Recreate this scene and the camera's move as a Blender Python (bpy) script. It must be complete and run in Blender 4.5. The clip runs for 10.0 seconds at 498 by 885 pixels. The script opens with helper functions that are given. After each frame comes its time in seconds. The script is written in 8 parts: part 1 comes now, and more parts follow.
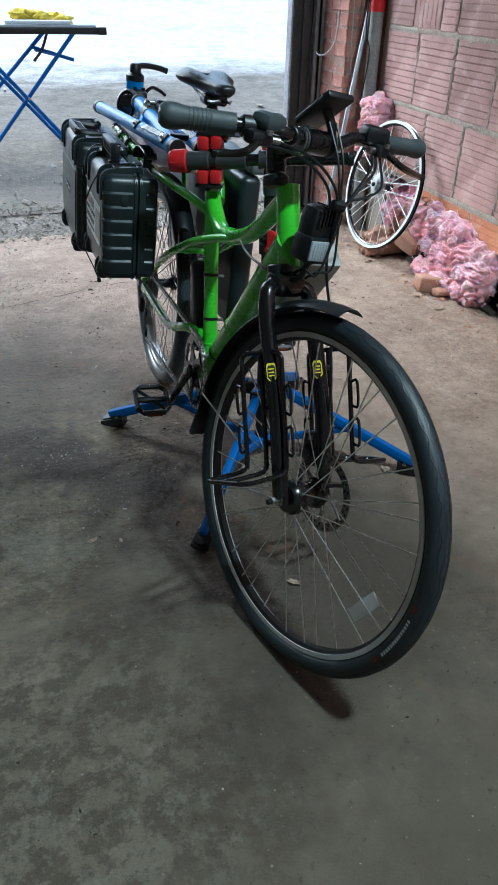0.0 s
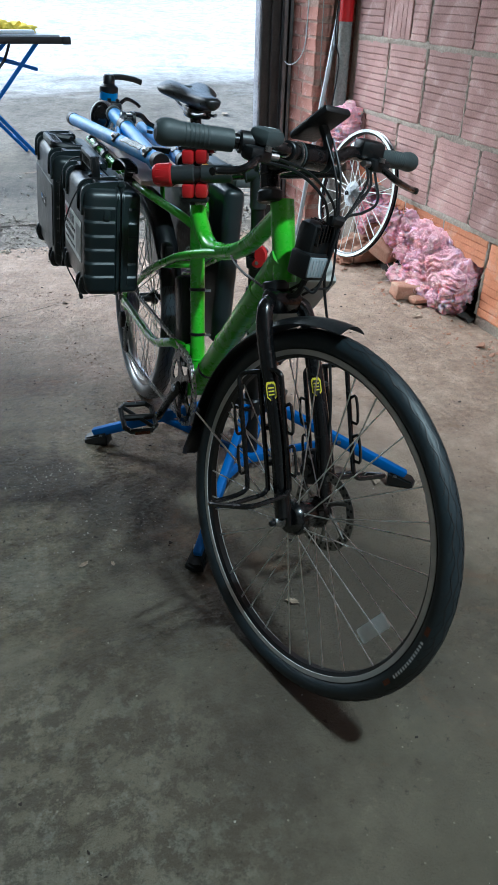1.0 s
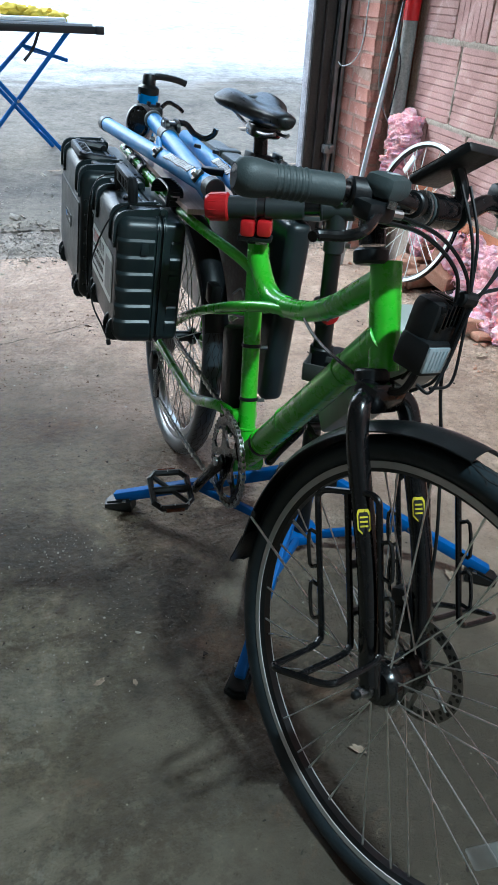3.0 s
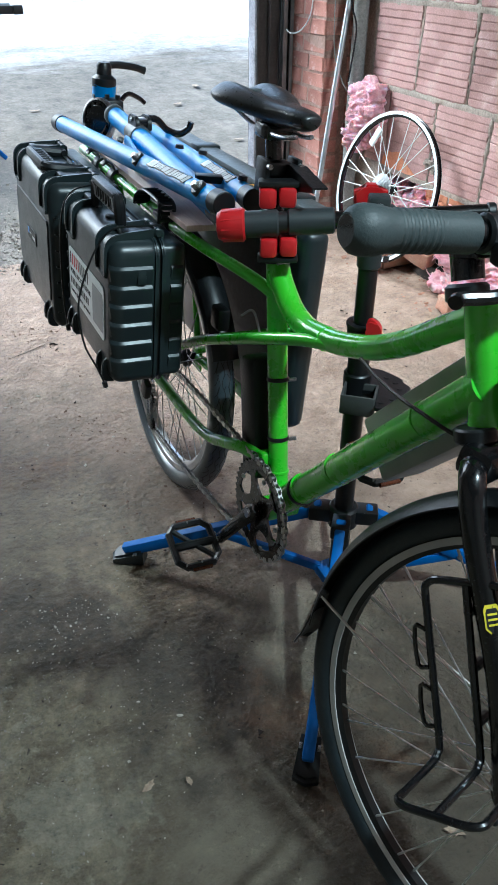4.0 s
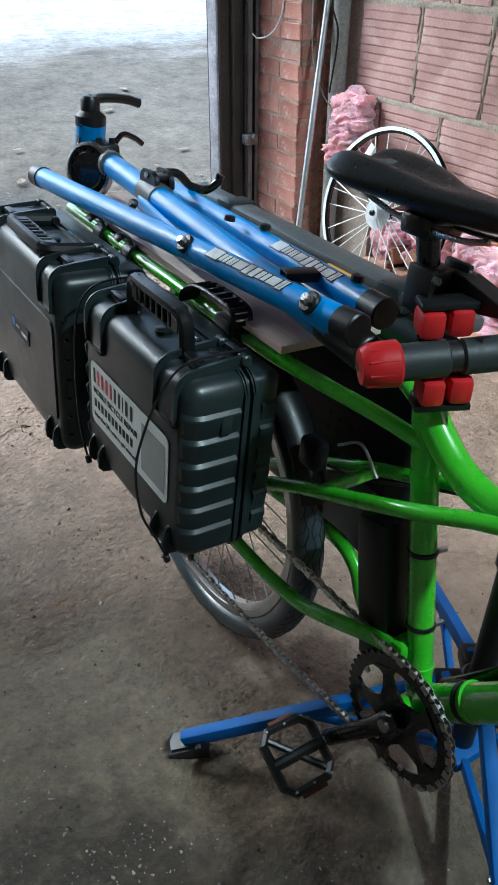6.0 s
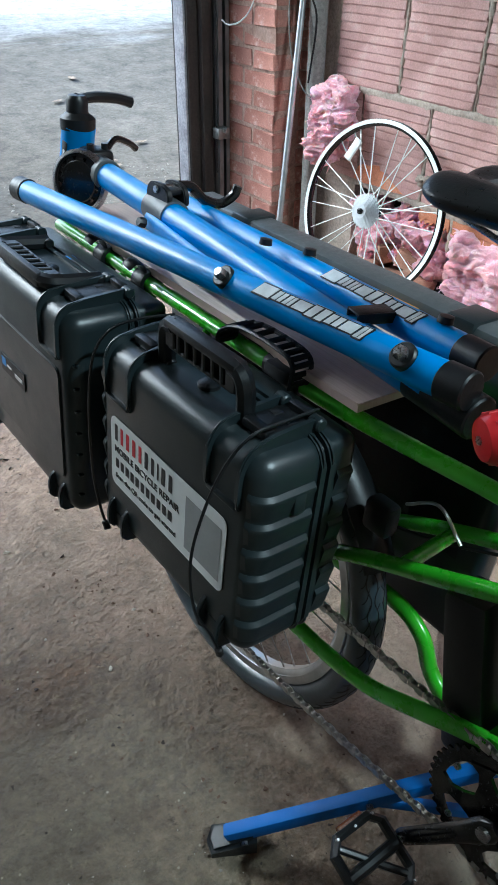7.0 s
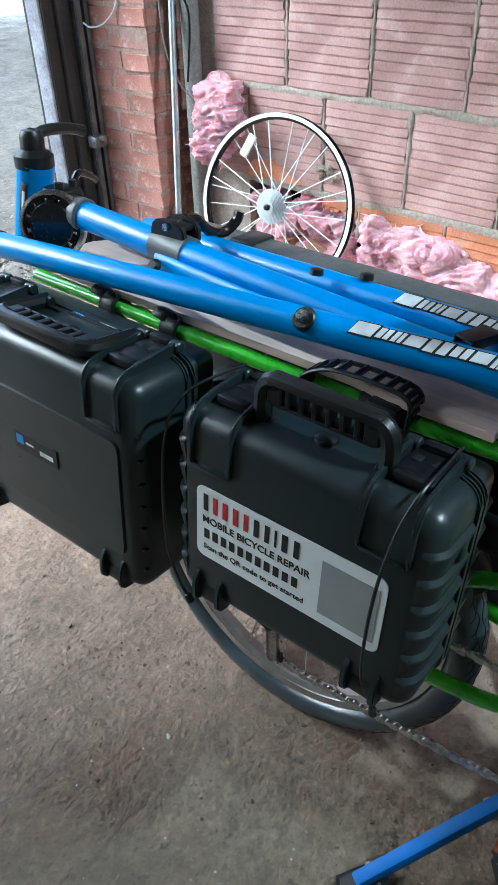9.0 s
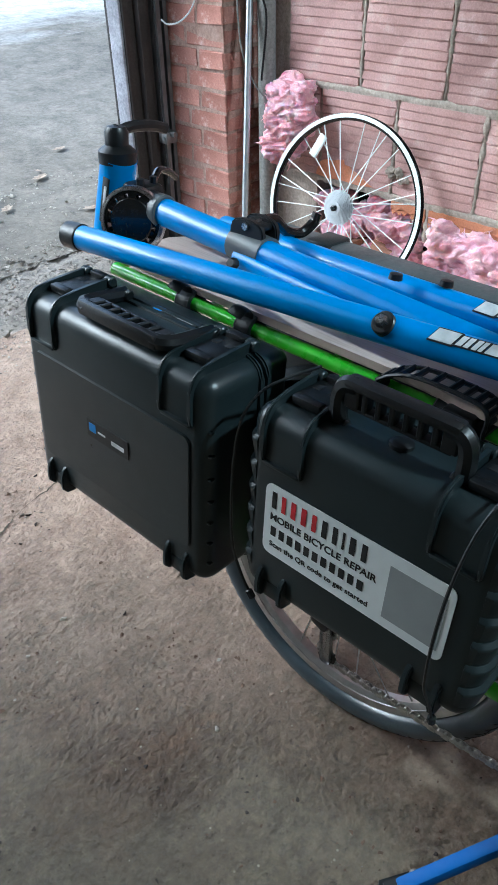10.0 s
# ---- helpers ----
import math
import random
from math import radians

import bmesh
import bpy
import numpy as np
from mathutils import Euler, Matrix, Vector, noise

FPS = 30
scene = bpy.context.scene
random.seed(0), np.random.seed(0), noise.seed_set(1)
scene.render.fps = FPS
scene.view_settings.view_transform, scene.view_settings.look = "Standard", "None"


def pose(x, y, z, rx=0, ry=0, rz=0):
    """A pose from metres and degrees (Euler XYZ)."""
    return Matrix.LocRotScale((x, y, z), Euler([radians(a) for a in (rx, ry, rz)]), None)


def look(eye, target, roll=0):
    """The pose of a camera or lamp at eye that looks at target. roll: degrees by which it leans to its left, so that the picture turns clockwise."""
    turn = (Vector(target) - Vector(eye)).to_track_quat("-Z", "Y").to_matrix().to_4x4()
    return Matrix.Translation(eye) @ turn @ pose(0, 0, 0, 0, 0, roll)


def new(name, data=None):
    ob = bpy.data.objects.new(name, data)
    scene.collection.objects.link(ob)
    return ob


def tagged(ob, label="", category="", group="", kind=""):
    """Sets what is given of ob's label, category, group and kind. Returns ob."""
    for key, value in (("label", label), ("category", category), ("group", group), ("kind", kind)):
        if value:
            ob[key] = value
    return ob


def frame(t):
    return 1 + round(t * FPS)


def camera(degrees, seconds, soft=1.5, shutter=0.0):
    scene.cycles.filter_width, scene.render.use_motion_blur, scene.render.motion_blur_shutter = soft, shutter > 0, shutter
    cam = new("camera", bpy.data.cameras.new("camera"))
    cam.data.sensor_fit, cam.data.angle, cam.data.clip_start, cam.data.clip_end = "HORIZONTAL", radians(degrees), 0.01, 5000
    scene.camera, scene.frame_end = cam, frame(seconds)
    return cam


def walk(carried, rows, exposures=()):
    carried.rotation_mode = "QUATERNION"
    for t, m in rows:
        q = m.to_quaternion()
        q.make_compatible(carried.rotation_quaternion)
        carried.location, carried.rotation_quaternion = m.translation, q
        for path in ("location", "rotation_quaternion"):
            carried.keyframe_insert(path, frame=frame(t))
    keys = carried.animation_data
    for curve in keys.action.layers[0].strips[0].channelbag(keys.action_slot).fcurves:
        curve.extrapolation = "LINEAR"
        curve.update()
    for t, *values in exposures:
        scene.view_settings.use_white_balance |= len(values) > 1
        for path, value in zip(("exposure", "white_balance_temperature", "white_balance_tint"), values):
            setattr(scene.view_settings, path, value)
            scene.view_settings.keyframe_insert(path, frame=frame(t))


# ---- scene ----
cam = camera(37.8, 10.0)
PATH = [
    (0, (0.225, -0.083, 1.252), (0.752, 1.517, 0.173), 1.6),
    (0.5, (0.212, -0.065, 1.252), (0.776, 1.524, 0.177), 2.1),
    (1, (0.178, -0.023, 1.258), (0.791, 1.556, 0.195), 1.7),
    (1.5, (0.135, 0.042, 1.254), (0.779, 1.588, 0.162), 0.5),
    (2, (0.166, 0.144, 1.244), (0.719, 1.749, 0.186), 0.4),
    (2.5, (0.226, 0.265, 1.248), (0.744, 1.91, 0.236), 2.9),
    (2.7, (0.233, 0.308, 1.241), (0.765, 1.933, 0.205), 3.6),
    (3.8, (0.161, 0.658, 1.255), (0.86, 2.147, 0.118), 0.1),
    (4, (0.157, 0.693, 1.254), (0.847, 2.187, 0.117), 0.4),
    (4.5, (0.178, 0.808, 1.265), (0.819, 2.353, 0.167), -0.5),
    (5, (0.188, 0.933, 1.268), (0.872, 2.456, 0.167), 2.5),
    (5.5, (0.158, 1.081, 1.275), (0.93, 2.542, 0.149), 2.9),
    (5.7, (0.133, 1.161, 1.274), (0.957, 2.587, 0.138), 0.8),
    (6.8, (0.11, 1.478, 1.261), (1.043, 2.785, 0.07), 1.8),
    (7, (0.111, 1.517, 1.258), (1.07, 2.814, 0.075), 0.6),
    (7.1, (0.111, 1.538, 1.258), (1.108, 2.796, 0.063), 0.8),
    (7.5, (0.103, 1.62, 1.245), (1.255, 2.682, 0.001), 1.9),
    (8, (0.043, 1.714, 1.265), (1.288, 2.626, -0.007), -3.5),
    (8.5, (-0.006, 1.772, 1.272), (1.25, 2.677, 0.005), -1.5),
    (8.9, (-0.033, 1.788, 1.287), (1.186, 2.789, 0.057), -1.9),
    (9, (-0.038, 1.798, 1.289), (1.175, 2.827, 0.077), -1.8),
    (9.2, (-0.045, 1.802, 1.288), (1.149, 2.901, 0.119), -2.1),
    (9.5, (-0.072, 1.816, 1.308), (1.093, 2.959, 0.152), -2.4),
    (10, (-0.065, 1.819, 1.297), (1.063, 2.939, 0.083), -1.5),
]
walk(cam, [(t, look(eye, target, roll)) for t, eye, target, roll in PATH], [(0.0, 1.29, 5150, -2), (2.5, 1.37, 5140, -2), (4.0, 1.70, 5210, -2), (4.5, 1.58, 5270, -2), (5.0, 1.44, 5290, -2), (5.5, 1.36, 5310, -2), (7.0, 1.46, 5230, -2), (8.0, 1.85, 5080, -5), (9.0, 1.80, 5090, -4), (9.5, 1.60, 5120, -2), (10.0, 1.54, 5120, -2)])

# ---- light ----
world = bpy.data.worlds.new("sky")
scene.world = world
world.use_nodes = True
wn = world.node_tree.nodes
sky = wn.new("ShaderNodeTexSky")
sky.sky_type = "NISHITA"
sky.sun_disc = False
sky.sun_elevation = radians(42)
sky.sun_rotation = radians(-30)
sky.air_density, sky.dust_density, sky.ozone_density = 1.0, 4.0, 1.5
world.node_tree.links.new(sky.outputs["Color"], wn["Background"].inputs["Color"])
wn["Background"].inputs["Strength"].default_value = 0.15
sun_data = bpy.data.lights.new("sun", "SUN")
sun_data.energy, sun_data.angle, sun_data.color = 1.4, radians(30), (1.0, 0.985, 0.96)
sun = new("sun", sun_data)
sun.matrix_world = look((-5.2, 9, 8.5), (0, 0, 0))

# the ceiling lamp, in front of and above the bicycle
lamp_data = bpy.data.lights.new("ceiling_lamp_light", "AREA")
lamp_data.shape, lamp_data.size, lamp_data.size_y = "RECTANGLE", 0.24, 0.15
lamp_data.energy, lamp_data.color = 54.0, (0.93, 1.0, 0.95)
lamp_light = new("ceiling_lamp_light", lamp_data)
lamp_light.matrix_world = pose(1.58, -0.24, 3.7, 0, 0, 20)

# ---- materials ----
class Nodes:
    """A small hand for building node materials."""

    def __init__(self, name):
        self.mat = bpy.data.materials.new(name)
        self.mat.use_nodes = True
        self.tree = self.mat.node_tree
        self.bsdf = self.tree.nodes["Principled BSDF"]
        self.coord = self.tree.nodes.new("ShaderNodeTexCoord")

    def add(self, kind, **settings):
        node = self.tree.nodes.new(kind)
        for key, value in settings.items():
            if key in node.inputs:
                node.inputs[key].default_value = value
        return node

    def link(self, a, b):
        self.tree.links.new(a, b)

    def noise(self, scale, detail=6.0, rough=0.6, space="Object", stretch=None, out="Fac", distort=0.0):
        node = self.add("ShaderNodeTexNoise", Scale=scale, Detail=detail, Roughness=rough, Distortion=distort)
        source = self.coord.outputs[space]
        if stretch:
            mapping = self.tree.nodes.new("ShaderNodeMapping")
            mapping.inputs["Scale"].default_value = stretch
            self.link(source, mapping.inputs["Vector"])
            source = mapping.outputs["Vector"]
        self.link(source, node.inputs["Vector"])
        return node.outputs[out]

    def ramp(self, fac, stops):
        node = self.tree.nodes.new("ShaderNodeValToRGB")
        ramp = node.color_ramp
        while len(ramp.elements) < len(stops):
            ramp.elements.new(0.5)
        for el, (at, col) in zip(ramp.elements, stops):
            el.position = at
            el.color = (*col, 1) if isinstance(col, tuple) else (col, col, col, 1)
        self.link(fac, node.inputs["Fac"])
        return node.outputs["Color"]

    def mix(self, fac, a, b, mode="MIX"):
        node = self.tree.nodes.new("ShaderNodeMix")
        node.data_type, node.blend_type = "RGBA", mode
        for sock, value in ((node.inputs[0], fac), (node.inputs[6], a), (node.inputs[7], b)):
            if isinstance(value, (float, int)):
                sock.default_value = value
            elif isinstance(value, tuple):
                sock.default_value = (*value, 1)
            else:
                self.link(value, sock)
        return node.outputs[2]

    def math(self, op, a, b=0.0):
        node = self.tree.nodes.new("ShaderNodeMath")
        node.operation = op
        for sock, value in zip(node.inputs, (a, b)):
            if isinstance(value, (float, int)):
                sock.default_value = value
            else:
                self.link(value, sock)
        return node.outputs[0]

    def bump(self, height, strength=0.3, distance=0.01):
        node = self.add("ShaderNodeBump", Strength=strength, Distance=distance)
        self.link(height, node.inputs["Height"])
        before = self.bsdf.inputs["Normal"]
        if before.is_linked:
            self.link(before.links[0].from_socket, node.inputs["Normal"])
        self.link(node.outputs["Normal"], before)

    def set(self, **values):
        for key, value in values.items():
            sock = self.bsdf.inputs[key.replace("_", " ")]
            if isinstance(value, tuple):
                sock.default_value = (*value, 1)
            elif isinstance(value, (float, int)):
                sock.default_value = value
            else:
                self.link(value, sock)
        return self


def simple(name, col, rough=0.5, metal=0.0, vary=0.25, scale=30.0, bump=0.0, coat=0.0, bump_scale=400.0):
    """A surface with a large and a fine variation of colour, gloss and relief."""
    n = Nodes(name)
    dark = tuple(c * (1 - vary) for c in col)
    light = tuple(min(1, c * (1 + vary)) for c in col)
    large = n.noise(scale)
    n.set(Base_Color=n.ramp(large, [(0.3, dark), (0.7, light)]), Metallic=metal)
    fine = n.noise(scale * 9, 3)
    n.set(Roughness=n.ramp(fine, [(0.3, max(0.02, rough - (0.02 if metal > 0.5 else 0.08))), (0.7, min(1, rough + (0.02 if metal > 0.5 else 0.08)))]))
    if coat:
        n.set(Coat_Weight=coat, Coat_Roughness=0.05)
    if bump:
        n.bump(n.noise(bump_scale, 2), bump, 0.002)
    return n.mat


def floor_mat():
    """Old slab: a smooth olive-grey skim, scabbed and worn through to gritty brown concrete, under trodden dust and
    oil, with some light and shade painted in.
    """
    n = Nodes("old concrete")
    place = n.coord.outputs["Object"]
    split = n.tree.nodes.new("ShaderNodeSeparateXYZ")
    n.link(place, split.inputs[0])
    ragged = n.math("MULTIPLY", n.noise(2.2, 10, 0.70), 0.9)

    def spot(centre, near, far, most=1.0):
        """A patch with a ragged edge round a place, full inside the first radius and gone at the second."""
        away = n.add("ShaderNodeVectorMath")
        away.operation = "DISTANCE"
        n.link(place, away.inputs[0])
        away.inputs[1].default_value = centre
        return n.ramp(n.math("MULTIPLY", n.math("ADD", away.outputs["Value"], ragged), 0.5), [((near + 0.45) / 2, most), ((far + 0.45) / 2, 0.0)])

    tread = n.math("MULTIPLY_ADD", split.outputs[1], 0.11)
    n.link(n.noise(0.85, 8, 0.65, distort=0.5), tread.node.inputs[2])
    zone = n.ramp(tread, [(0.60, 0.0), (0.68, 1.0)])
    grain = n.noise(34, 8, 0.74)
    skim = n.ramp(n.noise(2.6, 9, 0.66), [(0.38, (0.172, 0.145, 0.098)), (0.62, (0.276, 0.238, 0.168))])
    worn = n.ramp(n.noise(6, 11, 0.76), [(0.40, (0.088, 0.068, 0.042)), (0.5, (0.152, 0.124, 0.080)), (0.60, (0.238, 0.200, 0.136))])
    col = n.mix(zone, skim, worn)
    gap = n.ramp(n.noise(2.0, 13, 0.72), [(0.525, 0.0), (0.540, 0.60)])
    col = n.mix(gap, col, (0.240, 0.216, 0.160))
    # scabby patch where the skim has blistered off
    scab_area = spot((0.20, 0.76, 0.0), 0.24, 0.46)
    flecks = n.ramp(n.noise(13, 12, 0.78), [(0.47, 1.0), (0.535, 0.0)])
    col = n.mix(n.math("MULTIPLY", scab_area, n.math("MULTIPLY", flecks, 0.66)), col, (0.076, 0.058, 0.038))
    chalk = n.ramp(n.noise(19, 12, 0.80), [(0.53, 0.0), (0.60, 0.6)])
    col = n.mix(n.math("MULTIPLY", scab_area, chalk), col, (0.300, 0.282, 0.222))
    # brown dust and painted-in light, both stronger towards the door and the broken wall
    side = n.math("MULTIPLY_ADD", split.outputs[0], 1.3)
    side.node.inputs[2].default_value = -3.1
    dust_light = n.math("MULTIPLY_ADD", n.noise(1.1, 9, 0.7, distort=0.6), 3.2)
    n.link(side, dust_light.node.inputs[2])
    dust = n.ramp(n.math("MULTIPLY", n.math("ADD", dust_light, split.outputs[1]), 0.25), [(0.10, 0.0), (0.53, 0.94)])
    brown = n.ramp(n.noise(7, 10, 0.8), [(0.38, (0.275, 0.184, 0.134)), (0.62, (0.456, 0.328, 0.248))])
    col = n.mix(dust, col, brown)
    smear = n.ramp(n.noise(1.9, 9, 0.7, distort=0.9), [(0.47, 1.0), (0.62, 0.60)])
    col = n.mix(0.40, col, smear, "MULTIPLY")
    # oil, trodden soil and painted-in shade, each patch with its own shape
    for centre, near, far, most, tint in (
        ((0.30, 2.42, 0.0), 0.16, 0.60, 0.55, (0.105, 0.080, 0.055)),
        # near right floor, darkened in the colour in place of shade
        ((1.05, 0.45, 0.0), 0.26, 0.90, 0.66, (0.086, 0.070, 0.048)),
        # soil, with the shadow of front wheel and fork painted in
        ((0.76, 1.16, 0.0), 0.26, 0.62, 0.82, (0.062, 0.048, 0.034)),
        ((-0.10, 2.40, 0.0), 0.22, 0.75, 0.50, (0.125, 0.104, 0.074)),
        # dark soil, partly the bicycle's shadow put into the colour
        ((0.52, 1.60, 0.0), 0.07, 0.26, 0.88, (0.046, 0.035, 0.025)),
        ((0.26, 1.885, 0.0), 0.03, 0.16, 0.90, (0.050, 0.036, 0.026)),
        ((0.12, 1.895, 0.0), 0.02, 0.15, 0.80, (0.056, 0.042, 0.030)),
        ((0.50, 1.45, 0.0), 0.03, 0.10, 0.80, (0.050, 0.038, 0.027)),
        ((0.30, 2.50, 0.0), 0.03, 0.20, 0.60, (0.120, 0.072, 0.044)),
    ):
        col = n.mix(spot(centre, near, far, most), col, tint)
    rust = n.ramp(n.noise(2.3, 10, 0.75, distort=0.5), [(0.57, 0.0), (0.64, 0.5)])
    col = n.mix(rust, col, (0.180, 0.104, 0.060))
    # grit showing where the skim is gone
    rough = n.math("MULTIPLY", zone, n.ramp(dust, [(0.25, 1.0), (0.75, 0.72)]))
    grit = n.ramp(grain, [(0.38, 0.74), (0.5, 1.0), (0.62, 1.24)])
    col = n.mix(n.math("MULTIPLY_ADD", rough, 0.70), col, n.mix(1.0, col, grit, "MULTIPLY"))
    col.node.inputs[0].links[0].from_node.inputs[2].default_value = 0.22
    scuff = n.ramp(n.noise(17, 10, 0.85), [(0.58, 0.0), (0.65, 0.45)])
    col = n.mix(scuff, col, (0.285, 0.248, 0.176))
    pit = n.ramp(n.noise(30, 9, 0.8), [(0.33, 0.35), (0.42, 1.0)])
    col = n.mix(0.9, col, pit, "MULTIPLY")
    dots = n.add("ShaderNodeTexVoronoi", Scale=34.0)
    n.link(place, dots.inputs["Vector"])
    spots = n.ramp(dots.outputs["Distance"], [(0.05, 1.0), (0.10, 0.0)])
    keep = n.ramp(n.noise(11), [(0.50, 0.0), (0.60, 0.8)])
    col = n.mix(n.math("MULTIPLY", spots, keep), col, (0.40, 0.36, 0.27))
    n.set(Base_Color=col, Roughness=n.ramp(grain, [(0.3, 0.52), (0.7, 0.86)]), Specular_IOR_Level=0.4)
    n.bump(n.noise(9, 10, 0.8), 0.8, 0.022)
    n.bump(n.math("MULTIPLY", n.noise(58, 4, 0.52), rough), 0.9, 0.016)
    n.bump(n.math("ADD", n.math("MULTIPLY", scab_area, n.noise(24, 8, 0.7)), n.noise(140, 4, 0.7)), 0.6, 0.005)
    return n.mat


def clay_mat(name, a, b, worn):
    n = Nodes(name)
    info = n.tree.nodes.new("ShaderNodeObjectInfo")
    col = n.mix(n.ramp(n.noise(5, 6), [(0.3, 0.0), (0.7, 1.0)]), a, b)
    tone = n.math("MULTIPLY_ADD", info.outputs["Random"], 0.32)
    tone.node.inputs[2].default_value = 0.82
    col = n.mix(1.0, col, tone, "MULTIPLY")
    wear = n.ramp(n.noise(11, 9, 0.75), [(0.54, 0.0), (0.68, 0.75)])
    col = n.mix(wear, col, worn)
    soot = n.ramp(n.noise(3.2, 7, 0.7), [(0.25, 0.55), (0.5, 1.0)])
    col = n.mix(0.8, col, soot, "MULTIPLY")
    col = n.mix(1.0, col, n.ramp(n.noise(160, 3), [(0.3, 0.85), (0.7, 1.12)]), "MULTIPLY")
    n.set(Base_Color=col, Roughness=0.85, Specular_IOR_Level=0.3)
    n.bump(n.noise(60, 6, 0.7), 0.35, 0.004)
    return n.mat


def rough_mat(name, a, b, scale=8.0, relief=0.5, rough=0.9, fine=90.0):
    n = Nodes(name)
    col = n.ramp(n.noise(scale, 8, 0.7), [(0.3, a), (0.7, b)])
    col = n.mix(1.0, col, n.ramp(n.noise(fine, 3), [(0.3, 0.75), (0.7, 1.2)]), "MULTIPLY")
    n.set(Base_Color=col, Roughness=rough, Specular_IOR_Level=0.3)
    n.bump(n.noise(scale * 5, 8, 0.75), relief, 0.008)
    n.bump(n.noise(fine, 3), relief * 0.6, 0.003)
    return n.mat


def paint_mat(name, col, rough=0.22, coat=1.0):
    """Glossy paint with faint dust, small scuffs and a clear coat."""
    n = Nodes(name)
    c = n.ramp(n.noise(9, 5), [(0.3, tuple(v * 0.85 for v in col)), (0.7, tuple(min(1, v * 1.1) for v in col))])
    dust = n.ramp(n.noise(38, 9, 0.8), [(0.60, 0.0), (0.85, 0.12)])
    c = n.mix(dust, c, (0.30, 0.28, 0.24))
    n.set(Base_Color=c, Roughness=n.ramp(n.noise(25, 7, 0.7), [(0.3, rough), (0.75, rough + 0.2)]))
    n.set(Coat_Weight=coat, Coat_Roughness=0.07)
    return n.mat


def case_mat():
    n = Nodes("black moulded plastic")
    c = n.ramp(n.noise(7, 6), [(0.3, (0.0115, 0.0180, 0.0200)), (0.75, (0.0215, 0.0310, 0.0340))])
    dust = n.ramp(n.noise(24, 9, 0.8), [(0.6, 0.0), (0.85, 0.25)])
    c = n.mix(dust, c, (0.07, 0.075, 0.075))
    n.set(Base_Color=c, Roughness=n.ramp(n.noise(16, 8, 0.7), [(0.3, 0.27), (0.7, 0.40)]))
    n.bump(n.noise(900, 2), 0.12, 0.001)
    return n.mat


def tyre_mat(name, a, b, rough, spec):
    n = Nodes(name)
    c = n.ramp(n.noise(14, 6), [(0.3, a), (0.7, b)])
    dust = n.ramp(n.noise(60, 6, 0.8), [(0.55, 0.0), (0.8, 0.25)])
    c = n.mix(dust, c, (0.13, 0.12, 0.10))
    n.set(Base_Color=c, Roughness=rough, Specular_IOR_Level=spec)
    n.bump(n.noise(220, 3), 0.2, 0.002)
    return n.mat


def wood_mat():
    n = Nodes("plywood board")
    grain = n.noise(22, 8, 0.65, stretch=(9, 0.5, 1), distort=0.8)
    c = n.ramp(grain, [(0.25, (0.50, 0.375, 0.315)), (0.5, (0.64, 0.50, 0.435)), (0.8, (0.70, 0.57, 0.51))])
    c = n.mix(1.0, c, n.ramp(n.noise(4, 6), [(0.3, 0.8), (0.7, 1.1)]), "MULTIPLY")
    n.set(Base_Color=c, Roughness=0.7)
    n.bump(grain, 0.15, 0.002)
    return n.mat


def wool_mat():
    n = Nodes("pink glass wool")
    c = n.ramp(n.noise(14, 8, 0.75), [(0.28, (0.58, 0.24, 0.30)), (0.5, (0.80, 0.43, 0.50)), (0.72, (0.88, 0.60, 0.65))])
    c = n.mix(n.ramp(n.noise(5, 6), [(0.60, 0.0), (0.74, 0.40)]), c, (0.60, 0.43, 0.38))
    n.set(Base_Color=c, Roughness=1.0, Specular_IOR_Level=0.1, Sheen_Weight=0.3)
    n.set(Subsurface_Weight=0.45, Subsurface_Scale=0.025)
    n.bump(n.noise(120, 6, 0.8, stretch=(1, 3, 1)), 0.9, 0.006)
    return n.mat


def ground_mat(name, a, b, fade=None):
    """Weathered paving; fade: (y from, y to, colour) where it pales with distance from the door."""
    n = Nodes(name)
    col = n.ramp(n.noise(0.5, 8, 0.7), [(0.3, a), (0.7, b)])
    patch = n.ramp(n.noise(1.7, 10, 0.8), [(0.5, 1.0), (0.68, 0.72)])
    col = n.mix(1.0, col, patch, "MULTIPLY")
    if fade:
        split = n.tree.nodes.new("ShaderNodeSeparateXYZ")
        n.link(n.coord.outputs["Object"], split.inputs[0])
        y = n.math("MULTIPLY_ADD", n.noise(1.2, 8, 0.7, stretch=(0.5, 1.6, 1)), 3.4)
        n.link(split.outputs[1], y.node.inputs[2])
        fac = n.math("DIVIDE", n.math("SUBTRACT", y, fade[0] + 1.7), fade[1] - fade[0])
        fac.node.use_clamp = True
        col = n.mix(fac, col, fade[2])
    col = n.mix(1.0, col, n.ramp(n.noise(6, 11, 0.82), [(0.38, 0.66), (0.5, 1.0), (0.62, 1.26)]), "MULTIPLY")
    col = n.mix(1.0, col, n.ramp(n.noise(40, 8, 0.85), [(0.3, 0.60), (0.7, 1.35)]), "MULTIPLY")
    n.set(Base_Color=col, Roughness=0.9, Specular_IOR_Level=0.3)
    n.bump(n.noise(50, 6, 0.8), 0.6, 0.012)
    return n.mat


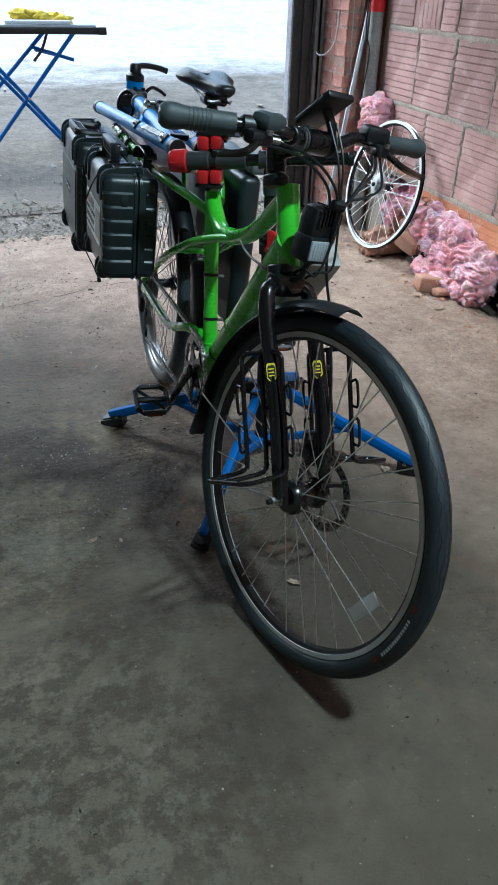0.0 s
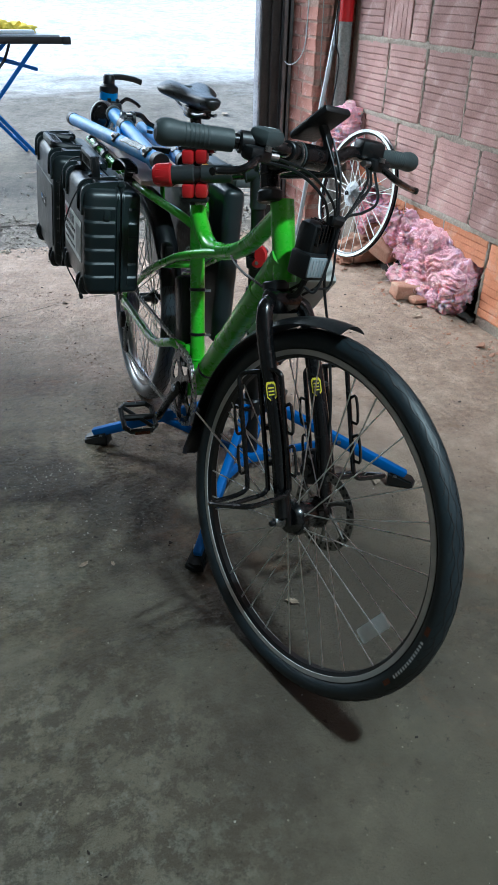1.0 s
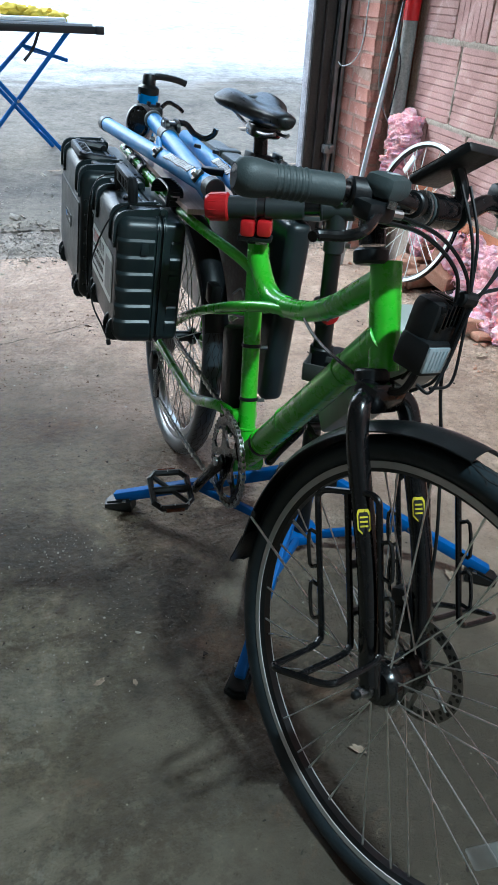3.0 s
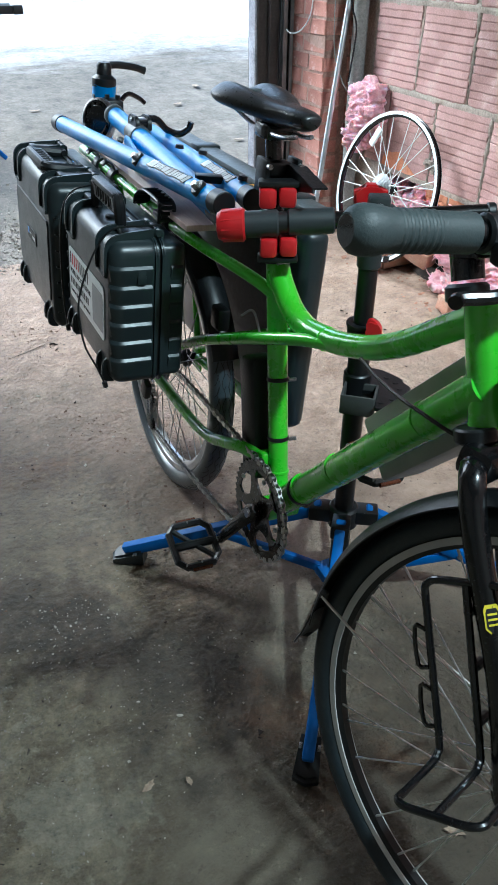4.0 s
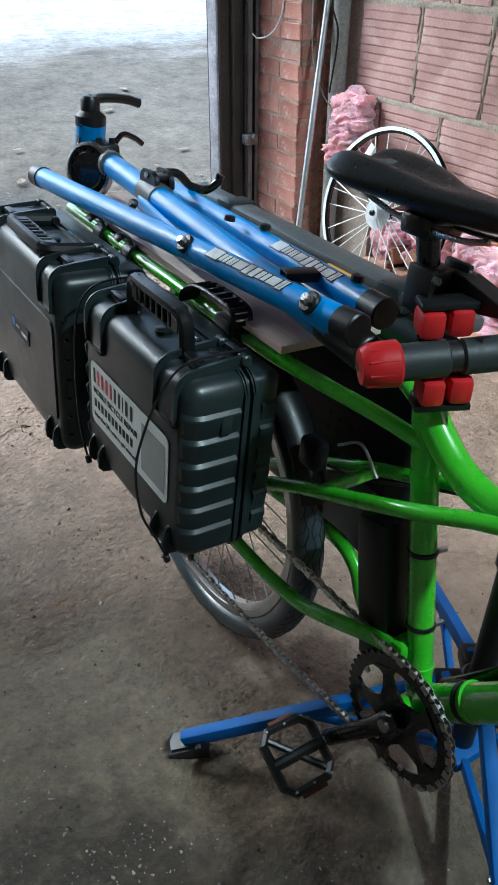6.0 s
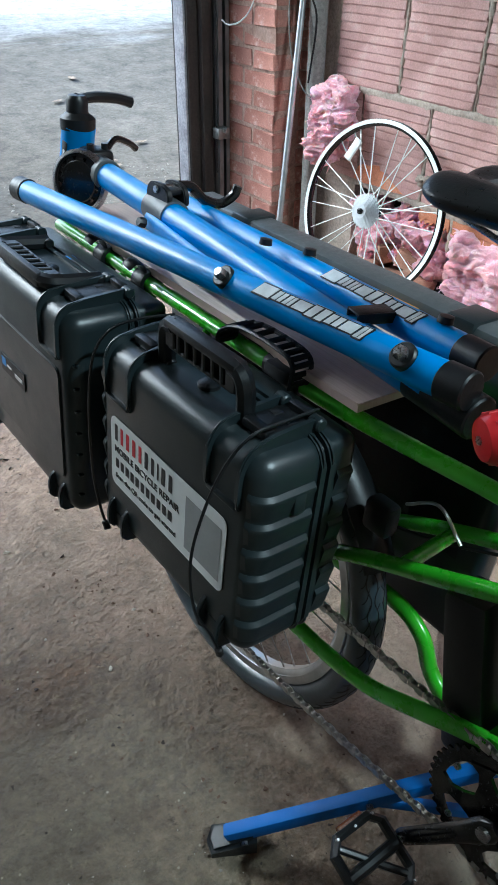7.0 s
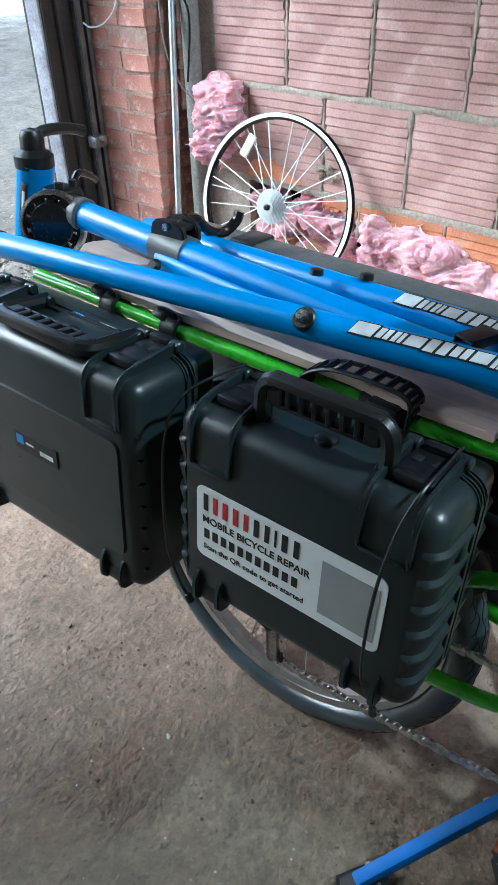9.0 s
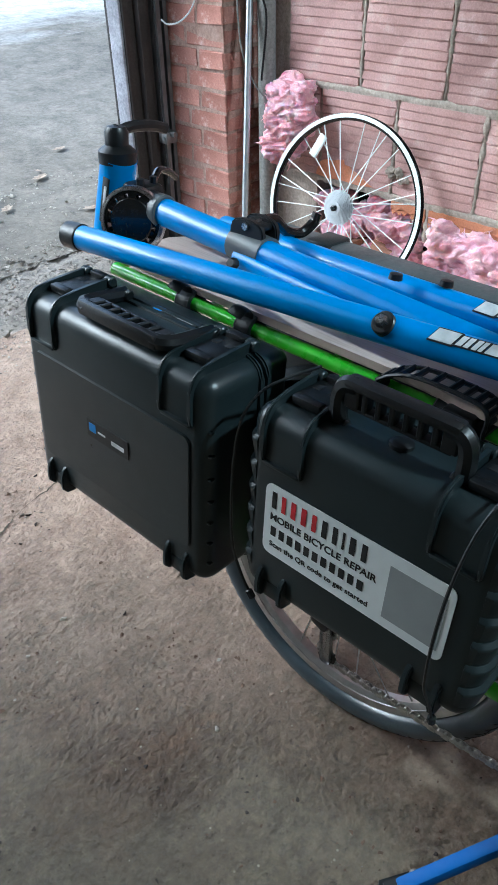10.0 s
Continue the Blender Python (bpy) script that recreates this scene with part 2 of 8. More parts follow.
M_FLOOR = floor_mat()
M_TILE = clay_mat("red clay tile", (0.395, 0.232, 0.214), (0.505, 0.326, 0.304), (0.56, 0.415, 0.392))
M_ORANGE = clay_mat("orange clay tile", (0.54, 0.205, 0.105), (0.64, 0.285, 0.165), (0.60, 0.38, 0.29))
M_BRICK = clay_mat("red brick", (0.33, 0.140, 0.108), (0.46, 0.235, 0.190), (0.66, 0.54, 0.49))
M_MORTAR = rough_mat("grey mortar", (0.262, 0.222, 0.186), (0.45, 0.388, 0.330))
M_PLASTER = rough_mat("old plaster", (0.32, 0.29, 0.26), (0.46, 0.42, 0.38), 3.0)
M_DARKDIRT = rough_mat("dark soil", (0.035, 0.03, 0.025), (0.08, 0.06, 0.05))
M_RUBBLE = clay_mat("broken brick", (0.36, 0.175, 0.115), (0.46, 0.27, 0.19), (0.44, 0.36, 0.29))
M_CRACK = rough_mat("crumbled crack", (0.07, 0.055, 0.042), (0.17, 0.135, 0.10), 40, 0.6)
M_STONE = rough_mat("pale stone chips", (0.30, 0.27, 0.22), (0.52, 0.47, 0.40), 30)
M_CLAMP = simple("charcoal clamp paint", (0.026, 0.031, 0.033), 0.5, 0, 0.2, 14, 0.1)
M_BRICKJOINT = rough_mat("pinkish brick mortar", (0.26, 0.155, 0.120), (0.46, 0.335, 0.280), 12)
M_GRAVEL = rough_mat("broken gravel", (0.15, 0.13, 0.11), (0.34, 0.30, 0.26), 14, 0.9)
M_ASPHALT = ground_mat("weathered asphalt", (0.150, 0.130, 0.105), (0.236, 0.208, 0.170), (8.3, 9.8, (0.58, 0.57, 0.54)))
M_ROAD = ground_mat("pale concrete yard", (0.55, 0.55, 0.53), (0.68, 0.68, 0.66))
M_EARTH = ground_mat("earth verge", (0.16, 0.11, 0.08), (0.24, 0.18, 0.13))
M_WOOL = wool_mat()
M_GREEN = paint_mat("green bicycle paint", (0.100, 0.56, 0.016), 0.20)
M_BLUE = paint_mat("blue enamel", (0.0, 0.245, 0.69), 0.32, 0.2)
M_BLUE2 = paint_mat("blue powder coat", (0.002, 0.100, 0.38), 0.58, 0.0)
M_CASE = case_mat()
M_BLACK = simple("black plastic", (0.0055, 0.0065, 0.0075), 0.40, 0, 0.3, 20, 0.1)
M_GLOSSBLACK = simple("black enamel", (0.004, 0.004, 0.0045), 0.22, 0, 0.3, 15, 0, 0.3)
M_GRIP = simple("dark grey rubber grip", (0.045, 0.058, 0.060), 0.55, 0, 0.2, 18, 0.2)
M_SEAT = simple("black saddle leather", (0.016, 0.017, 0.018), 0.33, 0, 0.25, 16, 0.15)
M_TYRE = tyre_mat("tyre rubber", (0.008, 0.014, 0.018), (0.016, 0.025, 0.031), 0.50, 0.55)
# rear tyre: the sky's blue-grey reflection is put into its base colour
M_TYRE2 = tyre_mat("tyre rubber with painted sky sheen", (0.022, 0.032, 0.040), (0.044, 0.060, 0.072), 0.30, 0.9)
M_ALU = simple("brushed aluminium", (0.60, 0.61, 0.62), 0.30, 1.0, 0.12, 40)
M_RIMSIDE = simple("machined rim wall", (0.56, 0.57, 0.56), 0.55, 0.0, 0.08, 20)
M_STEEL = simple("steel", (0.42, 0.42, 0.43), 0.28, 1.0, 0.2, 60)
M_SPOKE = simple("stainless spoke", (0.80, 0.80, 0.79), 0.38, 1.0, 0.1, 60)
M_ROTOR = simple("ground brake steel", (0.26, 0.25, 0.23), 0.36, 1.0, 0.25, 60)
M_CHAIN = simple("oiled chain steel", (0.52, 0.51, 0.49), 0.36, 1.0, 0.4, 90)
M_GALV = simple("galvanised conduit", (0.50, 0.52, 0.54), 0.38, 0.8, 0.2, 20)
M_PIPE = rough_mat("grey painted pipe", (0.20, 0.20, 0.19), (0.30, 0.295, 0.28), 6, 0.2, 0.6)
M_RED = paint_mat("red plastic", (0.52, 0.010, 0.014), 0.34, 0.2)
M_WOOD = wood_mat()
M_DARKWOOD = rough_mat("dark painted door frame", (0.020, 0.017, 0.016), (0.050, 0.040, 0.036), 5, 0.3, 0.6)
M_PALEEDGE = rough_mat("worn pale frame edge", (0.16, 0.16, 0.18), (0.48, 0.48, 0.53), 9, 0.3, 0.6)
M_TRACK = simple("door track steel", (0.20, 0.20, 0.20), 0.42, 0.8, 0.3, 14)
M_GREYBOX = simple("grey painted panel", (0.05, 0.052, 0.05), 0.5, 0, 0.2, 12, 0.1)
M_PALEPANEL = simple("pale grey plastic sheet", (0.38, 0.39, 0.37), 0.4, 0, 0.15, 12, 0.1)
M_GREYLID = simple("dark grey plastic lid", (0.085, 0.095, 0.098), 0.42, 0, 0.2, 12, 0.1)
M_WHITE = simple("white vinyl label", (0.72, 0.76, 0.75), 0.4, 0, 0.05, 20)
M_PALEGREY = simple("pale grey print", (0.30, 0.32, 0.32), 0.45, 0, 0.05, 20)
M_INK = simple("black ink", (0.012, 0.012, 0.013), 0.5)
M_REDINK = simple("red ink", (0.55, 0.02, 0.03), 0.5)
M_LOGOBLUE = simple("blue badge", (0.03, 0.22, 0.60), 0.4)
M_SILVERINK = simple("silver lettering", (0.62, 0.64, 0.65), 0.4)
M_YELLOW = simple("yellow decal", (0.68, 0.56, 0.03), 0.45)
M_ORANGETAG = simple("orange sticker", (0.75, 0.36, 0.03), 0.5)
M_CLEAR = simple("milky reflector plastic", (0.80, 0.83, 0.84), 0.22, 0, 0.1, 60)
for node in M_CLEAR.node_tree.nodes:
    if node.type == "BSDF_PRINCIPLED":
        node.inputs["Alpha"].default_value = 0.65
M_AMBER = simple("amber reflector", (0.10, 0.030, 0.014), 0.25, 0, 0.1, 60)
M_YCLOTH = simple("yellow cloth", (0.70, 0.52, 0.05), 0.9, 0, 0.2, 20, 0.4, 0, 60)
M_GREYTOP = simple("grey table top", (0.45, 0.47, 0.50), 0.5, 0, 0.1, 10)
M_CARPAINT = simple("dark vehicle paint", (0.02, 0.022, 0.025), 0.25, 0.2, 0.2, 4)
M_SOIL = rough_mat("brown soil crumbs", (0.10, 0.062, 0.042), (0.20, 0.13, 0.09))
M_LEAF = rough_mat("dry leaf", (0.25, 0.18, 0.125), (0.46, 0.365, 0.28), 40)
M_LENS = simple("lamp lens glass", (0.45, 0.52, 0.56), 0.12, 0.4, 0.2, 60)

# ---- mesh helpers ----
OFFSET = {}


def thing(name, label, category, base=(0, 0, 0), within=None, group="", kind=""):
    """An Empty at the base of a thing; its parts are given in the coordinates of `within`."""
    ob = new(name)
    ob.empty_display_size = 0.05
    ob.matrix_basis = (within or Matrix()) @ Matrix.Translation(base)
    OFFSET[ob.name] = Matrix.Translation(base).inverted()
    return tagged(ob, label, category, group, kind)


def mesh_of(name, bm, mat, smooth=35.0, move=None):
    me = bpy.data.meshes.new(name)
    if move is not None:
        bm.transform(move)
    bmesh.ops.recalc_face_normals(bm, faces=bm.faces)
    bm.to_mesh(me)
    bm.free()
    for m in mat if isinstance(mat, (list, tuple)) else [mat]:
        me.materials.append(m)
    if smooth:
        me.polygons.foreach_set("use_smooth", [True] * len(me.polygons))
        me.set_sharp_from_angle(angle=radians(smooth))
    return me


def part(name, bm, mat, parent, label="", smooth=35.0):
    """Links a bmesh as one mesh object under a thing or a part."""
    move = OFFSET.get(parent.name)
    ob = new(name, mesh_of(name, bm, mat, smooth, move))
    ob.parent = parent
    if move is not None:
        OFFSET[ob.name] = move
    return tagged(ob, label)


def solid(name, bm, mat, label, category, kind="", smooth=35.0, group=""):
    """A top-level mesh."""
    return tagged(new(name, mesh_of(name, bm, mat, smooth)), label, category, group, kind)


def piece(name, me, parent, m):
    ob = new(name, me)
    ob.parent = parent
    ob.matrix_basis = m
    return ob


def merge(bm, tmp, m=None):
    me = bpy.data.meshes.new("tmp")
    tmp.to_mesh(me)
    tmp.free()
    if m is not None:
        me.transform(m)
    bm.from_mesh(me)
    bpy.data.meshes.remove(me)
    return bm


def spline(pts, k=6):
    """A smooth line through the points."""
    p = [Vector(q) for q in pts]
    p = [p[0] * 2 - p[1]] + p + [p[-1] * 2 - p[-2]]
    out = []
    for i in range(1, len(p) - 2):
        a, b, c, d = p[i - 1 : i + 3]
        for j in range(k):
            t = j / k
            out.append(0.5 * (2 * b + (c - a) * t + (2 * a - 5 * b + 4 * c - d) * t * t + (3 * b - a - 3 * c + d) * t ** 3))
    return out + [p[-2]]


def tube(bm, pts, r, n=12, closed=False, cap=True, flat=1.0, up=None):
    """A round or flattened tube along a line; r is one radius or one for each point."""
    p = [Vector(q) for q in pts]
    m = len(p)
    rs = [r] * m if isinstance(r, (int, float)) else [r[0] + (r[-1] - r[0]) * i / (m - 1) for i in range(m)] if len(r) == 2 else list(r)
    tang = []
    for i in range(m):
        a, b = (p[i - 1], p[(i + 1) % m]) if closed else (p[max(i - 1, 0)], p[min(i + 1, m - 1)])
        tang.append((b - a).normalized())
    u = Vector(up) if up else Vector((0, 0, 1)) if abs(tang[0].z) < 0.9 else Vector((1, 0, 0))
    rings = []
    for i in range(m):
        u = (u - tang[i] * u.dot(tang[i])).normalized()
        v = tang[i].cross(u)
        rings.append([bm.verts.new(p[i] + (u * math.cos(a) + v * math.sin(a) * flat) * rs[i]) for a in (2 * math.pi * k / n for k in range(n))])
    for i in range(m if closed else m - 1):
        a, b = rings[i], rings[(i + 1) % m]
        for k in range(n):
            bm.faces.new((a[k], a[(k + 1) % n], b[(k + 1) % n], b[k]))
    if cap and not closed:
        bm.faces.new(rings[0][::-1])
        bm.faces.new(rings[-1])
    return bm


def rod(a, b, r, n=12, ends=0.0):
    """A straight tube, with softened ends if asked."""
    bm = bmesh.new()
    a, b = Vector(a), Vector(b)
    if ends:
        d = (b - a).normalized() * ends
        return tube(bm, [a, a + d, b - d, b], [r - ends, r, r, r - ends], n)
    return tube(bm, [a, b], r, n)


def box(size, at=(0, 0, 0), bevel=0.0, rot=None, seg=2):
    bm = bmesh.new()
    bmesh.ops.create_cube(bm, size=1)
    bmesh.ops.scale(bm, vec=size, verts=bm.verts)
    if bevel:
        bmesh.ops.bevel(bm, geom=bm.edges[:], offset=bevel, segments=seg, affect="EDGES", profile=0.5)
    m = Matrix.Translation(at)
    if rot is not None:
        m = m @ rot
    bm.transform(m)
    return bm


def lathe(profile, n=24, m=None, closed=False):
    """Turns (radius, height) pairs round the z axis."""
    bm = bmesh.new()
    rings = []
    for r, z in profile:
        rings.append([bm.verts.new((r * math.cos(a), r * math.sin(a), z)) for a in (2 * math.pi * k / n for k in range(n))] if r > 1e-6 else [bm.verts.new((0, 0, z))])
    pairs = list(zip(rings, rings[1:])) + ([(rings[-1], rings[0])] if closed else [])
    for a, b in pairs:
        for k in range(n):
            q = [a[k % len(a)], a[(k + 1) % len(a)], b[(k + 1) % len(b)], b[k % len(b)]]
            q = [v for i, v in enumerate(q) if v not in q[:i]]
            if len(q) > 2:
                bm.faces.new(q)
    if m is not None:
        bm.transform(m)
    return bm


def plate(outline, thick, m=None, bevel=0.0):
    """An extruded outline, in x and y, from z = 0 up."""
    bm = bmesh.new()
    low = [bm.verts.new((x, y, 0)) for x, y in outline]
    top = [bm.verts.new((x, y, thick)) for x, y in outline]
    bm.faces.new(low[::-1])
    bm.faces.new(top)
    for i in range(len(low)):
        j = (i + 1) % len(low)
        bm.faces.new((low[i], low[j], top[j], top[i]))
    if bevel:
        rim = [e for e in bm.edges if abs(e.verts[0].co.z - e.verts[1].co.z) < 1e-9]
        bmesh.ops.bevel(bm, geom=rim, offset=bevel, segments=2, affect="EDGES")
    if m is not None:
        bm.transform(m)
    return bm


def round_rect(w, h, r, k=4):
    pts = []
    for cx, cy, a0 in ((w / 2 - r, h / 2 - r, 0), (-w / 2 + r, h / 2 - r, 90), (-w / 2 + r, -h / 2 + r, 180), (w / 2 - r, -h / 2 + r, 270)):
        for i in range(k + 1):
            a = radians(a0 + 90 * i / k)
            pts.append((cx + r * math.cos(a), cy + r * math.sin(a)))
    return pts


def axis_to(d, up=(0, 0, 1)):
    """The turn that lays the z axis along d."""
    return Vector(d).to_track_quat("Z", "Y").to_matrix().to_4x4()


def at_axis(p, d):
    return Matrix.Translation(p) @ axis_to(d)


def lump(bm, at, size, seed, rough=0.35, level=3, freq=3.0):
    """A worn, uneven lump."""
    tmp = bmesh.new()
    bmesh.ops.create_icosphere(tmp, subdivisions=level, radius=1)
    for v in tmp.verts:
        d = v.co.normalized()
        k = 1 + rough * noise.fractal(d * freq + Vector((seed * 7.3, seed * 3.1, seed)), 1.0, 2.0, 4)
        v.co = Vector((d.x * size[0], d.y * size[1], d.z * size[2])) * k
    return merge(bm, tmp, Matrix.Translation(at))


def chip(rng, s):
    """A small broken piece with flat facets."""
    bm = bmesh.new()
    pts = [bm.verts.new([rng.uniform(-1, 1) * s * k for k in (1, 0.8, 0.5)]) for _ in range(9)]
    bmesh.ops.convex_hull(bm, input=pts)
    loose = [v for v in bm.verts if not v.link_faces]
    bmesh.ops.delete(bm, geom=loose, context="VERTS")
    return bm


def words(name, text, size, m, mat, parent, width=None, bold=0.0):
    """Flat raised lettering in the built-in font."""
    cu = bpy.data.curves.new(name, "FONT")
    cu.body, cu.size, cu.align_x, cu.align_y, cu.extrude, cu.offset = text, size, "LEFT", "CENTER", 0.0002, bold
    tmp = bpy.data.objects.new("tmp", cu)
    me = bpy.data.meshes.new_from_object(tmp)
    bpy.data.objects.remove(tmp)
    if width:
        xs = [v.co.x for v in me.vertices]
        me.transform(Matrix.Diagonal((width / (max(xs) - min(xs)), 1, 1, 1)))
    me.transform(m)
    if parent.name in OFFSET:
        me.transform(OFFSET[parent.name])
    me.materials.append(mat)
    ob = new(name, me)
    ob.parent = parent
    return ob

# ---- the ground and the floor ----
rng = random.Random(4)


def grid(x0, x1, y0, y1, nx, ny, z):
    bm = bmesh.new()
    rows = [[bm.verts.new((x, y, z(x, y))) for x in (x0 + (x1 - x0) * i / nx for i in range(nx + 1))] for y in (y0 + (y1 - y0) * j / ny for j in range(ny + 1))]
    for a, b in zip(rows, rows[1:]):
        for i in range(nx):
            bm.faces.new((a[i], a[i + 1], b[i + 1], b[i]))
    return bm


def rise(y):
    """The yard climbs away from the door."""
    return 0.0 if y < 5.5 else 0.09 * (y - 5.5) if y < 18.5 else 1.17


def wob(x, y, f, k):
    return k * noise.fractal(Vector((x * f, y * f, 0.3)), 1.0, 2.0, 4)


solid("ground", grid(-400, 400, -400, 400, 8, 8, lambda x, y: -0.12), M_EARTH, "bare earth ground reaching to the horizon", "ground", "structure")
solid("floor", grid(-3.7, 2.5, -3.4, 4.12, 124, 150, lambda x, y: wob(x, y, 1.3, 0.004) + wob(x, y, 9, 0.0025)), M_FLOOR, "worn dusty concrete garage floor with stains, some light and shade painted in", "floor", "structure", 60)
solid("threshold", grid(-3.6, 2.6, 4.08, 4.68, 240, 24, lambda x, y: -0.012 + wob(x, y, 6, 0.012) + wob(x, y, 28, 0.016)), M_GRAVEL, "crumbled gravel threshold strip at the garage door", "threshold", "structure", 60)
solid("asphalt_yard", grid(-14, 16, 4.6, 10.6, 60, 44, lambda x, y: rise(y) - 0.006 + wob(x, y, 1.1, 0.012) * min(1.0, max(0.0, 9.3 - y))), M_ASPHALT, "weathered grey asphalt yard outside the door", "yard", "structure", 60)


def edge(x):
    return 9.75 + 0.25 * noise.noise(Vector((x * 0.6, 2, 0))) + 0.05 * noise.noise(Vector((x * 5, 2, 0)))


bm = bmesh.new()
rows = []
for x in [-30 + 0.4 * i for i in range(160)]:
    rows.append([bm.verts.new((x, y, rise(y) - 0.004)) for y in (edge(x), 11, 14, 18.5, 21)])
for a, b in zip(rows, rows[1:]):
    for i in range(4):
        bm.faces.new((a[i], b[i], b[i + 1], a[i + 1]))
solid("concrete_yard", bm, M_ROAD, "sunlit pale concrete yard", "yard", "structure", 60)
solid("verge", grid(-60, 80, 20.6, 40, 70, 12, lambda x, y: 1.05 + 0.3 * (y - 20.6) + wob(x, y, 0.5, 0.3)), M_EARTH, "brown earth bank behind the yard", "verge", "structure", 60)

# ---- the room's shell ----
WX = 2.2


def wall(name, boxes, mat, label):
    bm = bmesh.new()
    for lo, hi in boxes:
        merge(bm, box([h - l for l, h in zip(lo, hi)], [(l + h) / 2 for l, h in zip(lo, hi)]))
    return solid(name, bm, mat, label, "wall", "structure", 0)


TOP = 3.8
HOLE0, HOLE1 = 2.47, 3.66
wall_east = wall("wall_east", [((WX + 0.011, -3.4, 0.38), (2.42, HOLE0, TOP)), ((WX + 0.011, -3.4, -0.1), (2.42, HOLE0, 0.38)),
                               ((WX + 0.011, HOLE0, 0.38), (2.42, 3.84, TOP)), ((WX + 0.011, HOLE1, -0.1), (2.42, 3.84, 0.38)),
                               ((2.40, HOLE0, -0.1), (2.42, HOLE1, 0.38)), ((2.28, 3.84, -0.1), (2.42, 4.05, TOP))], M_MORTAR,
                 "hollow clay tile wall with grey mortar and a broken hole at its foot")
wall_west = wall("wall_west", [((-3.9, -3.4, -0.1), (-3.65, 4.6, TOP))], M_PLASTER, "plain plastered side wall")
wall_south = wall("wall_south", [((-3.9, -3.65, -0.1), (2.42, -3.4, TOP))], M_PLASTER, "plain plastered back wall")
# left part out of view, placed so that it shades the floor there
wall_north = wall("wall_north", [((-3.65, 4.3, -0.1), (-0.95, 4.6, TOP)), ((-0.95, 4.3, 2.55), (2.06, 4.6, TOP)), ((2.09, 4.39, -0.1), (2.9, 4.6, TOP))], M_PLASTER, "front wall round the wide garage door opening, left side unseen")
# out of view; set high to let the lamp light the floor evenly
wall("ceiling", [((-3.9, -3.65, TOP), (2.6, 4.6, TOP + 0.15))], M_PLASTER, "plain grey ceiling, out of view")

# ribbed clay tiles
def tile_mesh(w, h, mat, seed, ribs=11, upright=False):
    r = random.Random(seed)
    bm = bmesh.new()
    a, b = (h, w) if not upright else (w, h)
    prof = []
    for i in range(ribs):
        z0, z1 = -a / 2 + a * i / ribs, -a / 2 + a * (i + 1) / ribs
        deep = r.uniform(0.45, 1.05)
        prof += [(0.0042 * deep, z0), (0.0036 * deep, z0 + 0.0020), (0.0, z0 + 0.005 + r.uniform(0, 0.003)), (0.0014 * deep, z1 - 0.0008)]
    n = 10
    cols = []
    for j in range(n + 1):
        s = -b / 2 + b * j / n
        out = 1.0 if j in (0, n) else 0.0
        cols.append([bm.verts.new((x + out * 0.004 + r.uniform(-0.0006, 0.0009), s + (r.uniform(-0.006, 0.005) * (1 if j else -1) if out else 0), z + r.uniform(-0.0007, 0.0007))) for x, z in prof])
    for c, d in zip(cols, cols[1:]):
        for i in range(len(prof) - 1):
            bm.faces.new((c[i], c[i + 1], d[i + 1], d[i]))
    back = [[bm.verts.new((0.05, v.co.y, v.co.z)) for v in (c[0], c[-1])] for c in (cols[0], cols[-1])]
    bm.faces.new([*cols[0][::-1], back[0][0], back[0][1]])
    bm.faces.new([*cols[-1], back[1][1], back[1][0]])
    bm.faces.new([c[0] for c in cols] + [back[1][0], back[0][0]])
    bm.faces.new([c[-1] for c in cols[::-1]] + [back[0][1], back[1][1]])
    if upright:
        bm.transform(Matrix.Rotation(radians(90), 4, "X"))
    return mesh_of("tile", bm, mat, 0)


PITCH, JOINT = 0.337, 0.018
full = [tile_mesh(PITCH - JOINT, 0.333 - JOINT, M_TILE, s) for s in range(5)]
orange = [tile_mesh(PITCH - JOINT, 0.318, M_ORANGE, s + 20, 9) for s in range(3)]
k = 0
for course in range(10):
    zc = 0.385 + 0.333 * course + 0.1665
    y = (3.313 if course % 2 == 0 else 3.476) + PITCH
    if course == 2:
        for y0, y1, up in ((3.81, 3.565, False), (3.552, 3.31, True), (3.297, 3.165, False)):
            piece("tile", tile_mesh(y0 - y1, 0.333 - JOINT, M_TILE, int(y0 * 100), 6 if up else 11, up), wall_east, pose(WX + 0.001, (y0 + y1) / 2, zc))
        y = 3.15
    elif course % 2 == 0:
        piece("tile", tile_mesh(0.16, 0.333 - JOINT, M_TILE, 60 + course), wall_east, pose(WX, 3.313 + PITCH + 0.085, zc))
    while y > -3.3:
        me = full[k % 5]
        if course == 0 and 2.9 < y - PITCH / 2 < 3.7:
            me = tile_mesh(PITCH - JOINT, 0.333 - JOINT, M_TILE, k + 40)
        piece("tile", me, wall_east, pose(WX + rng.uniform(-0.002, 0.003), y - PITCH / 2 + rng.uniform(-0.002, 0.002), zc, rng.uniform(-0.4, 0.4)))
        y -= PITCH
        k += 1
# the lowest, orange course: whole tiles, then a row broken away above the hole
y = 2.465
while y > -3.3:
    piece("tile", orange[k % 3], wall_east, pose(WX + rng.uniform(-0.002, 0.004), y - PITCH / 2, 0.21, rng.uniform(-0.4, 0.4)))
    y -= PITCH
    k += 1


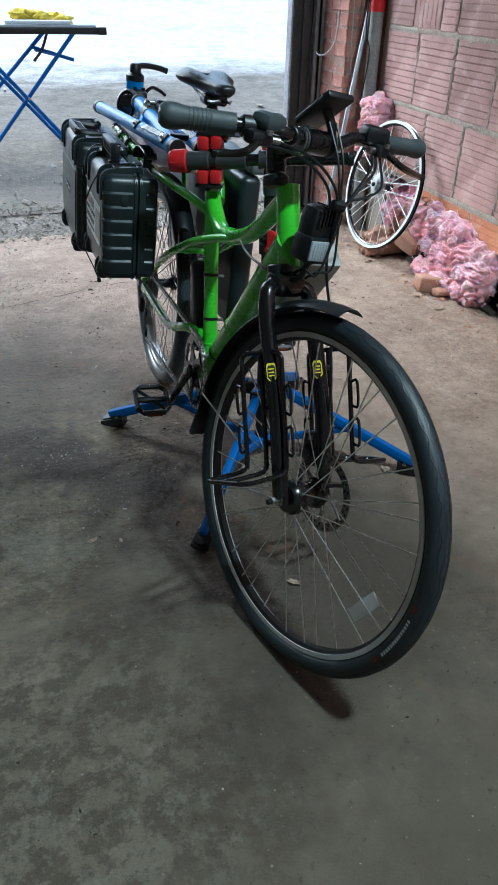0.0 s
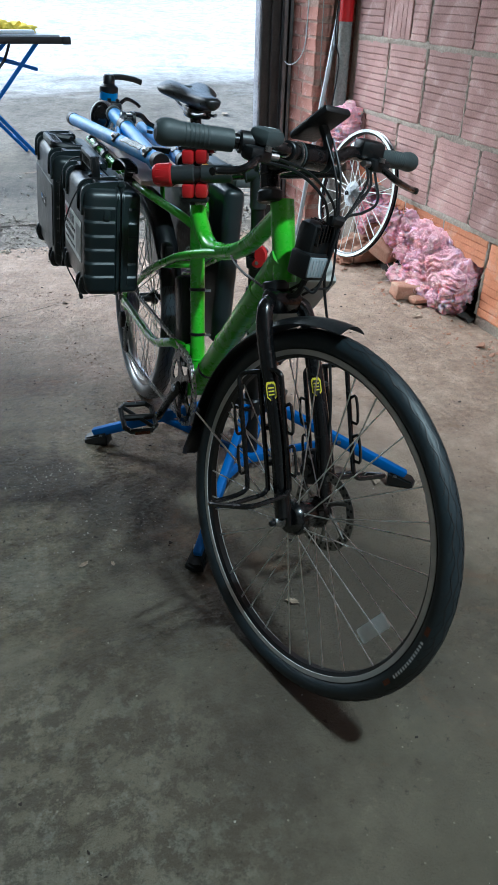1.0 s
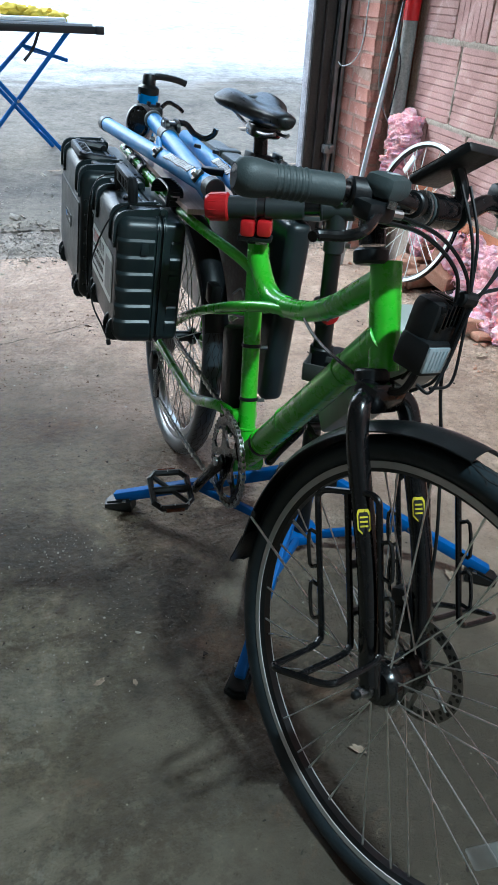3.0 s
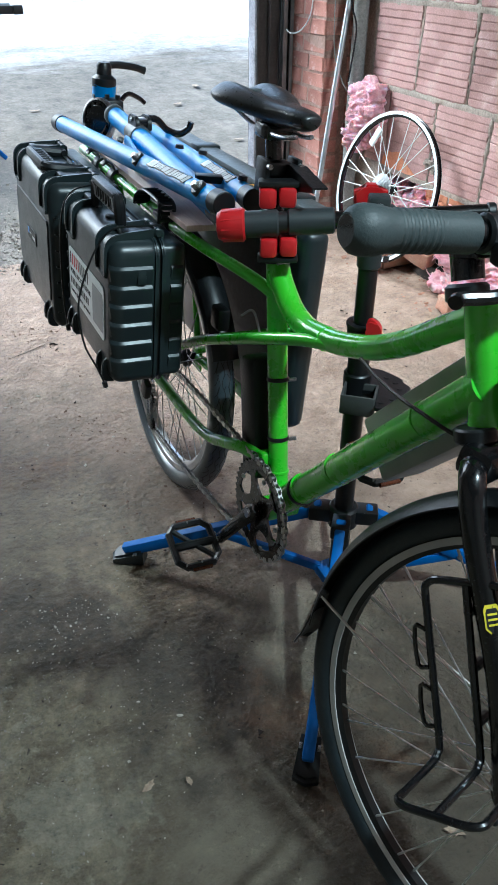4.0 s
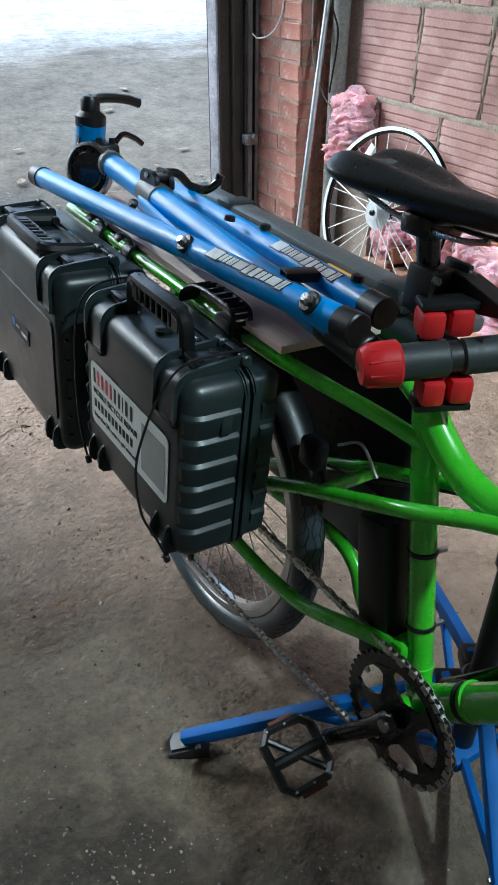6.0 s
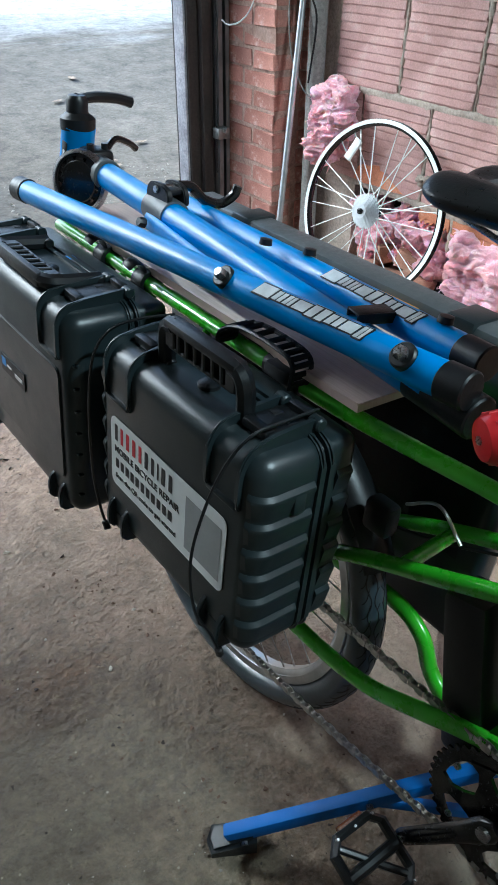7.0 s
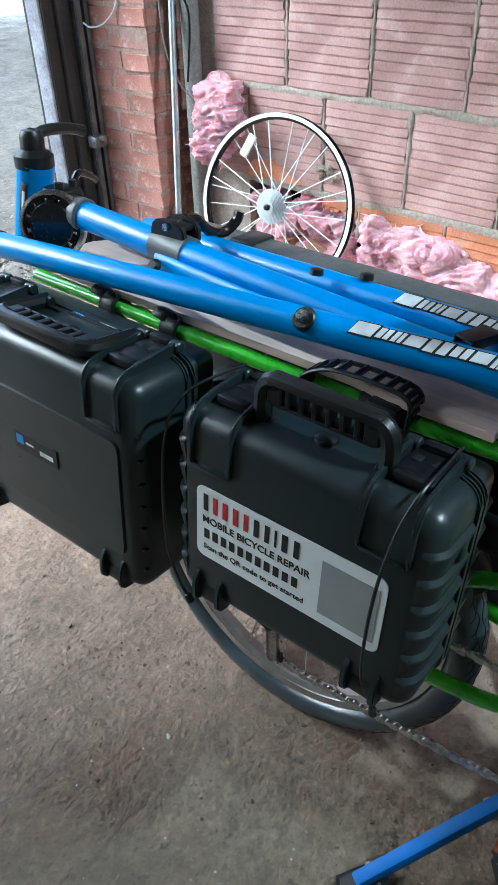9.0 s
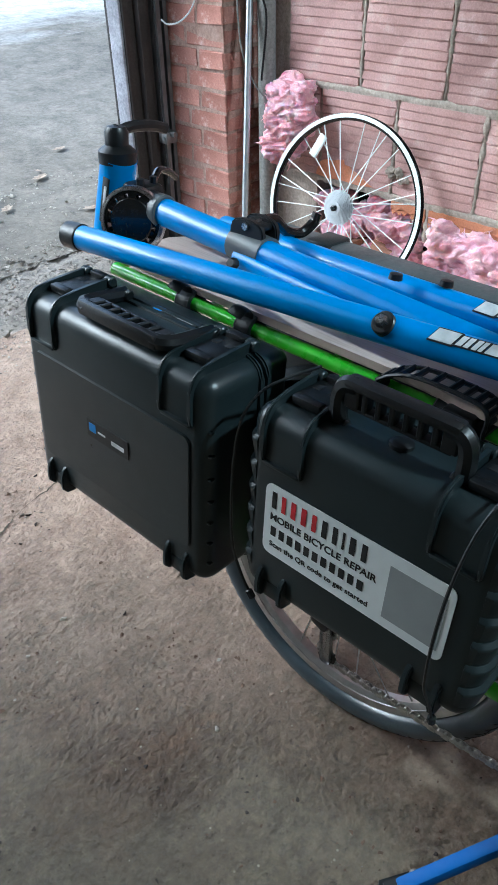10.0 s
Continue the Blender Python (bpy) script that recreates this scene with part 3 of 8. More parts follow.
def broken_tile(y0, y1, low, seed):
    """What is left of a tile over the hole, with a ragged lower edge."""
    r = random.Random(seed)
    n = 12
    bm = bmesh.new()
    front, back = [], []
    for i in range(n + 1):
        y = y0 + (y1 - y0) * i / n
        z = low(i / n) + r.uniform(-0.012, 0.012)
        rows = [0.372]
        while rows[-1] - 0.029 > z + 0.006:
            rows += [rows[-1] - 0.025, rows[-1] - 0.029]
        rows = (rows + [z] * 9)[:9]
        front.append([bm.verts.new((WX + (0.0035 if j and j % 2 == 0 else 0.0) + r.uniform(-0.0008, 0.0015), y, max(z, q + r.uniform(-0.001, 0.001)))) for j, q in enumerate(rows)])
        back.append((bm.verts.new((WX + 0.1, y, 0.372)), bm.verts.new((WX + 0.1, y, z + 0.015))))
    for i in range(n):
        for j in range(8):
            bm.faces.new((front[i][j], front[i + 1][j], front[i + 1][j + 1], front[i][j + 1]))
        bm.faces.new((back[i][0], back[i + 1][0], back[i + 1][1], back[i][1]))
        bm.faces.new((front[i][-1], front[i + 1][-1], back[i + 1][1], back[i][1]))
        bm.faces.new((front[i][0], front[i + 1][0], back[i + 1][0], back[i][0]))
    for i in (0, n):
        bm.faces.new([*front[i], back[i][1], back[i][0]])
    ob = new("tile", mesh_of("tile", bm, M_ORANGE, 0))
    ob.parent = wall_east


broken_tile(2.475, 2.80, lambda s: 0.245 + 0.02 * s, 3)
broken_tile(2.815, 3.14, lambda s: 0.26 + 0.05 * s, 5)
broken_tile(3.155, 3.30, lambda s: 0.33, 8)
# dark sheet that closes the back of the hole
part("recess", box((0.02, HOLE1 - HOLE0, 0.5), (2.385, (HOLE0 + HOLE1) / 2, 0.2)), M_DARKDIRT, wall_east, "dark sheet at the back of the broken hole", 0)
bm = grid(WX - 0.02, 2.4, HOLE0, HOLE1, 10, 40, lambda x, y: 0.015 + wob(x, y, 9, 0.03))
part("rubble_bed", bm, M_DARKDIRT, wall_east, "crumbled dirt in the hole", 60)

# mortar squeezed out of the joints, uneven and lumpy
def bead(bm, a, b, seed, half=0.015):
    a, b = Vector(a), Vector(b)
    n = max(3, int((b - a).length / 0.014))
    line, girth = [], []
    for i in range(n + 1):
        p = a.lerp(b, i / n)
        q = p * 21 + Vector((seed, 0, 0))
        wide = half + 0.0065 * noise.noise(q) + 0.0060 * noise.noise(q * 3.3)
        shift = Vector((0, 0.004 * noise.noise(q + Vector((9, 0, 0))), 0.004 * noise.noise(q + Vector((0, 9, 0)))))
        line.append(p + shift + Vector((0.0035 * noise.noise(q * 0.7) + 0.0045, 0, 0)))
        girth.append(max(0.004, wide))
    tube(bm, line, girth, 7, cap=True, flat=1.0)


bm = bmesh.new()
for course in range(6):
    z = 0.385 + 0.333 * course
    bead(bm, (WX + 0.004, 1.2, z), (WX + 0.004, 3.80, z), 0)
    y = (3.313 if course % 2 == 0 else 3.476) - (PITCH if course == 2 else 0)
    while y > 1.3:
        bead(bm, (WX + 0.006, y, z), (WX + 0.006, y, z + 0.333), course + y * 3, 0.0070)
        y -= PITCH
for i in range(-3, 3):
    y = 2.4695 + 0.3385 * i
    bead(bm, (WX + 0.004, y, 0.05 if i < 1 else 0.25), (WX + 0.004, y, 0.385), 11, 0.0085)
for v in bm.verts:
    v.co.x = max(v.co.x, WX + 0.0010 - 0.0024 * noise.noise(v.co * 30))
part("mortar_bead", bm, M_MORTAR, wall_east, "smeared grey mortar in the joints", 60)


def spall(outline, mat, thick, label, seed):
    """A shallow broken patch on the face of the wall."""
    r = random.Random(seed)
    pts = []
    for (ya, za), (yb, zb) in zip(outline, outline[1:] + outline[:1]):
        for i in range(4):
            pts.append((ya + (yb - ya) * i / 4 + r.uniform(-0.006, 0.006), za + (zb - za) * i / 4 + r.uniform(-0.005, 0.005)))
    m = Matrix(((0, 0, -1, WX + 0.003), (1, 0, 0, 0), (0, 1, 0, 0), (0, 0, 0, 1)))
    part("spall", plate(pts, thick, m, 0.0015), mat, wall_east, label, 0)


spall([(3.66, 0.395), (3.63, 0.462), (3.53, 0.470), (3.47, 0.44), (3.39, 0.402)], M_ORANGE, 0.0065, "bare orange clay where the tile face broke off", 1)
knot = bmesh.new()
for i in range(7):
    lump(knot, (WX - 0.006, 3.28 + 0.035 * math.sin(i * 2.4), 0.468 + 0.016 * math.cos(i * 1.9)), (0.014, 0.016, 0.013), i, 0.5, 2, 2.0)
part("mortar_lump", knot, M_MORTAR, wall_east, "rough lump of mortar", 40)

# brick pier beside the door
pier = wall("wall_pier", [((2.0592, 4.006, -0.1), (2.42, 4.382, TOP))], M_BRICKJOINT, "worn red brick pier with flaking whitewash")


def brick_mesh(l, h, seed):
    r = random.Random(seed)
    bm = box((0.1, l, h), bevel=0.004, seg=1)
    for v in bm.verts:
        v.co += Vector([r.uniform(-0.003, 0.003) for _ in range(3)])
    return mesh_of("brick", bm, M_BRICK, 0)


BR = {0.205: [brick_mesh(0.205, 0.062, s) for s in range(4)], 0.138: [brick_mesh(0.138, 0.062, s + 9) for s in range(3)], 0.1: [brick_mesh(0.1, 0.062, s + 15) for s in range(3)]}
for c in range(50):
    z = 0.04 + 0.0735 * c
    lengths = (0.205, 0.138) if c % 2 else (0.138, 0.205)
    y = 4.004
    for l in lengths:
        piece("brick", rng.choice(BR[l]), pier, pose(2.1065 + rng.uniform(-0.003, 0.0015), y + l / 2, z + rng.uniform(-0.002, 0.002), rng.uniform(-0.8, 0.8)))
        y += l + 0.014
    piece("brick", rng.choice(BR[0.1]), pier, pose(2.235 + rng.uniform(-0.003, 0.003), 4.052, z, 0, 0, 90))

# the door frame and its track
frame_obj = thing("door_frame", "dark painted door frame with a worn pale edge and steel track", "door frame", (1.95, 4.42, 0), kind="structure")
part("post", box((0.16, 0.115, 2.85), (1.972, 4.435, 1.40), 0.004), M_DARKWOOD, frame_obj, "dark painted post")
part("edge_strip", box((0.012, 0.075, 2.85), (1.888, 4.4275, 1.40), 0.003), M_PALEEDGE, frame_obj, "pale weathered edge strip")
part("stop", box((0.05, 0.035, 2.85), (1.965, 4.359, 1.40), 0.003), M_DARKWOOD, frame_obj)
bm = bmesh.new()
for size, at in (((0.004, 0.05, 2.7), (2.000, 4.335, 1.38)), ((0.05, 0.004, 2.7), (2.025, 4.36, 1.38)), ((0.004, 0.05, 2.7), (2.05, 4.335, 1.38)), ((0.016, 0.004, 2.7), (2.01, 4.311, 1.38)), ((0.016, 0.004, 2.7), (2.041, 4.311, 1.38))):
    merge(bm, box(size, at))
part("track", bm, M_TRACK, frame_obj, "steel door track", 0)
bm = box((0.06, 0.05, 0.045), (2.0, 4.30, 0.47), 0.004)
merge(bm, rod((1.965, 4.29, 0.47), (2.035, 4.29, 0.47), 0.008, 8))
merge(bm, rod((2.0, 4.275, 0.485), (2.0, 4.25, 0.485), 0.012, 6))
part("bracket", bm, M_TRACK, frame_obj, "steel track bracket with bolt")
bm = tube(bmesh.new(), spline([(1.985, 4.31, 2.6), (1.975, 4.30, 1.9), (1.99, 4.305, 1.3), (1.975, 4.30, 0.8), (1.985, 4.31, 0.3)], 8), 0.003, 6)
part("cable", bm, M_BLACK, frame_obj, "thin hanging cable")

# conduit, pipe and the pale hooked wire
conduit = thing("conduit", "thin galvanised steel conduit leaning in the wall corner", "conduit", (1.90, 3.779, 0))
part("conduit_tube", tube(bmesh.new(), spline([(1.90, 3.779, -0.01), (2.03, 3.865, 0.60), (2.155, 3.948, 1.18), (2.172, 3.955, 1.45), (2.172, 3.955, 2.2), (2.172, 3.955, TOP - 0.01)], 8), 0.0125, 12), M_GALV, conduit)
bm = rod((2.166, 3.953, 1.30), (2.171, 3.954, 1.36), 0.017, 12, 0.003)
merge(bm, box((0.05, 0.03, 0.05), (2.172, 3.94, 1.385), 0.006))
part("coupling", bm, M_WHITE, conduit, "white plastic coupling")
pipe = thing("drain_pipe", "grey painted drain pipe with a red band", "pipe", (2.165, 3.885, 0))
part("pipe_tube", rod((2.165, 3.885, -0.02), (2.165, 3.885, TOP - 0.01), 0.034, 18), M_PIPE, pipe)
part("band", rod((2.165, 3.885, 1.115), (2.165, 3.885, 1.215), 0.0365, 18, 0.001), M_RED, pipe, "red painted band")
part("pipe_cable", tube(bmesh.new(), spline([(2.135, 3.86, 1.7), (2.115, 3.87, 1.3), (2.105, 3.875, 1.05), (2.125, 3.85, 0.93), (2.112, 3.865, 0.72)], 8), 0.004, 6), M_BLACK, pipe, "black cable beside the pipe")
part("wire", tube(bmesh.new(), spline([(2.10, 3.90, 2.2), (2.055, 3.93, 1.5), (2.052, 3.925, 1.1), (2.06, 3.92, 0.85), (2.10, 3.90, 0.72), (2.13, 3.87, 0.66)], 8), 0.003, 6), M_PIPE, pipe)
hook = thing("wire_hook", "pale bent wire sticking out of the brick pier", "wire", (2.05, 4.28, 0.99))
part("wire_bend", tube(bmesh.new(), spline([(2.000, 4.285, 0.900), (2.010, 4.255, 0.885), (2.030, 4.205, 0.898), (2.046, 4.155, 0.945), (2.053, 4.130, 1.02), (2.054, 4.120, 1.20), (2.054, 4.105, 1.60)], 7), 0.0032, 8), M_SILVERINK, hook)

# ---- the bicycle: x to its left side, y to its rear, z up, leaning in the stand ----
BIKE = pose(0.659, 1.7, 0, 0, 5.5, 0.84)
bike = thing("cargo_bike", "green long-tail cargo bicycle clamped upright in a repair stand", "bicycle", (0, 0, 0), BIKE)


def bike_tube(name, pts, r, mat=M_GREEN, n=18, k=8, label="", flat=1.0, parent=None):
    line = spline(pts, k) if len(pts) > 2 else pts
    return part(name, tube(bmesh.new(), line, r, n, flat=flat), mat, parent or bike, label)


# main frame
bike_tube("seat_tube", [(0, 0.008, 0.345), (0, 0.1225, 0.780)], 0.0195)
part("tube_slot", box((0.005, 0.006, 0.034), (0, 0.0985, 0.765), 0.0, Matrix.Rotation(radians(-14.7), 4, "X")), M_INK, bike, "dark clamping slot")
bike_tube("head_tube", [(0, -0.450, 0.764), (0, -0.387, 0.909)], 0.0238)
bike_tube("down_tube", [(0, -0.012, 0.335), (0, -0.435, 0.815)], 0.0275, n=20)
bike_tube("top_tube", [(0, -0.405, 0.896), (0, -0.341, 0.849), (0, -0.272, 0.798), (0, -0.20, 0.757), (0, -0.12, 0.727), (0, -0.055, 0.711)], 0.0195)
bike_tube("top_tube_branch", [(0, -0.075, 0.715), (0, -0.012, 0.706), (0, 0.045, 0.718), (0, 0.092, 0.748), (0, 0.114, 0.772)], 0.0212)
for s in (-1, 1):
    bike_tube("mid_stay", [(s * 0.003, -0.115, 0.722), (s * 0.024, -0.03, 0.697), (s * 0.052, 0.06, 0.662), (s * 0.060, 0.15, 0.622), (s * 0.064, 0.32, 0.540), (s * 0.068, 0.60, 0.375)], 0.0115)
    bike_tube("rack_rail", [(s * 0.004, 0.100, 0.722), (s * 0.022, 0.128, 0.736), (s * 0.040, 0.17, 0.746), (s * 0.072, 0.28, 0.757), (s * 0.090, 0.38, 0.764), (s * 0.092, 0.60, 0.766), (s * 0.092, 1.12, 0.768)], 0.0115)
    bike_tube("rack_strut", [(s * 0.090, 0.80, 0.762), (s * 0.080, 0.70, 0.58), (s * 0.068, 0.612, 0.38)], 0.008)
    part("dropout", box((0.006, 0.06, 0.07), (s * 0.068, 0.612, 0.352), 0.002), M_GREEN, bike)
bike_tube("chain_stay", [(-0.030, 0.055, 0.408), (-0.046, 0.10, 0.404), (-0.054, 0.16, 0.380), (-0.058, 0.23, 0.352), (-0.060, 0.31, 0.341), (-0.063, 0.42, 0.341), (-0.068, 0.60, 0.346)], 0.0138, flat=0.85)
bike_tube("chain_stay", [(0.034, 0.040, 0.308), (0.048, 0.15, 0.314), (0.054, 0.20, 0.336), (0.056, 0.235, 0.384), (0.058, 0.30, 0.402), (0.064, 0.45, 0.378), (0.068, 0.60, 0.350)], 0.0142, flat=0.85)
part("stay_yoke", box((0.062, 0.030, 0.030), (-0.004, 0.044, 0.408), 0.008, Matrix.Rotation(radians(-12), 4, "X")), M_GREEN, bike)
bike_tube("stay_brace", [(-0.058, 0.222, 0.590), (0.058, 0.232, 0.584)], 0.0105)
bike_tube("rear_crossbar", [(-0.092, 1.12, 0.768), (0, 1.15, 0.768), (0.092, 1.12, 0.768)], 0.010)
for y in (0.46, 0.64, 0.90):
    bike_tube("crossbar", [(-0.09, y, 0.763), (0.09, y, 0.763)], 0.007)
for y in (0.62, 0.87):
    bike_tube("rail_lug", [(-0.092, y, 0.766), (-0.10, y, 0.742), (-0.088, y - 0.01, 0.72)], 0.006)
part("bottom_bracket_shell", rod((-0.036, 0, 0.315), (0.036, 0, 0.315), 0.026, 20, 0.003), M_GREEN, bike)
for p, d, r in (((0, 0.0195, 0.388), (0, 0.255, 0.967), 0.0215), ((0, -0.080, 0.414), (0, -0.66, 0.75), 0.0295), ((0, -0.172, 0.518), (0, -0.66, 0.75), 0.029), ((0, -0.345, 0.714), (0, -0.66, 0.75), 0.029)):
    part("weld_bead", lathe([(r - 0.003, -0.004), (r, -0.002), (r, 0.002), (r - 0.003, 0.004)], 20, at_axis(p, d)), M_GREEN, bike)
for y, z in ((0.037, 0.455), (0.067, 0.570)):
    part("cable_tie", lathe([(0.0198, -0.004), (0.0215, -0.003), (0.0215, 0.003), (0.0198, 0.004)], 18, at_axis((0, y, z), (0, 0.255, 0.967))), M_BLACK, bike, "black clamp band")
    part("clip_bolt", rod((0.018, y - 0.01, z), (0.033, y - 0.012, z), 0.004, 8), M_STEEL, bike)
part("down_tube_band", lathe([(0.0278, -0.005), (0.0295, -0.004), (0.0295, 0.004), (0.0278, 0.005)], 20, at_axis((0, -0.072, 0.404), (0, -0.66, 0.75))), M_BLACK, bike)
# battery behind the seat tube, grey pack along the down tube
part("battery", box((0.068, 0.066, 0.25), (0, 0.112, 0.462), 0.012, Matrix.Rotation(radians(-15.0), 4, "X")), M_BLACK, bike, "black battery pack behind the seat tube")
part("flat_pack", box((0.078, 0.32, 0.110), (0.079, -0.305, 0.684), 0.006, Matrix.Rotation(radians(-48.5), 4, "X")), M_PALEPANEL, bike, "pale grey flat pack beside the down tube")
# black perforated plate inside the rack, with square holes
bm = bmesh.new()
ys = [0.235 + 0.0135 * i + (0.003 if i % 2 else 0) for i in range(25)]
zs = [0.520 + 0.0140 * j + (0.003 if j % 2 else 0) for j in range(18)]
net = [[bm.verts.new((0.086, y, z)) for z in zs] for y in ys]
for i in range(24):
    for j in range(17):
        if not (i % 2 and j % 2):
            bm.faces.new((net[i][j], net[i + 1][j], net[i + 1][j + 1], net[i][j + 1]))
bmesh.ops.solidify(bm, geom=bm.faces[:], thickness=0.0025)
part("perforated_plate", bm, M_BLACK, bike, "black perforated plate under the rack", 0)

# seat post and saddle
bike_tube("seat_post", [(0, 0.116, 0.76), (-0.004, 0.182, 0.996)], 0.0145, M_GLOSSBLACK)
part("seat_collar", rod((0, 0.1215, 0.777), (0, 0.1255, 0.792), 0.0225, 18, 0.002), M_BLACK, bike)
part("collar_bolt", rod((-0.012, 0.100, 0.785), (0.012, 0.100, 0.785), 0.004, 8), M_STEEL, bike)
SX = 0.0
stations = [(0.058, 0.013, 1.026, 0.013), (0.065, 0.019, 1.028, 0.020), (0.087, 0.025, 1.029, 0.026), (0.125, 0.030, 1.029, 0.030), (0.165, 0.040, 1.029, 0.032), (0.205, 0.056, 1.033, 0.032), (0.245, 0.071, 1.036, 0.032), (0.28, 0.077, 1.038, 0.030), (0.305, 0.070, 1.039, 0.024), (0.318, 0.052, 1.038, 0.016), (0.323, 0.030, 1.037, 0.010)]
curve = spline([(w, y, z) for y, w, z, h in stations], 4)
heights = [v.x for v in spline([(h, 0, 0) for y, w, z, h in stations], 4)]
bm = bmesh.new()
rings = []
for v, h in zip(curve, heights):
    w, y, z = v
    ring = []
    for q in range(28):
        a = 2 * math.pi * q / 28
        x, dz = w * math.cos(a), math.sin(a)
        back = min(1.0, max(0.0, (y - 0.15) / 0.09))
        dip = (-0.004 - 0.007 * back) * math.exp(-((x / 0.020) ** 2)) * max(0.0, dz) * min(1.0, max(0.0, (y - 0.07) / 0.08))
        wing = 0.007 * back * max(0.0, dz) * math.exp(-(((abs(x) - 0.048) / 0.022) ** 2)) - 0.008 * (abs(x) / 0.075) ** 2
        ring.append(bm.verts.new((SX + x, y, z + (h * 0.38 * dz if dz > 0 else h * 0.9 * dz) + dip + wing)))
    rings.append(ring)
for a, b in zip(rings, rings[1:]):
    for q in range(28):
        bm.faces.new((a[q], a[(q + 1) % 28], b[(q + 1) % 28], b[q]))
bm.faces.new(rings[0])
bm.faces.new(rings[-1][::-1])
saddle = part("saddle", bm, M_SEAT, bike, "black padded saddle", 70)
for s in (-1, 1):
    bike_tube("saddle_rail", [(SX + s * 0.014, 0.080, 0.999), (SX + s * 0.022, 0.12, 0.992), (SX + s * 0.022, 0.21, 0.992), (SX + s * 0.034, 0.29, 1.013)], 0.0036, M_STEEL, 8)
part("saddle_marking", box((0.034, 0.016, 0.004), (SX, 0.272, 1.0405), 0.001, Matrix.Rotation(radians(3), 4, "X")), M_GREYLID, saddle, "grey printed patch")
part("saddle_clamp", box((0.06, 0.05, 0.026), (SX, 0.178, 0.991), 0.006), M_GLOSSBLACK, bike)
# black clamp bracket on the seat post
clamp = part("post_clamp", box((0.044, 0.044, 0.046), (-0.004, 0.158, 0.925), 0.006), M_BLACK, bike, "black bolted clamp on the seat post")
for x in (-0.034, 0.026):
    part("clamp_cheek", box((0.010, 0.040, 0.056), (x, 0.146, 0.926), 0.003), M_BLACK, clamp)
    for z in (0.908, 0.944):
        part("clamp_bolt", rod((x, 0.128, z), (x, 0.118, z), 0.0045, 8), M_STEEL, clamp)
arm_side = Matrix(((0, 0, 1, 0.006), (1, 0, 0, 0), (0, 1, 0, 0), (0, 0, 0, 1)))
part("clamp_arm", plate([(0.150, 0.906), (0.150, 0.944), (0.118, 0.944), (0.046, 0.928), (0.042, 0.920), (0.084, 0.912)], 0.006, arm_side, 0.0015), M_BLACK, clamp, "black wedge-shaped arm of the post clamp")
part("arm_top", plate([(0.150, 0.941), (0.118, 0.941), (0.044, 0.925), (0.044, 0.928), (0.118, 0.945), (0.150, 0.945)], 0.030, arm_side, 0.0008), M_BLACK, clamp)


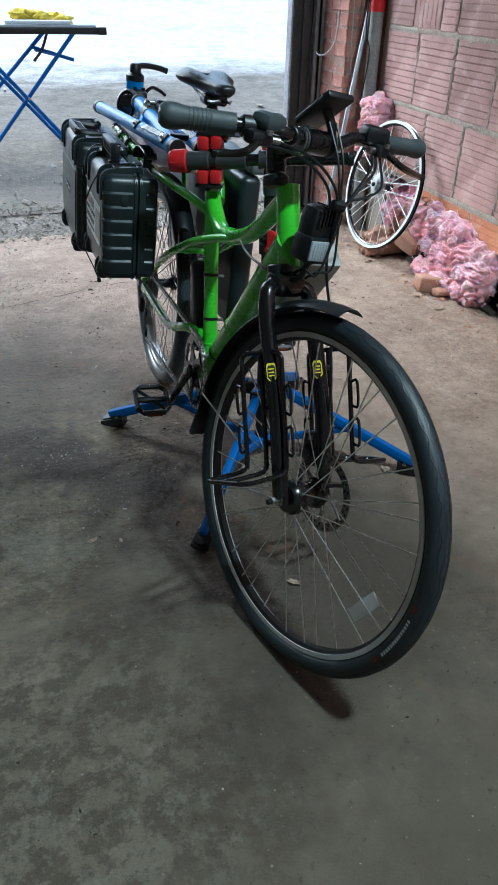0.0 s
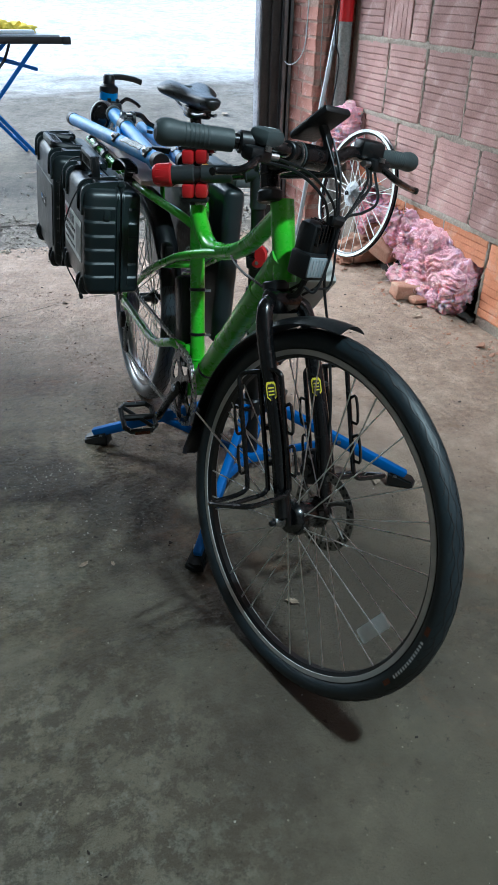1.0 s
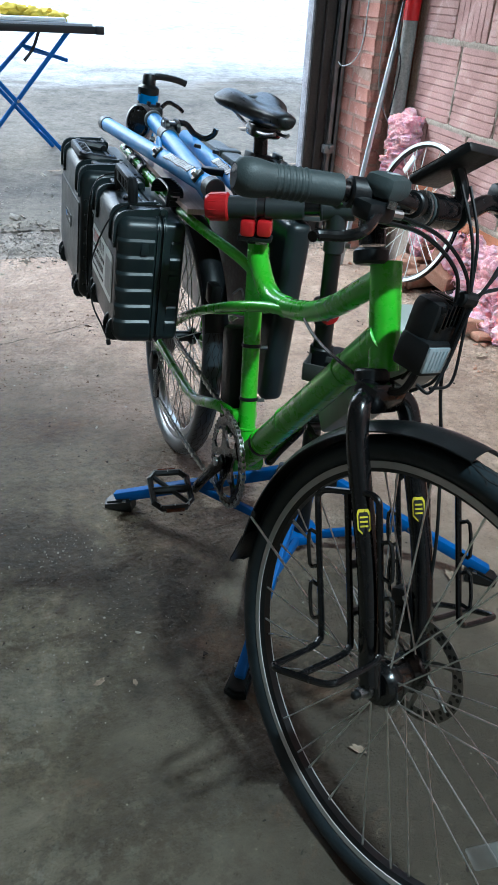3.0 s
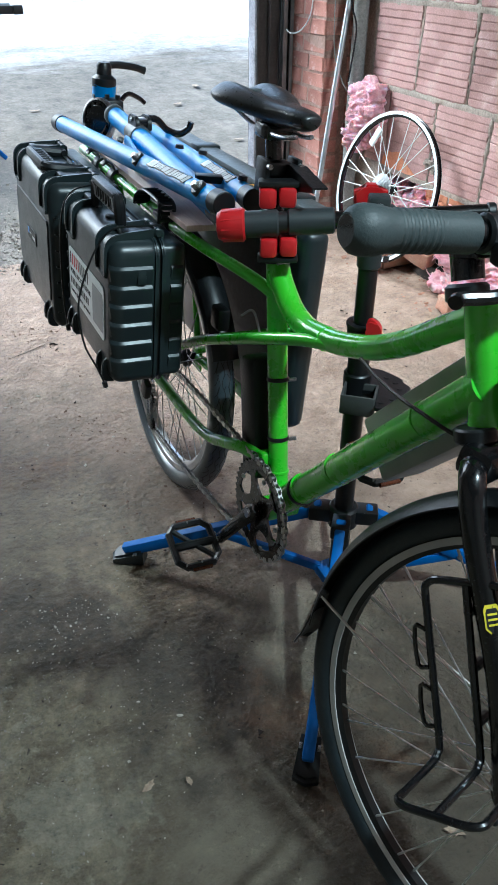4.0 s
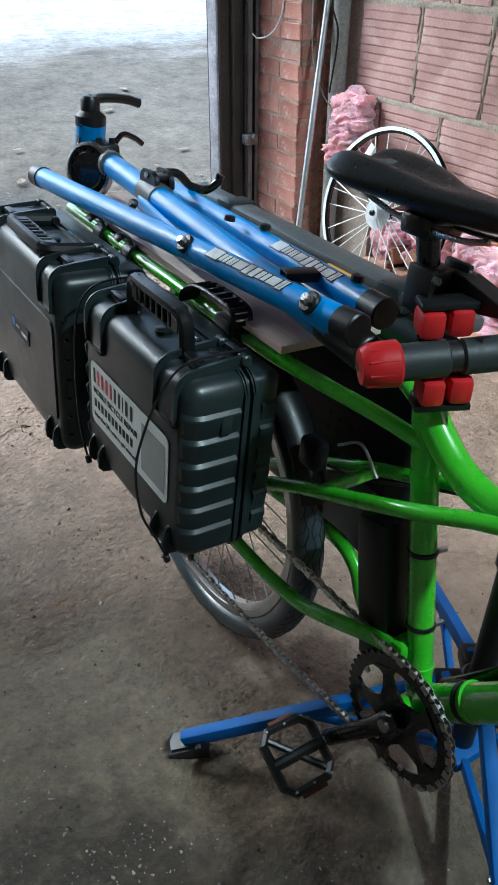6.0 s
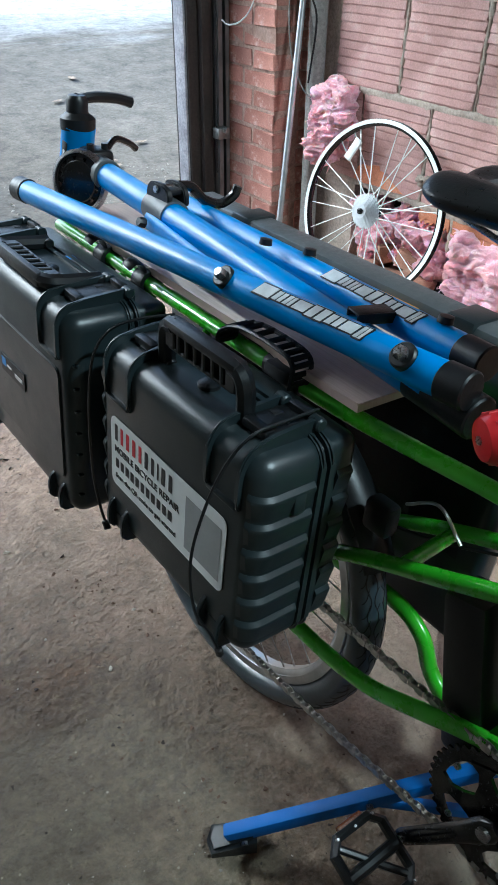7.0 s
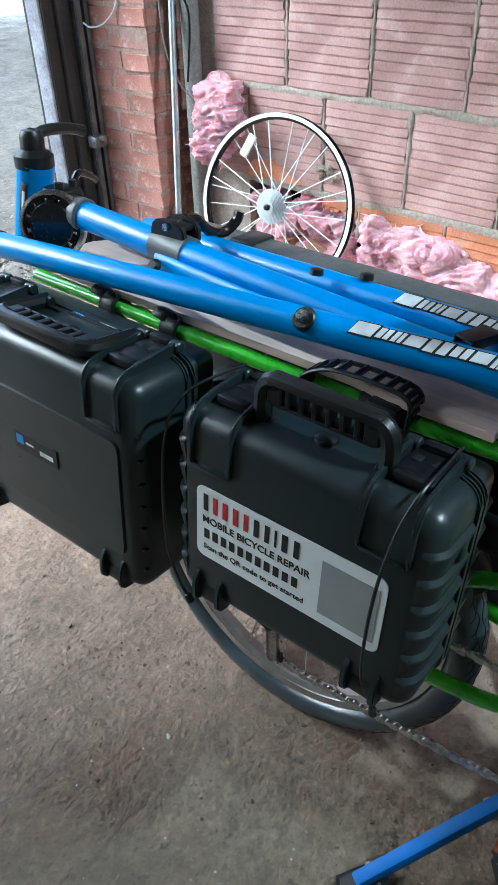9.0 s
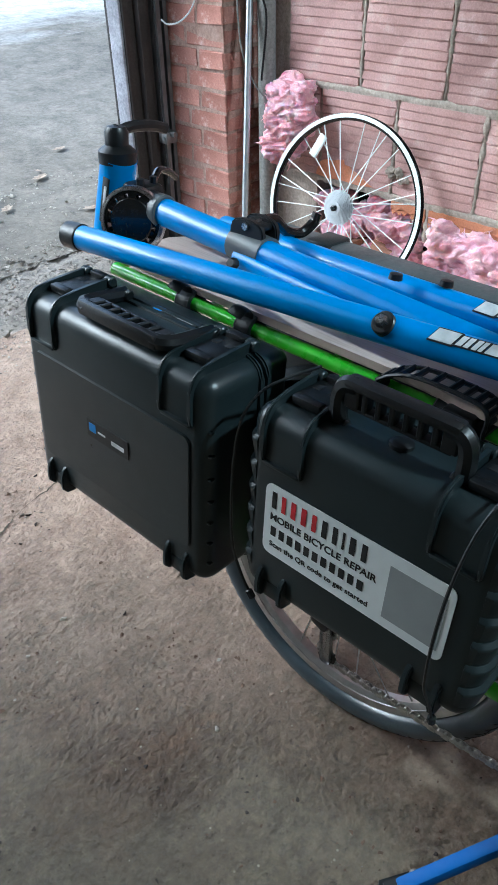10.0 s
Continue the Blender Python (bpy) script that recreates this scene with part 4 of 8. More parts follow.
# ---- wheels ----
def spoke_wheel(name, m, parent, tyre_r, rim_r, width, tyre=True, rim_mat=M_GLOSSBLACK, spokes=32, disc=0.0, cassette=False, side=M_RIMSIDE, label="", hub_mat=M_BLACK, depth=0.018, spoke_mat=M_SPOKE, rim_w=0.012, facing=1, spoke_r=0.0014, big=0.056, rubber_mat=M_TYRE):
    """A wheel round the x axis of m: hub with rim, tyre, spokes, disc and sprockets below it."""
    t = m @ Matrix.Rotation(radians(90), 4, "Y")
    hub = part(name, lathe([(0.006, -0.066), (0.011, -0.064), (0.011, -0.05), (0.024, -0.046), (0.026, -0.036), (0.024, -0.032), (0.016, -0.026), (0.015, 0.0), (0.016, 0.026), (0.024, 0.032), (0.026, 0.036), (0.024, 0.046), (0.011, 0.05), (0.011, 0.064), (0.006, 0.066)], 24, t), hub_mat, parent, label)
    w = rim_w
    prof = [(rim_r - depth, -w * 0.55), (rim_r - depth * 0.6, -w), (rim_r, -w), (rim_r - 0.001, -w + 0.002), (rim_r - 0.006, -w + 0.004), (rim_r - 0.006, w - 0.004), (rim_r - 0.001, w - 0.002), (rim_r, w), (rim_r - depth * 0.6, w), (rim_r - depth, w * 0.55)]
    part("rim", lathe(prof, 96, t, True), rim_mat, hub)
    band = lathe([(rim_r - depth * 0.62, -w - 0.0018), (rim_r - 0.001, -w - 0.0018), (rim_r - 0.001, -w + 0.001), (rim_r - depth * 0.62, -w + 0.001)], 96, t, True)
    merge(band, lathe([(rim_r - depth * 0.62, w + 0.0018), (rim_r - 0.001, w + 0.0018), (rim_r - 0.001, w - 0.001), (rim_r - depth * 0.62, w - 0.001)], 96, t, True))
    part("brake_track", band, side, hub, "machined grey rim wall")
    if tyre:
        c, a = (tyre_r + rim_r - 0.004) / 2, (tyre_r - rim_r + 0.004) / 2
        prof = []
        for i in range(22):
            q = 2 * math.pi * i / 22
            prof.append((c + a * math.cos(q) * (1.0 if math.cos(q) > 0 else 0.95), width / 2 * math.sin(q)))
        rubber = part("tyre", lathe(prof, 120, t, True), rubber_mat, hub, "black road tyre", 80)
        # chevron sipes of the tread
        bm = bmesh.new()
        def on_tread(lat, ang):
            rr = c + a * math.cos(lat * 1.35) - 0.0004
            return Vector((rr * math.cos(ang), rr * math.sin(ang), width / 2 * math.sin(lat * 1.35)))

        # two wavy grooves on each side, with leaf-shaped cuts between them
        for s in (-1, 1):
            for mid, phase in ((0.20, 0.0), (0.50, math.pi)):
                tube(bm, [on_tread(s * (mid + 0.085 * math.sin(40 * q + phase + s)), q) for q in (2 * math.pi * k / 640 for k in range(640))], 0.0010, 4, closed=True)
            for i in range(80):
                q0 = 2 * math.pi * i / 80
                tube(bm, [on_tread(s * (0.46 + 0.34 * v), q0 + 0.075 * v + 0.02 * math.sin(math.pi * v)) for v in (0, 0.25, 0.5, 0.75, 1)], 0.0010, 4, cap=False)
                tube(bm, [on_tread(s * (0.05 + 0.16 * v), q0 + 0.030 * v) for v in (0, 0.5, 1)], 0.0009, 4, cap=False)
        bm.transform(t)
        tagged(part("tread", bm, M_INK, hub, "fine chevron grooves of the tread"), kind="stuff")
    # spokes: one mesh for each of the four leads
    leads = []
    for s in (-1, 1):
        for lead in (-1, 1):
            bm = bmesh.new()
            a1 = lead * radians(34)
            p0 = Vector((0.0235 * math.cos(a1), 0.0235 * math.sin(a1), s * 0.034))
            p1 = Vector(((rim_r - depth), 0, s * 0.003))
            tube(bm, [p0, p1], spoke_r, 6)
            tube(bm, [p1.lerp(p0, 0.06), p1], 0.0019, 6)
            leads.append(mesh_of("spoke", bm, spoke_mat, 40))
    for i in range(spokes):
        ob = new("spoke", leads[i % 4])
        ob.parent = hub
        ob.matrix_basis = OFFSET.get(parent.name, Matrix()) @ t @ Matrix.Rotation(2 * math.pi * (i + 0.5 * ((i // 2) % 2)) / spokes, 4, "Z")
    if disc:
        d = t @ Matrix.Translation((0, 0, 0.052))
        bm = lathe([(disc - 0.019, -0.001), (disc, -0.001), (disc, 0.001), (disc - 0.019, 0.001)], 64, d, True)
        for i in range(6):
            q = 2 * math.pi * i / 6
            arm = [(0.018 * math.cos(q), 0.018 * math.sin(q)), (0.045 * math.cos(q + 0.35), 0.045 * math.sin(q + 0.35)), ((disc - 0.01) * math.cos(q + 0.5), (disc - 0.01) * math.sin(q + 0.5))]
            part("rotor_arm", tube(bmesh.new(), [d @ Vector((*p, 0)) for p in arm], 0.0042, 6), M_ROTOR, hub)
        part("rotor_boss", lathe([(0.012, -0.001), (0.024, -0.001), (0.024, 0.0015), (0.012, 0.0015)], 24, d, True), M_STEEL, hub)
        part("disc_rotor", bm, M_ROTOR, hub, "drilled steel brake disc")
        bm = bmesh.new()
        for i in range(30):
            q = 2 * math.pi * i / 30
            for rr in (disc - 0.0135, disc - 0.0055):
                a = q + (0.05 if rr > disc - 0.01 else 0)
                merge(bm, rod((rr * math.cos(a), rr * math.sin(a), -0.0015), (rr * math.cos(a), rr * math.sin(a), 0.0015), 0.0033, 8), d)
        part("vent_hole", bm, M_INK, hub)
    if cassette:
        bm = bmesh.new()
        for i in range(8):
            r, z = big * (1 - 0.082 * i), -facing * (0.028 + 0.0042 * i)
            teeth = 26 - 2 * i
            pts = []
            for q in range(teeth * 2):
                rr = r if q % 2 else r - 0.0035
                pts.append((rr * math.cos(math.pi * q / teeth), rr * math.sin(math.pi * q / teeth)))
            merge(bm, plate(pts, 0.0016, t @ Matrix.Translation((0, 0, z))))
        part("cassette", bm, M_ALU, hub, "bright sprocket cassette", 30)
    return hub


# steering assembly, turned to its left about the head tube's axis
AX_P, AX_D = Vector((0, -0.42, 0.835)), Vector((0, 0.395, 0.919)).normalized()
STEER = 17.7
ST = Matrix.Translation((-0.020, 0, 0)) @ Matrix.Translation(AX_P) @ Matrix.Rotation(radians(STEER), 4, AX_D) @ Matrix.Translation(-AX_P)
F_HUB = Vector((0.002, -0.690, 0.368))
G_HUB = Vector((-0.002, -0.696, 0.379))


def steer_tube(name, pts, r, mat, n=12, k=8, label="", flat=1.0, parent=None):
    line = spline(pts, k) if len(pts) > 2 else [Vector(p) for p in pts]
    bm = tube(bmesh.new(), line, r, n, flat=flat)
    bm.transform(ST)
    return part(name, bm, mat, parent or bike, label)


def steer_part(name, bm, mat, label="", parent=None, smooth=35.0):
    bm.transform(ST)
    return part(name, bm, mat, parent or bike, label, smooth)


front = spoke_wheel("front_wheel", ST @ Matrix.Translation(F_HUB) @ Matrix.Rotation(radians(-1.5), 4, "Z") @ Matrix.Rotation(radians(20), 4, "X"), bike, 0.369, 0.331, 0.043, rim_mat=M_BLACK, disc=0.084, label="black-rimmed front wheel with disc brake")
# tyre marking bars and spoke reflector
for a0, a1, mat, w in ((338, 356, M_SILVERINK, 0.006), (333, 336, M_AMBER, 0.009), (358, 361, M_AMBER, 0.009)):
    bm = bmesh.new()
    n = 14 if mat is M_SILVERINK else 4
    for i in range(n):
        va, vb = radians(a0 + (a1 - a0) * i / n), radians(a0 + (a1 - a0) * (i + (0.6 if mat is M_SILVERINK else 1.0)) / n)
        q = [bm.verts.new(F_HUB + Matrix.Rotation(radians(-1.5), 3, "Z") @ Vector((-0.0221, -rr * math.cos(v), rr * math.sin(v)))) for rr, v in ((0.349 - w / 2, va), (0.349 + w / 2, va), (0.349 + w / 2, vb), (0.349 - w / 2, vb))]
        bm.faces.new(q)
    steer_part("tyre_marking", bm, mat, "printed bars on the tyre wall", front, 0)
steer_part("reflector", box((0.007, 0.030, 0.084), (-0.007, -0.929, 0.273), 0.0033, Matrix.Rotation(radians(27), 4, "X")), M_CLEAR, "milky plastic spoke reflector", front)
# fork
for s in (-1, 1):
    steer_tube("fork_leg", [(s * 0.030, -0.478, 0.735), (s * 0.050, -0.492, 0.728), (s * 0.059, -0.512, 0.695), (s * 0.060, -0.542, 0.645), (s * 0.060, -0.62, 0.520), (s * 0.058, -0.688, 0.376)], 0.0165, M_GLOSSBLACK, 14, label="glossy black fork leg")
    leg_dir = Vector((0, 0.51, 0.86)).normalized()
    out = Vector((-0.62, -0.78, 0.0))
    out = (out - leg_dir * out.dot(leg_dir)).normalized()
    m = Matrix((-leg_dir, out.cross(-leg_dir), out)).transposed().to_4x4()
    m.translation = Vector((s * 0.060, -0.575, 0.590)) + out * 0.0168
    shield = [(-0.020, -0.007), (-0.014, -0.0095), (0.009, -0.0095), (0.020, 0.0), (0.009, 0.0095), (-0.014, 0.0095), (-0.020, 0.0065)]
    bm = plate(shield, 0.0008, m)
    decal = steer_part("fork_decal", bm, M_YELLOW, "yellow and black shield decal", None, 0)
    steer_part("decal_field", plate([(x * 0.80, y * 0.78) for x, y in shield], 0.0004, m @ Matrix.Translation((0.0005, 0, 0.0008))), M_INK, "", decal, 0)
    for i in range(3):
        mm = m @ Matrix.Translation((-0.0085 + 0.0065 * i, 0, 0.0012))
        steer_part("decal_bar", plate([(-0.0013, -0.0055), (0.0013, -0.0055), (0.0013, 0.0055), (-0.0013, 0.0055)], 0.0003, mm), M_YELLOW, "", decal, 0)
steer_part("fork_crown", box((0.075, 0.05, 0.045), (0, -0.478, 0.738), 0.014), M_GLOSSBLACK)
steer_part("crown_race", rod((0, -0.457, 0.750), (0, -0.449, 0.768), 0.0262, 20, 0.003), M_BLACK)
steer_part("axle_nut", rod(F_HUB + Vector((-0.066, 0, 0)), F_HUB + Vector((-0.084, 0, 0)), 0.0085, 6), M_STEEL, "steel axle nut", front)
steer_part("axle_washer", rod(F_HUB + Vector((-0.062, 0, 0)), F_HUB + Vector((-0.067, 0, 0)), 0.0125, 16), M_STEEL, "", front)
steer_part("axle_cap", rod(F_HUB + Vector((-0.083, 0, 0)), F_HUB + Vector((-0.094, 0, 0)), 0.0058, 12, 0.002), M_BLACK, "", front)
steer_part("fork_end", box((0.012, 0.034, 0.050), F_HUB + Vector((-0.057, 0.004, 0.012)), 0.005, Matrix.Rotation(radians(-28), 4, "X")), M_GLOSSBLACK)
steer_part("dynamo_shell", lathe([(0.012, -0.05), (0.028, -0.047), (0.035, -0.038), (0.036, -0.024), (0.030, -0.012), (0.024, 0.016), (0.031, 0.024), (0.033, 0.034), (0.022, 0.040)], 24, Matrix.Translation(F_HUB) @ Matrix.Rotation(radians(90), 4, "Y")), M_GLOSSBLACK, "black hub shell", front)
caliper = steer_part("brake_caliper", box((0.036, 0.046, 0.074), (0.058, -0.632, 0.438), 0.010, Matrix.Rotation(radians(-30), 4, "X")), M_BLACK, "black disc brake caliper")
steer_part("caliper_cap", rod((0.036, -0.634, 0.434), (0.028, -0.634, 0.434), 0.016, 16, 0.003), M_GLOSSBLACK, "", caliper)
for dz in (-0.026, 0.026):
    steer_part("caliper_bolt", rod((0.040, -0.622 - 0.4 * dz, 0.440 + dz), (0.033, -0.622 - 0.4 * dz, 0.440 + dz), 0.0045, 8), M_STEEL, "", caliper)
# mudguard
def guard(bm, a0, a1, r, w, depth, steps=44):
    rows = []
    for i in range(steps + 1):
        a = radians(a0 + (a1 - a0) * i / steps)
        ring = []
        for shell in (0, 1):
            for j in range(9):
                v = -1 + 2 * j / 8
                if shell:
                    v = -v
                rr = r - depth * v * v - (0.0022 if shell else 0)
                ring.append(bm.verts.new(G_HUB + Vector((w * v, rr * math.cos(a), rr * math.sin(a)))))
        rows.append(ring)
    n = len(rows[0])
    for a, b in zip(rows, rows[1:]):
        for j in range(n):
            bm.faces.new((a[j], a[(j + 1) % n], b[(j + 1) % n], b[j]))
    bm.faces.new(rows[0][::-1])
    bm.faces.new(rows[-1])
    return bm


guard_ob = steer_part("mudguard", guard(bmesh.new(), -3, 87, 0.384, 0.031, 0.014), M_BLACK, "matt black front mudguard")
bm = bmesh.new()
rows = []
for q, (deg, rr, half) in enumerate(((-1, 0.382, 0.030), (-4, 0.385, 0.032), (-7, 0.391, 0.032), (-9.5, 0.400, 0.030), (-11.3, 0.408, 0.024), (-12.2, 0.412, 0.012))):
    a = radians(deg)
    rows.append([bm.verts.new(G_HUB + Vector((half * v, (rr - 0.008 * v * v - th) * math.cos(a), (rr - 0.008 * v * v - th) * math.sin(a)))) for th, vs in ((0.0, (-1, -0.5, 0, 0.5, 1)), (0.003, (1, 0.5, 0, -0.5, -1))) for v in vs])
for a, b in zip(rows, rows[1:]):
    for j in range(10):
        bm.faces.new((a[j], a[(j + 1) % 10], b[(j + 1) % 10], b[j]))
bm.faces.new(rows[0][::-1])
bm.faces.new(rows[-1])
steer_part("mud_flap", bm, M_BLACK, "flared rubber flap", guard_ob)
for s in (-1, 1):
    steer_tube("guard_stay", [(s * 0.062, -0.694, 0.375), (s * 0.036, -0.335, 0.425)], 0.0021, M_SPOKE, 8, label="thin steel mudguard stay", parent=guard_ob)
steer_part("stay_cap", box((0.006, 0.012, 0.016), (-0.033, -0.337, 0.428), 0.002), M_BLACK, "", guard_ob)


# cargo cages on the fork
def cage(s):
    cg = None
    down = Vector((0, -0.45, -0.89)).normalized()
    back = Vector((0, 0.89, -0.45)).normalized()
    top = Vector((s * 0.084 + (0.012 if s > 0 else 0.0), -0.540, 0.617))
    L = 0.235
    yaw = lambda off: Vector((0.013 - 0.17 * off, 0, 0))
    tip = lambda off: top + back * off + yaw(off) + down * (L + 0.006) + Vector((s * 0.105, 0, 0))
    for off in (-0.052, 0.0, 0.052):
        p0 = top + back * off + yaw(off)
        p1 = p0 + down * (L - 0.022)
        start = p0 + down * (0.018 if off else 0.0)
        end = tip(off) - Vector((s * (0.020 if off else 0.0), 0, 0))
        rodline = steer_tube("cage_rod", [start, p0.lerp(p1, 0.5), p1, p0 + down * (L - 0.006) + Vector((s * 0.006, 0, 0)), p0 + down * (L + 0.001) + Vector((s * 0.024, 0, 0)), end], 0.0050, M_GLOSSBLACK, 10, 6, parent=cg or bike, label="black wire cargo cage" if cg is None else "")
        cg = cg or rodline
    ends = [(-0.052, 0.018), (-0.051, 0.008), (-0.044, 0.001), (-0.032, -0.002), (0.0, -0.002), (0.032, -0.002), (0.044, 0.001), (0.051, 0.008), (0.052, 0.018)]
    steer_tube("cage_top", [top + back * off + yaw(off) + down * fall for off, fall in ends], 0.0050, M_GLOSSBLACK, 10, 4, parent=cg)
    steer_tube("cage_lip", [tip(off) - Vector((s * (fall + 0.002), 0, 0)) for off, fall in ends], 0.0050, M_GLOSSBLACK, 10, 4, parent=cg)
    for off in (-0.056, 0.056):
        for q in (0.28, 0.62):
            c = top + back * off + down * (L * q) + yaw(off)
            o = back * (0.016 if off > 0 else -0.016)
            steer_tube("strap_loop", [c, c + o, c + o + down * 0.05, c + down * 0.05], 0.0032, M_GLOSSBLACK, 6, 3, parent=cg)
    for q in (0.15, 0.45, 0.75):
        c = top + down * (L * q) + yaw(0)
        steer_tube("cage_mount", [c + Vector((-s * 0.02, 0, 0)), c], 0.007, M_BLACK, 8, parent=cg)


cage(-1)
cage(1)

# stem, bars and controls
BARS = Matrix.Translation((-0.026, 0, 0)) @ Matrix.Translation(AX_P) @ Matrix.Rotation(radians(16.5), 4, AX_D) @ Matrix.Translation(-AX_P)
STEER_KEPT, ST = ST, BARS
steer_part("headset", rod((0, -0.389, 0.905), (0, -0.380, 0.926), 0.0258, 20, 0.004), M_BLACK)
steer_part("spacer", rod((0, -0.380, 0.930), (0, -0.366, 0.96), 0.0195, 18), M_GLOSSBLACK)
steer_part("stem", rod((0, -0.362, 0.968), (0, -0.468, 1.004), 0.018, 18, 0.003), M_GLOSSBLACK, "black handlebar stem")
steer_part("stem_cap", rod((0, -0.371, 0.95), (0, -0.360, 0.988), 0.021, 18, 0.004), M_GLOSSBLACK)
steer_part("bar_clamp", rod((-0.026, -0.472, 1.006), (0.026, -0.472, 1.006), 0.022, 18, 0.003), M_GLOSSBLACK)


def bar_at(x):
    """The bar's centre line: straight in the middle, then swept back."""
    a = abs(x)
    if x < 0:
        y = -0.472 - 0.023 * min(1, max(0, (a - 0.035) / 0.055)) + 0.335 * max(0, a - 0.09)
        z = 1.008 + 0.006 * min(1, a / 0.1) - 0.066 * max(0, a - 0.14)
    else:
        y = -0.472 + 0.14 * max(0, a - 0.05)
        z = 1.006 + 0.018 * min(1, max(0, (a - 0.04) / 0.06))
    return Vector((x, y, z))


steer_tube("handlebar", [bar_at(x) for x in (-0.298, -0.25, -0.18, -0.13, -0.09, -0.05, 0.05, 0.10, 0.15, 0.22, 0.31)], 0.0125, M_GLOSSBLACK, 14)
for s in (-1, 1):
    x0, xe = (0.176, 0.298) if s < 0 else (0.190, 0.322)
    n = 22
    line = [bar_at(s * (x0 + (xe - x0) * q / n)) for q in range(n + 1)]
    girth = [0.0185] * (n - 7) + [0.0190, 0.0200, 0.0212, 0.0218, 0.0220, 0.0214, 0.0195, 0.0140]
    bm = tube(bmesh.new(), line, girth if s < 0 else [0.88 * g for g in girth], 18)
    grip = steer_part("grip", bm, M_GRIP, "dark grey ribbed rubber grip")
    for i in range(6):
        p = bar_at(s * (x0 + 0.042 + 0.007 * i))
        bm = lathe([(0.0184, -0.0024), (0.0193, -0.001), (0.0193, 0.001), (0.0184, 0.0024)], 18, at_axis(p, bar_at(s * 0.25) - bar_at(s * 0.2)) @ Matrix.Scale(1.0 if s < 0 else 0.88, 4))
        steer_part("grip_rib", bm, M_GRIP, "", grip)
    lx = 0.152 if s < 0 else 0.165
    c = bar_at(s * lx)
    steer_part("lever_clamp", rod(bar_at(s * (lx - 0.012)), bar_at(s * (lx + 0.014)), 0.0185, 16, 0.003), M_BLACK)
    lever = steer_part("lever_body", box((0.046, 0.034, 0.024), c + Vector((-s * 0.004, -0.028, -0.012)), 0.008), M_BLACK)
    lr = 0.62 if s < 0 else 1.0
    pts = [c + Vector((s * 0.0, -0.040, -0.014)), c + Vector((s * 0.03, -0.056, -0.030)), c + Vector((s * 0.075 * lr, -0.046, -0.040)), c + Vector((s * 0.115 * lr, -0.030, -0.046)), c + Vector((s * 0.130 * lr, -0.032, -0.048))]
    steer_tube("brake_lever", pts, 0.0066, M_GLOSSBLACK, 10, 8, "black brake lever", 1.0, lever)
    steer_part("lever_bolt", rod(c + Vector((-s * 0.012, -0.046, -0.004)), c + Vector((-s * 0.012, -0.046, 0.004)), 0.006, 8), M_STEEL, "", lever)
    steer_part("barrel_adjuster", rod(c + Vector((-s * 0.026, -0.030, -0.012)), c + Vector((-s * 0.046, -0.034, -0.012)), 0.006, 10), M_ALU, "", lever)
pod = steer_part("shifter", box((0.058, 0.044, 0.030), bar_at(-0.122) + Vector((0, -0.004, 0.014)), 0.012, Matrix.Rotation(radians(18), 4, "Z")), M_GRIP, "dark grey shifter pod")
steer_part("shifter_marking", box((0.026, 0.008, 0.0006), bar_at(-0.122) + Vector((0.0, -0.008, 0.0295)), 0.0, Matrix.Rotation(radians(18), 4, "Z")), M_SILVERINK, "pale printed bar", pod, 0)
steer_part("bell_clamp", rod(bar_at(-0.072), bar_at(-0.056), 0.017, 14, 0.002), M_BLACK)
steer_part("left_switch", box((0.052, 0.046, 0.034), bar_at(0.150) + Vector((0, -0.006, 0.012)), 0.010, Matrix.Rotation(radians(-18), 4, "Z")), M_BLACK, "black control pod")
disp = steer_part("display", box((0.062, 0.100, 0.014), (0.012, -0.462, 1.062), 0.005, Matrix.Rotation(radians(-38), 4, "X")), M_BLACK, "black handlebar display tilted to the rider")
steer_part("display_glass", box((0.054, 0.088, 0.001), (0.012, -0.4574, 1.0679), 0.0, Matrix.Rotation(radians(-38), 4, "X")), M_GLOSSBLACK, "", disp)
steer_tube("display_arm", [(0.030, -0.474, 1.006), (0.026, -0.480, 1.034), (0.012, -0.466, 1.066)], 0.009, M_BLACK, 8, 5, parent=disp)
for i, x in enumerate((-0.036, -0.030, 0.036)):
    steer_part("bar_ring", rod((x - 0.002, -0.472, 1.006), (x + 0.002, -0.472, 1.006), 0.0232, 16, 0.001), M_GRIP if i else M_STEEL)
# head lamp
lamp = steer_part("head_lamp", box((0.070, 0.052, 0.078), (0.026, -0.512, 0.866), 0.016), M_BLACK, "black finned head lamp in front of the head tube")
steer_part("lens_hood", box((0.056, 0.056, 0.050), (0.014, -0.520, 0.826), 0.007), M_BLACK, "", lamp)
steer_part("lens", box((0.044, 0.006, 0.038), (0.010, -0.5475, 0.827), 0.0025), M_LENS, "clear ribbed lens", lamp)
for i in range(5):
    steer_part("lens_rib", rod((-0.004 + 0.007 * i, -0.5508, 0.812), (-0.004 + 0.007 * i, -0.5508, 0.842), 0.0012, 6), M_LENS, "", lamp)
for i in range(7):
    steer_part("fin", box((0.0032, 0.050, 0.034), (0.002 + 0.0080 * i, -0.518, 0.890 - 0.0010 * (i - 3) ** 2), 0.001), M_GLOSSBLACK, "", lamp)
steer_tube("lamp_bracket", [(0, -0.480, 0.748), (0.008, -0.515, 0.765), (0.017, -0.522, 0.81)], 0.006, M_BLACK, 8, parent=lamp)
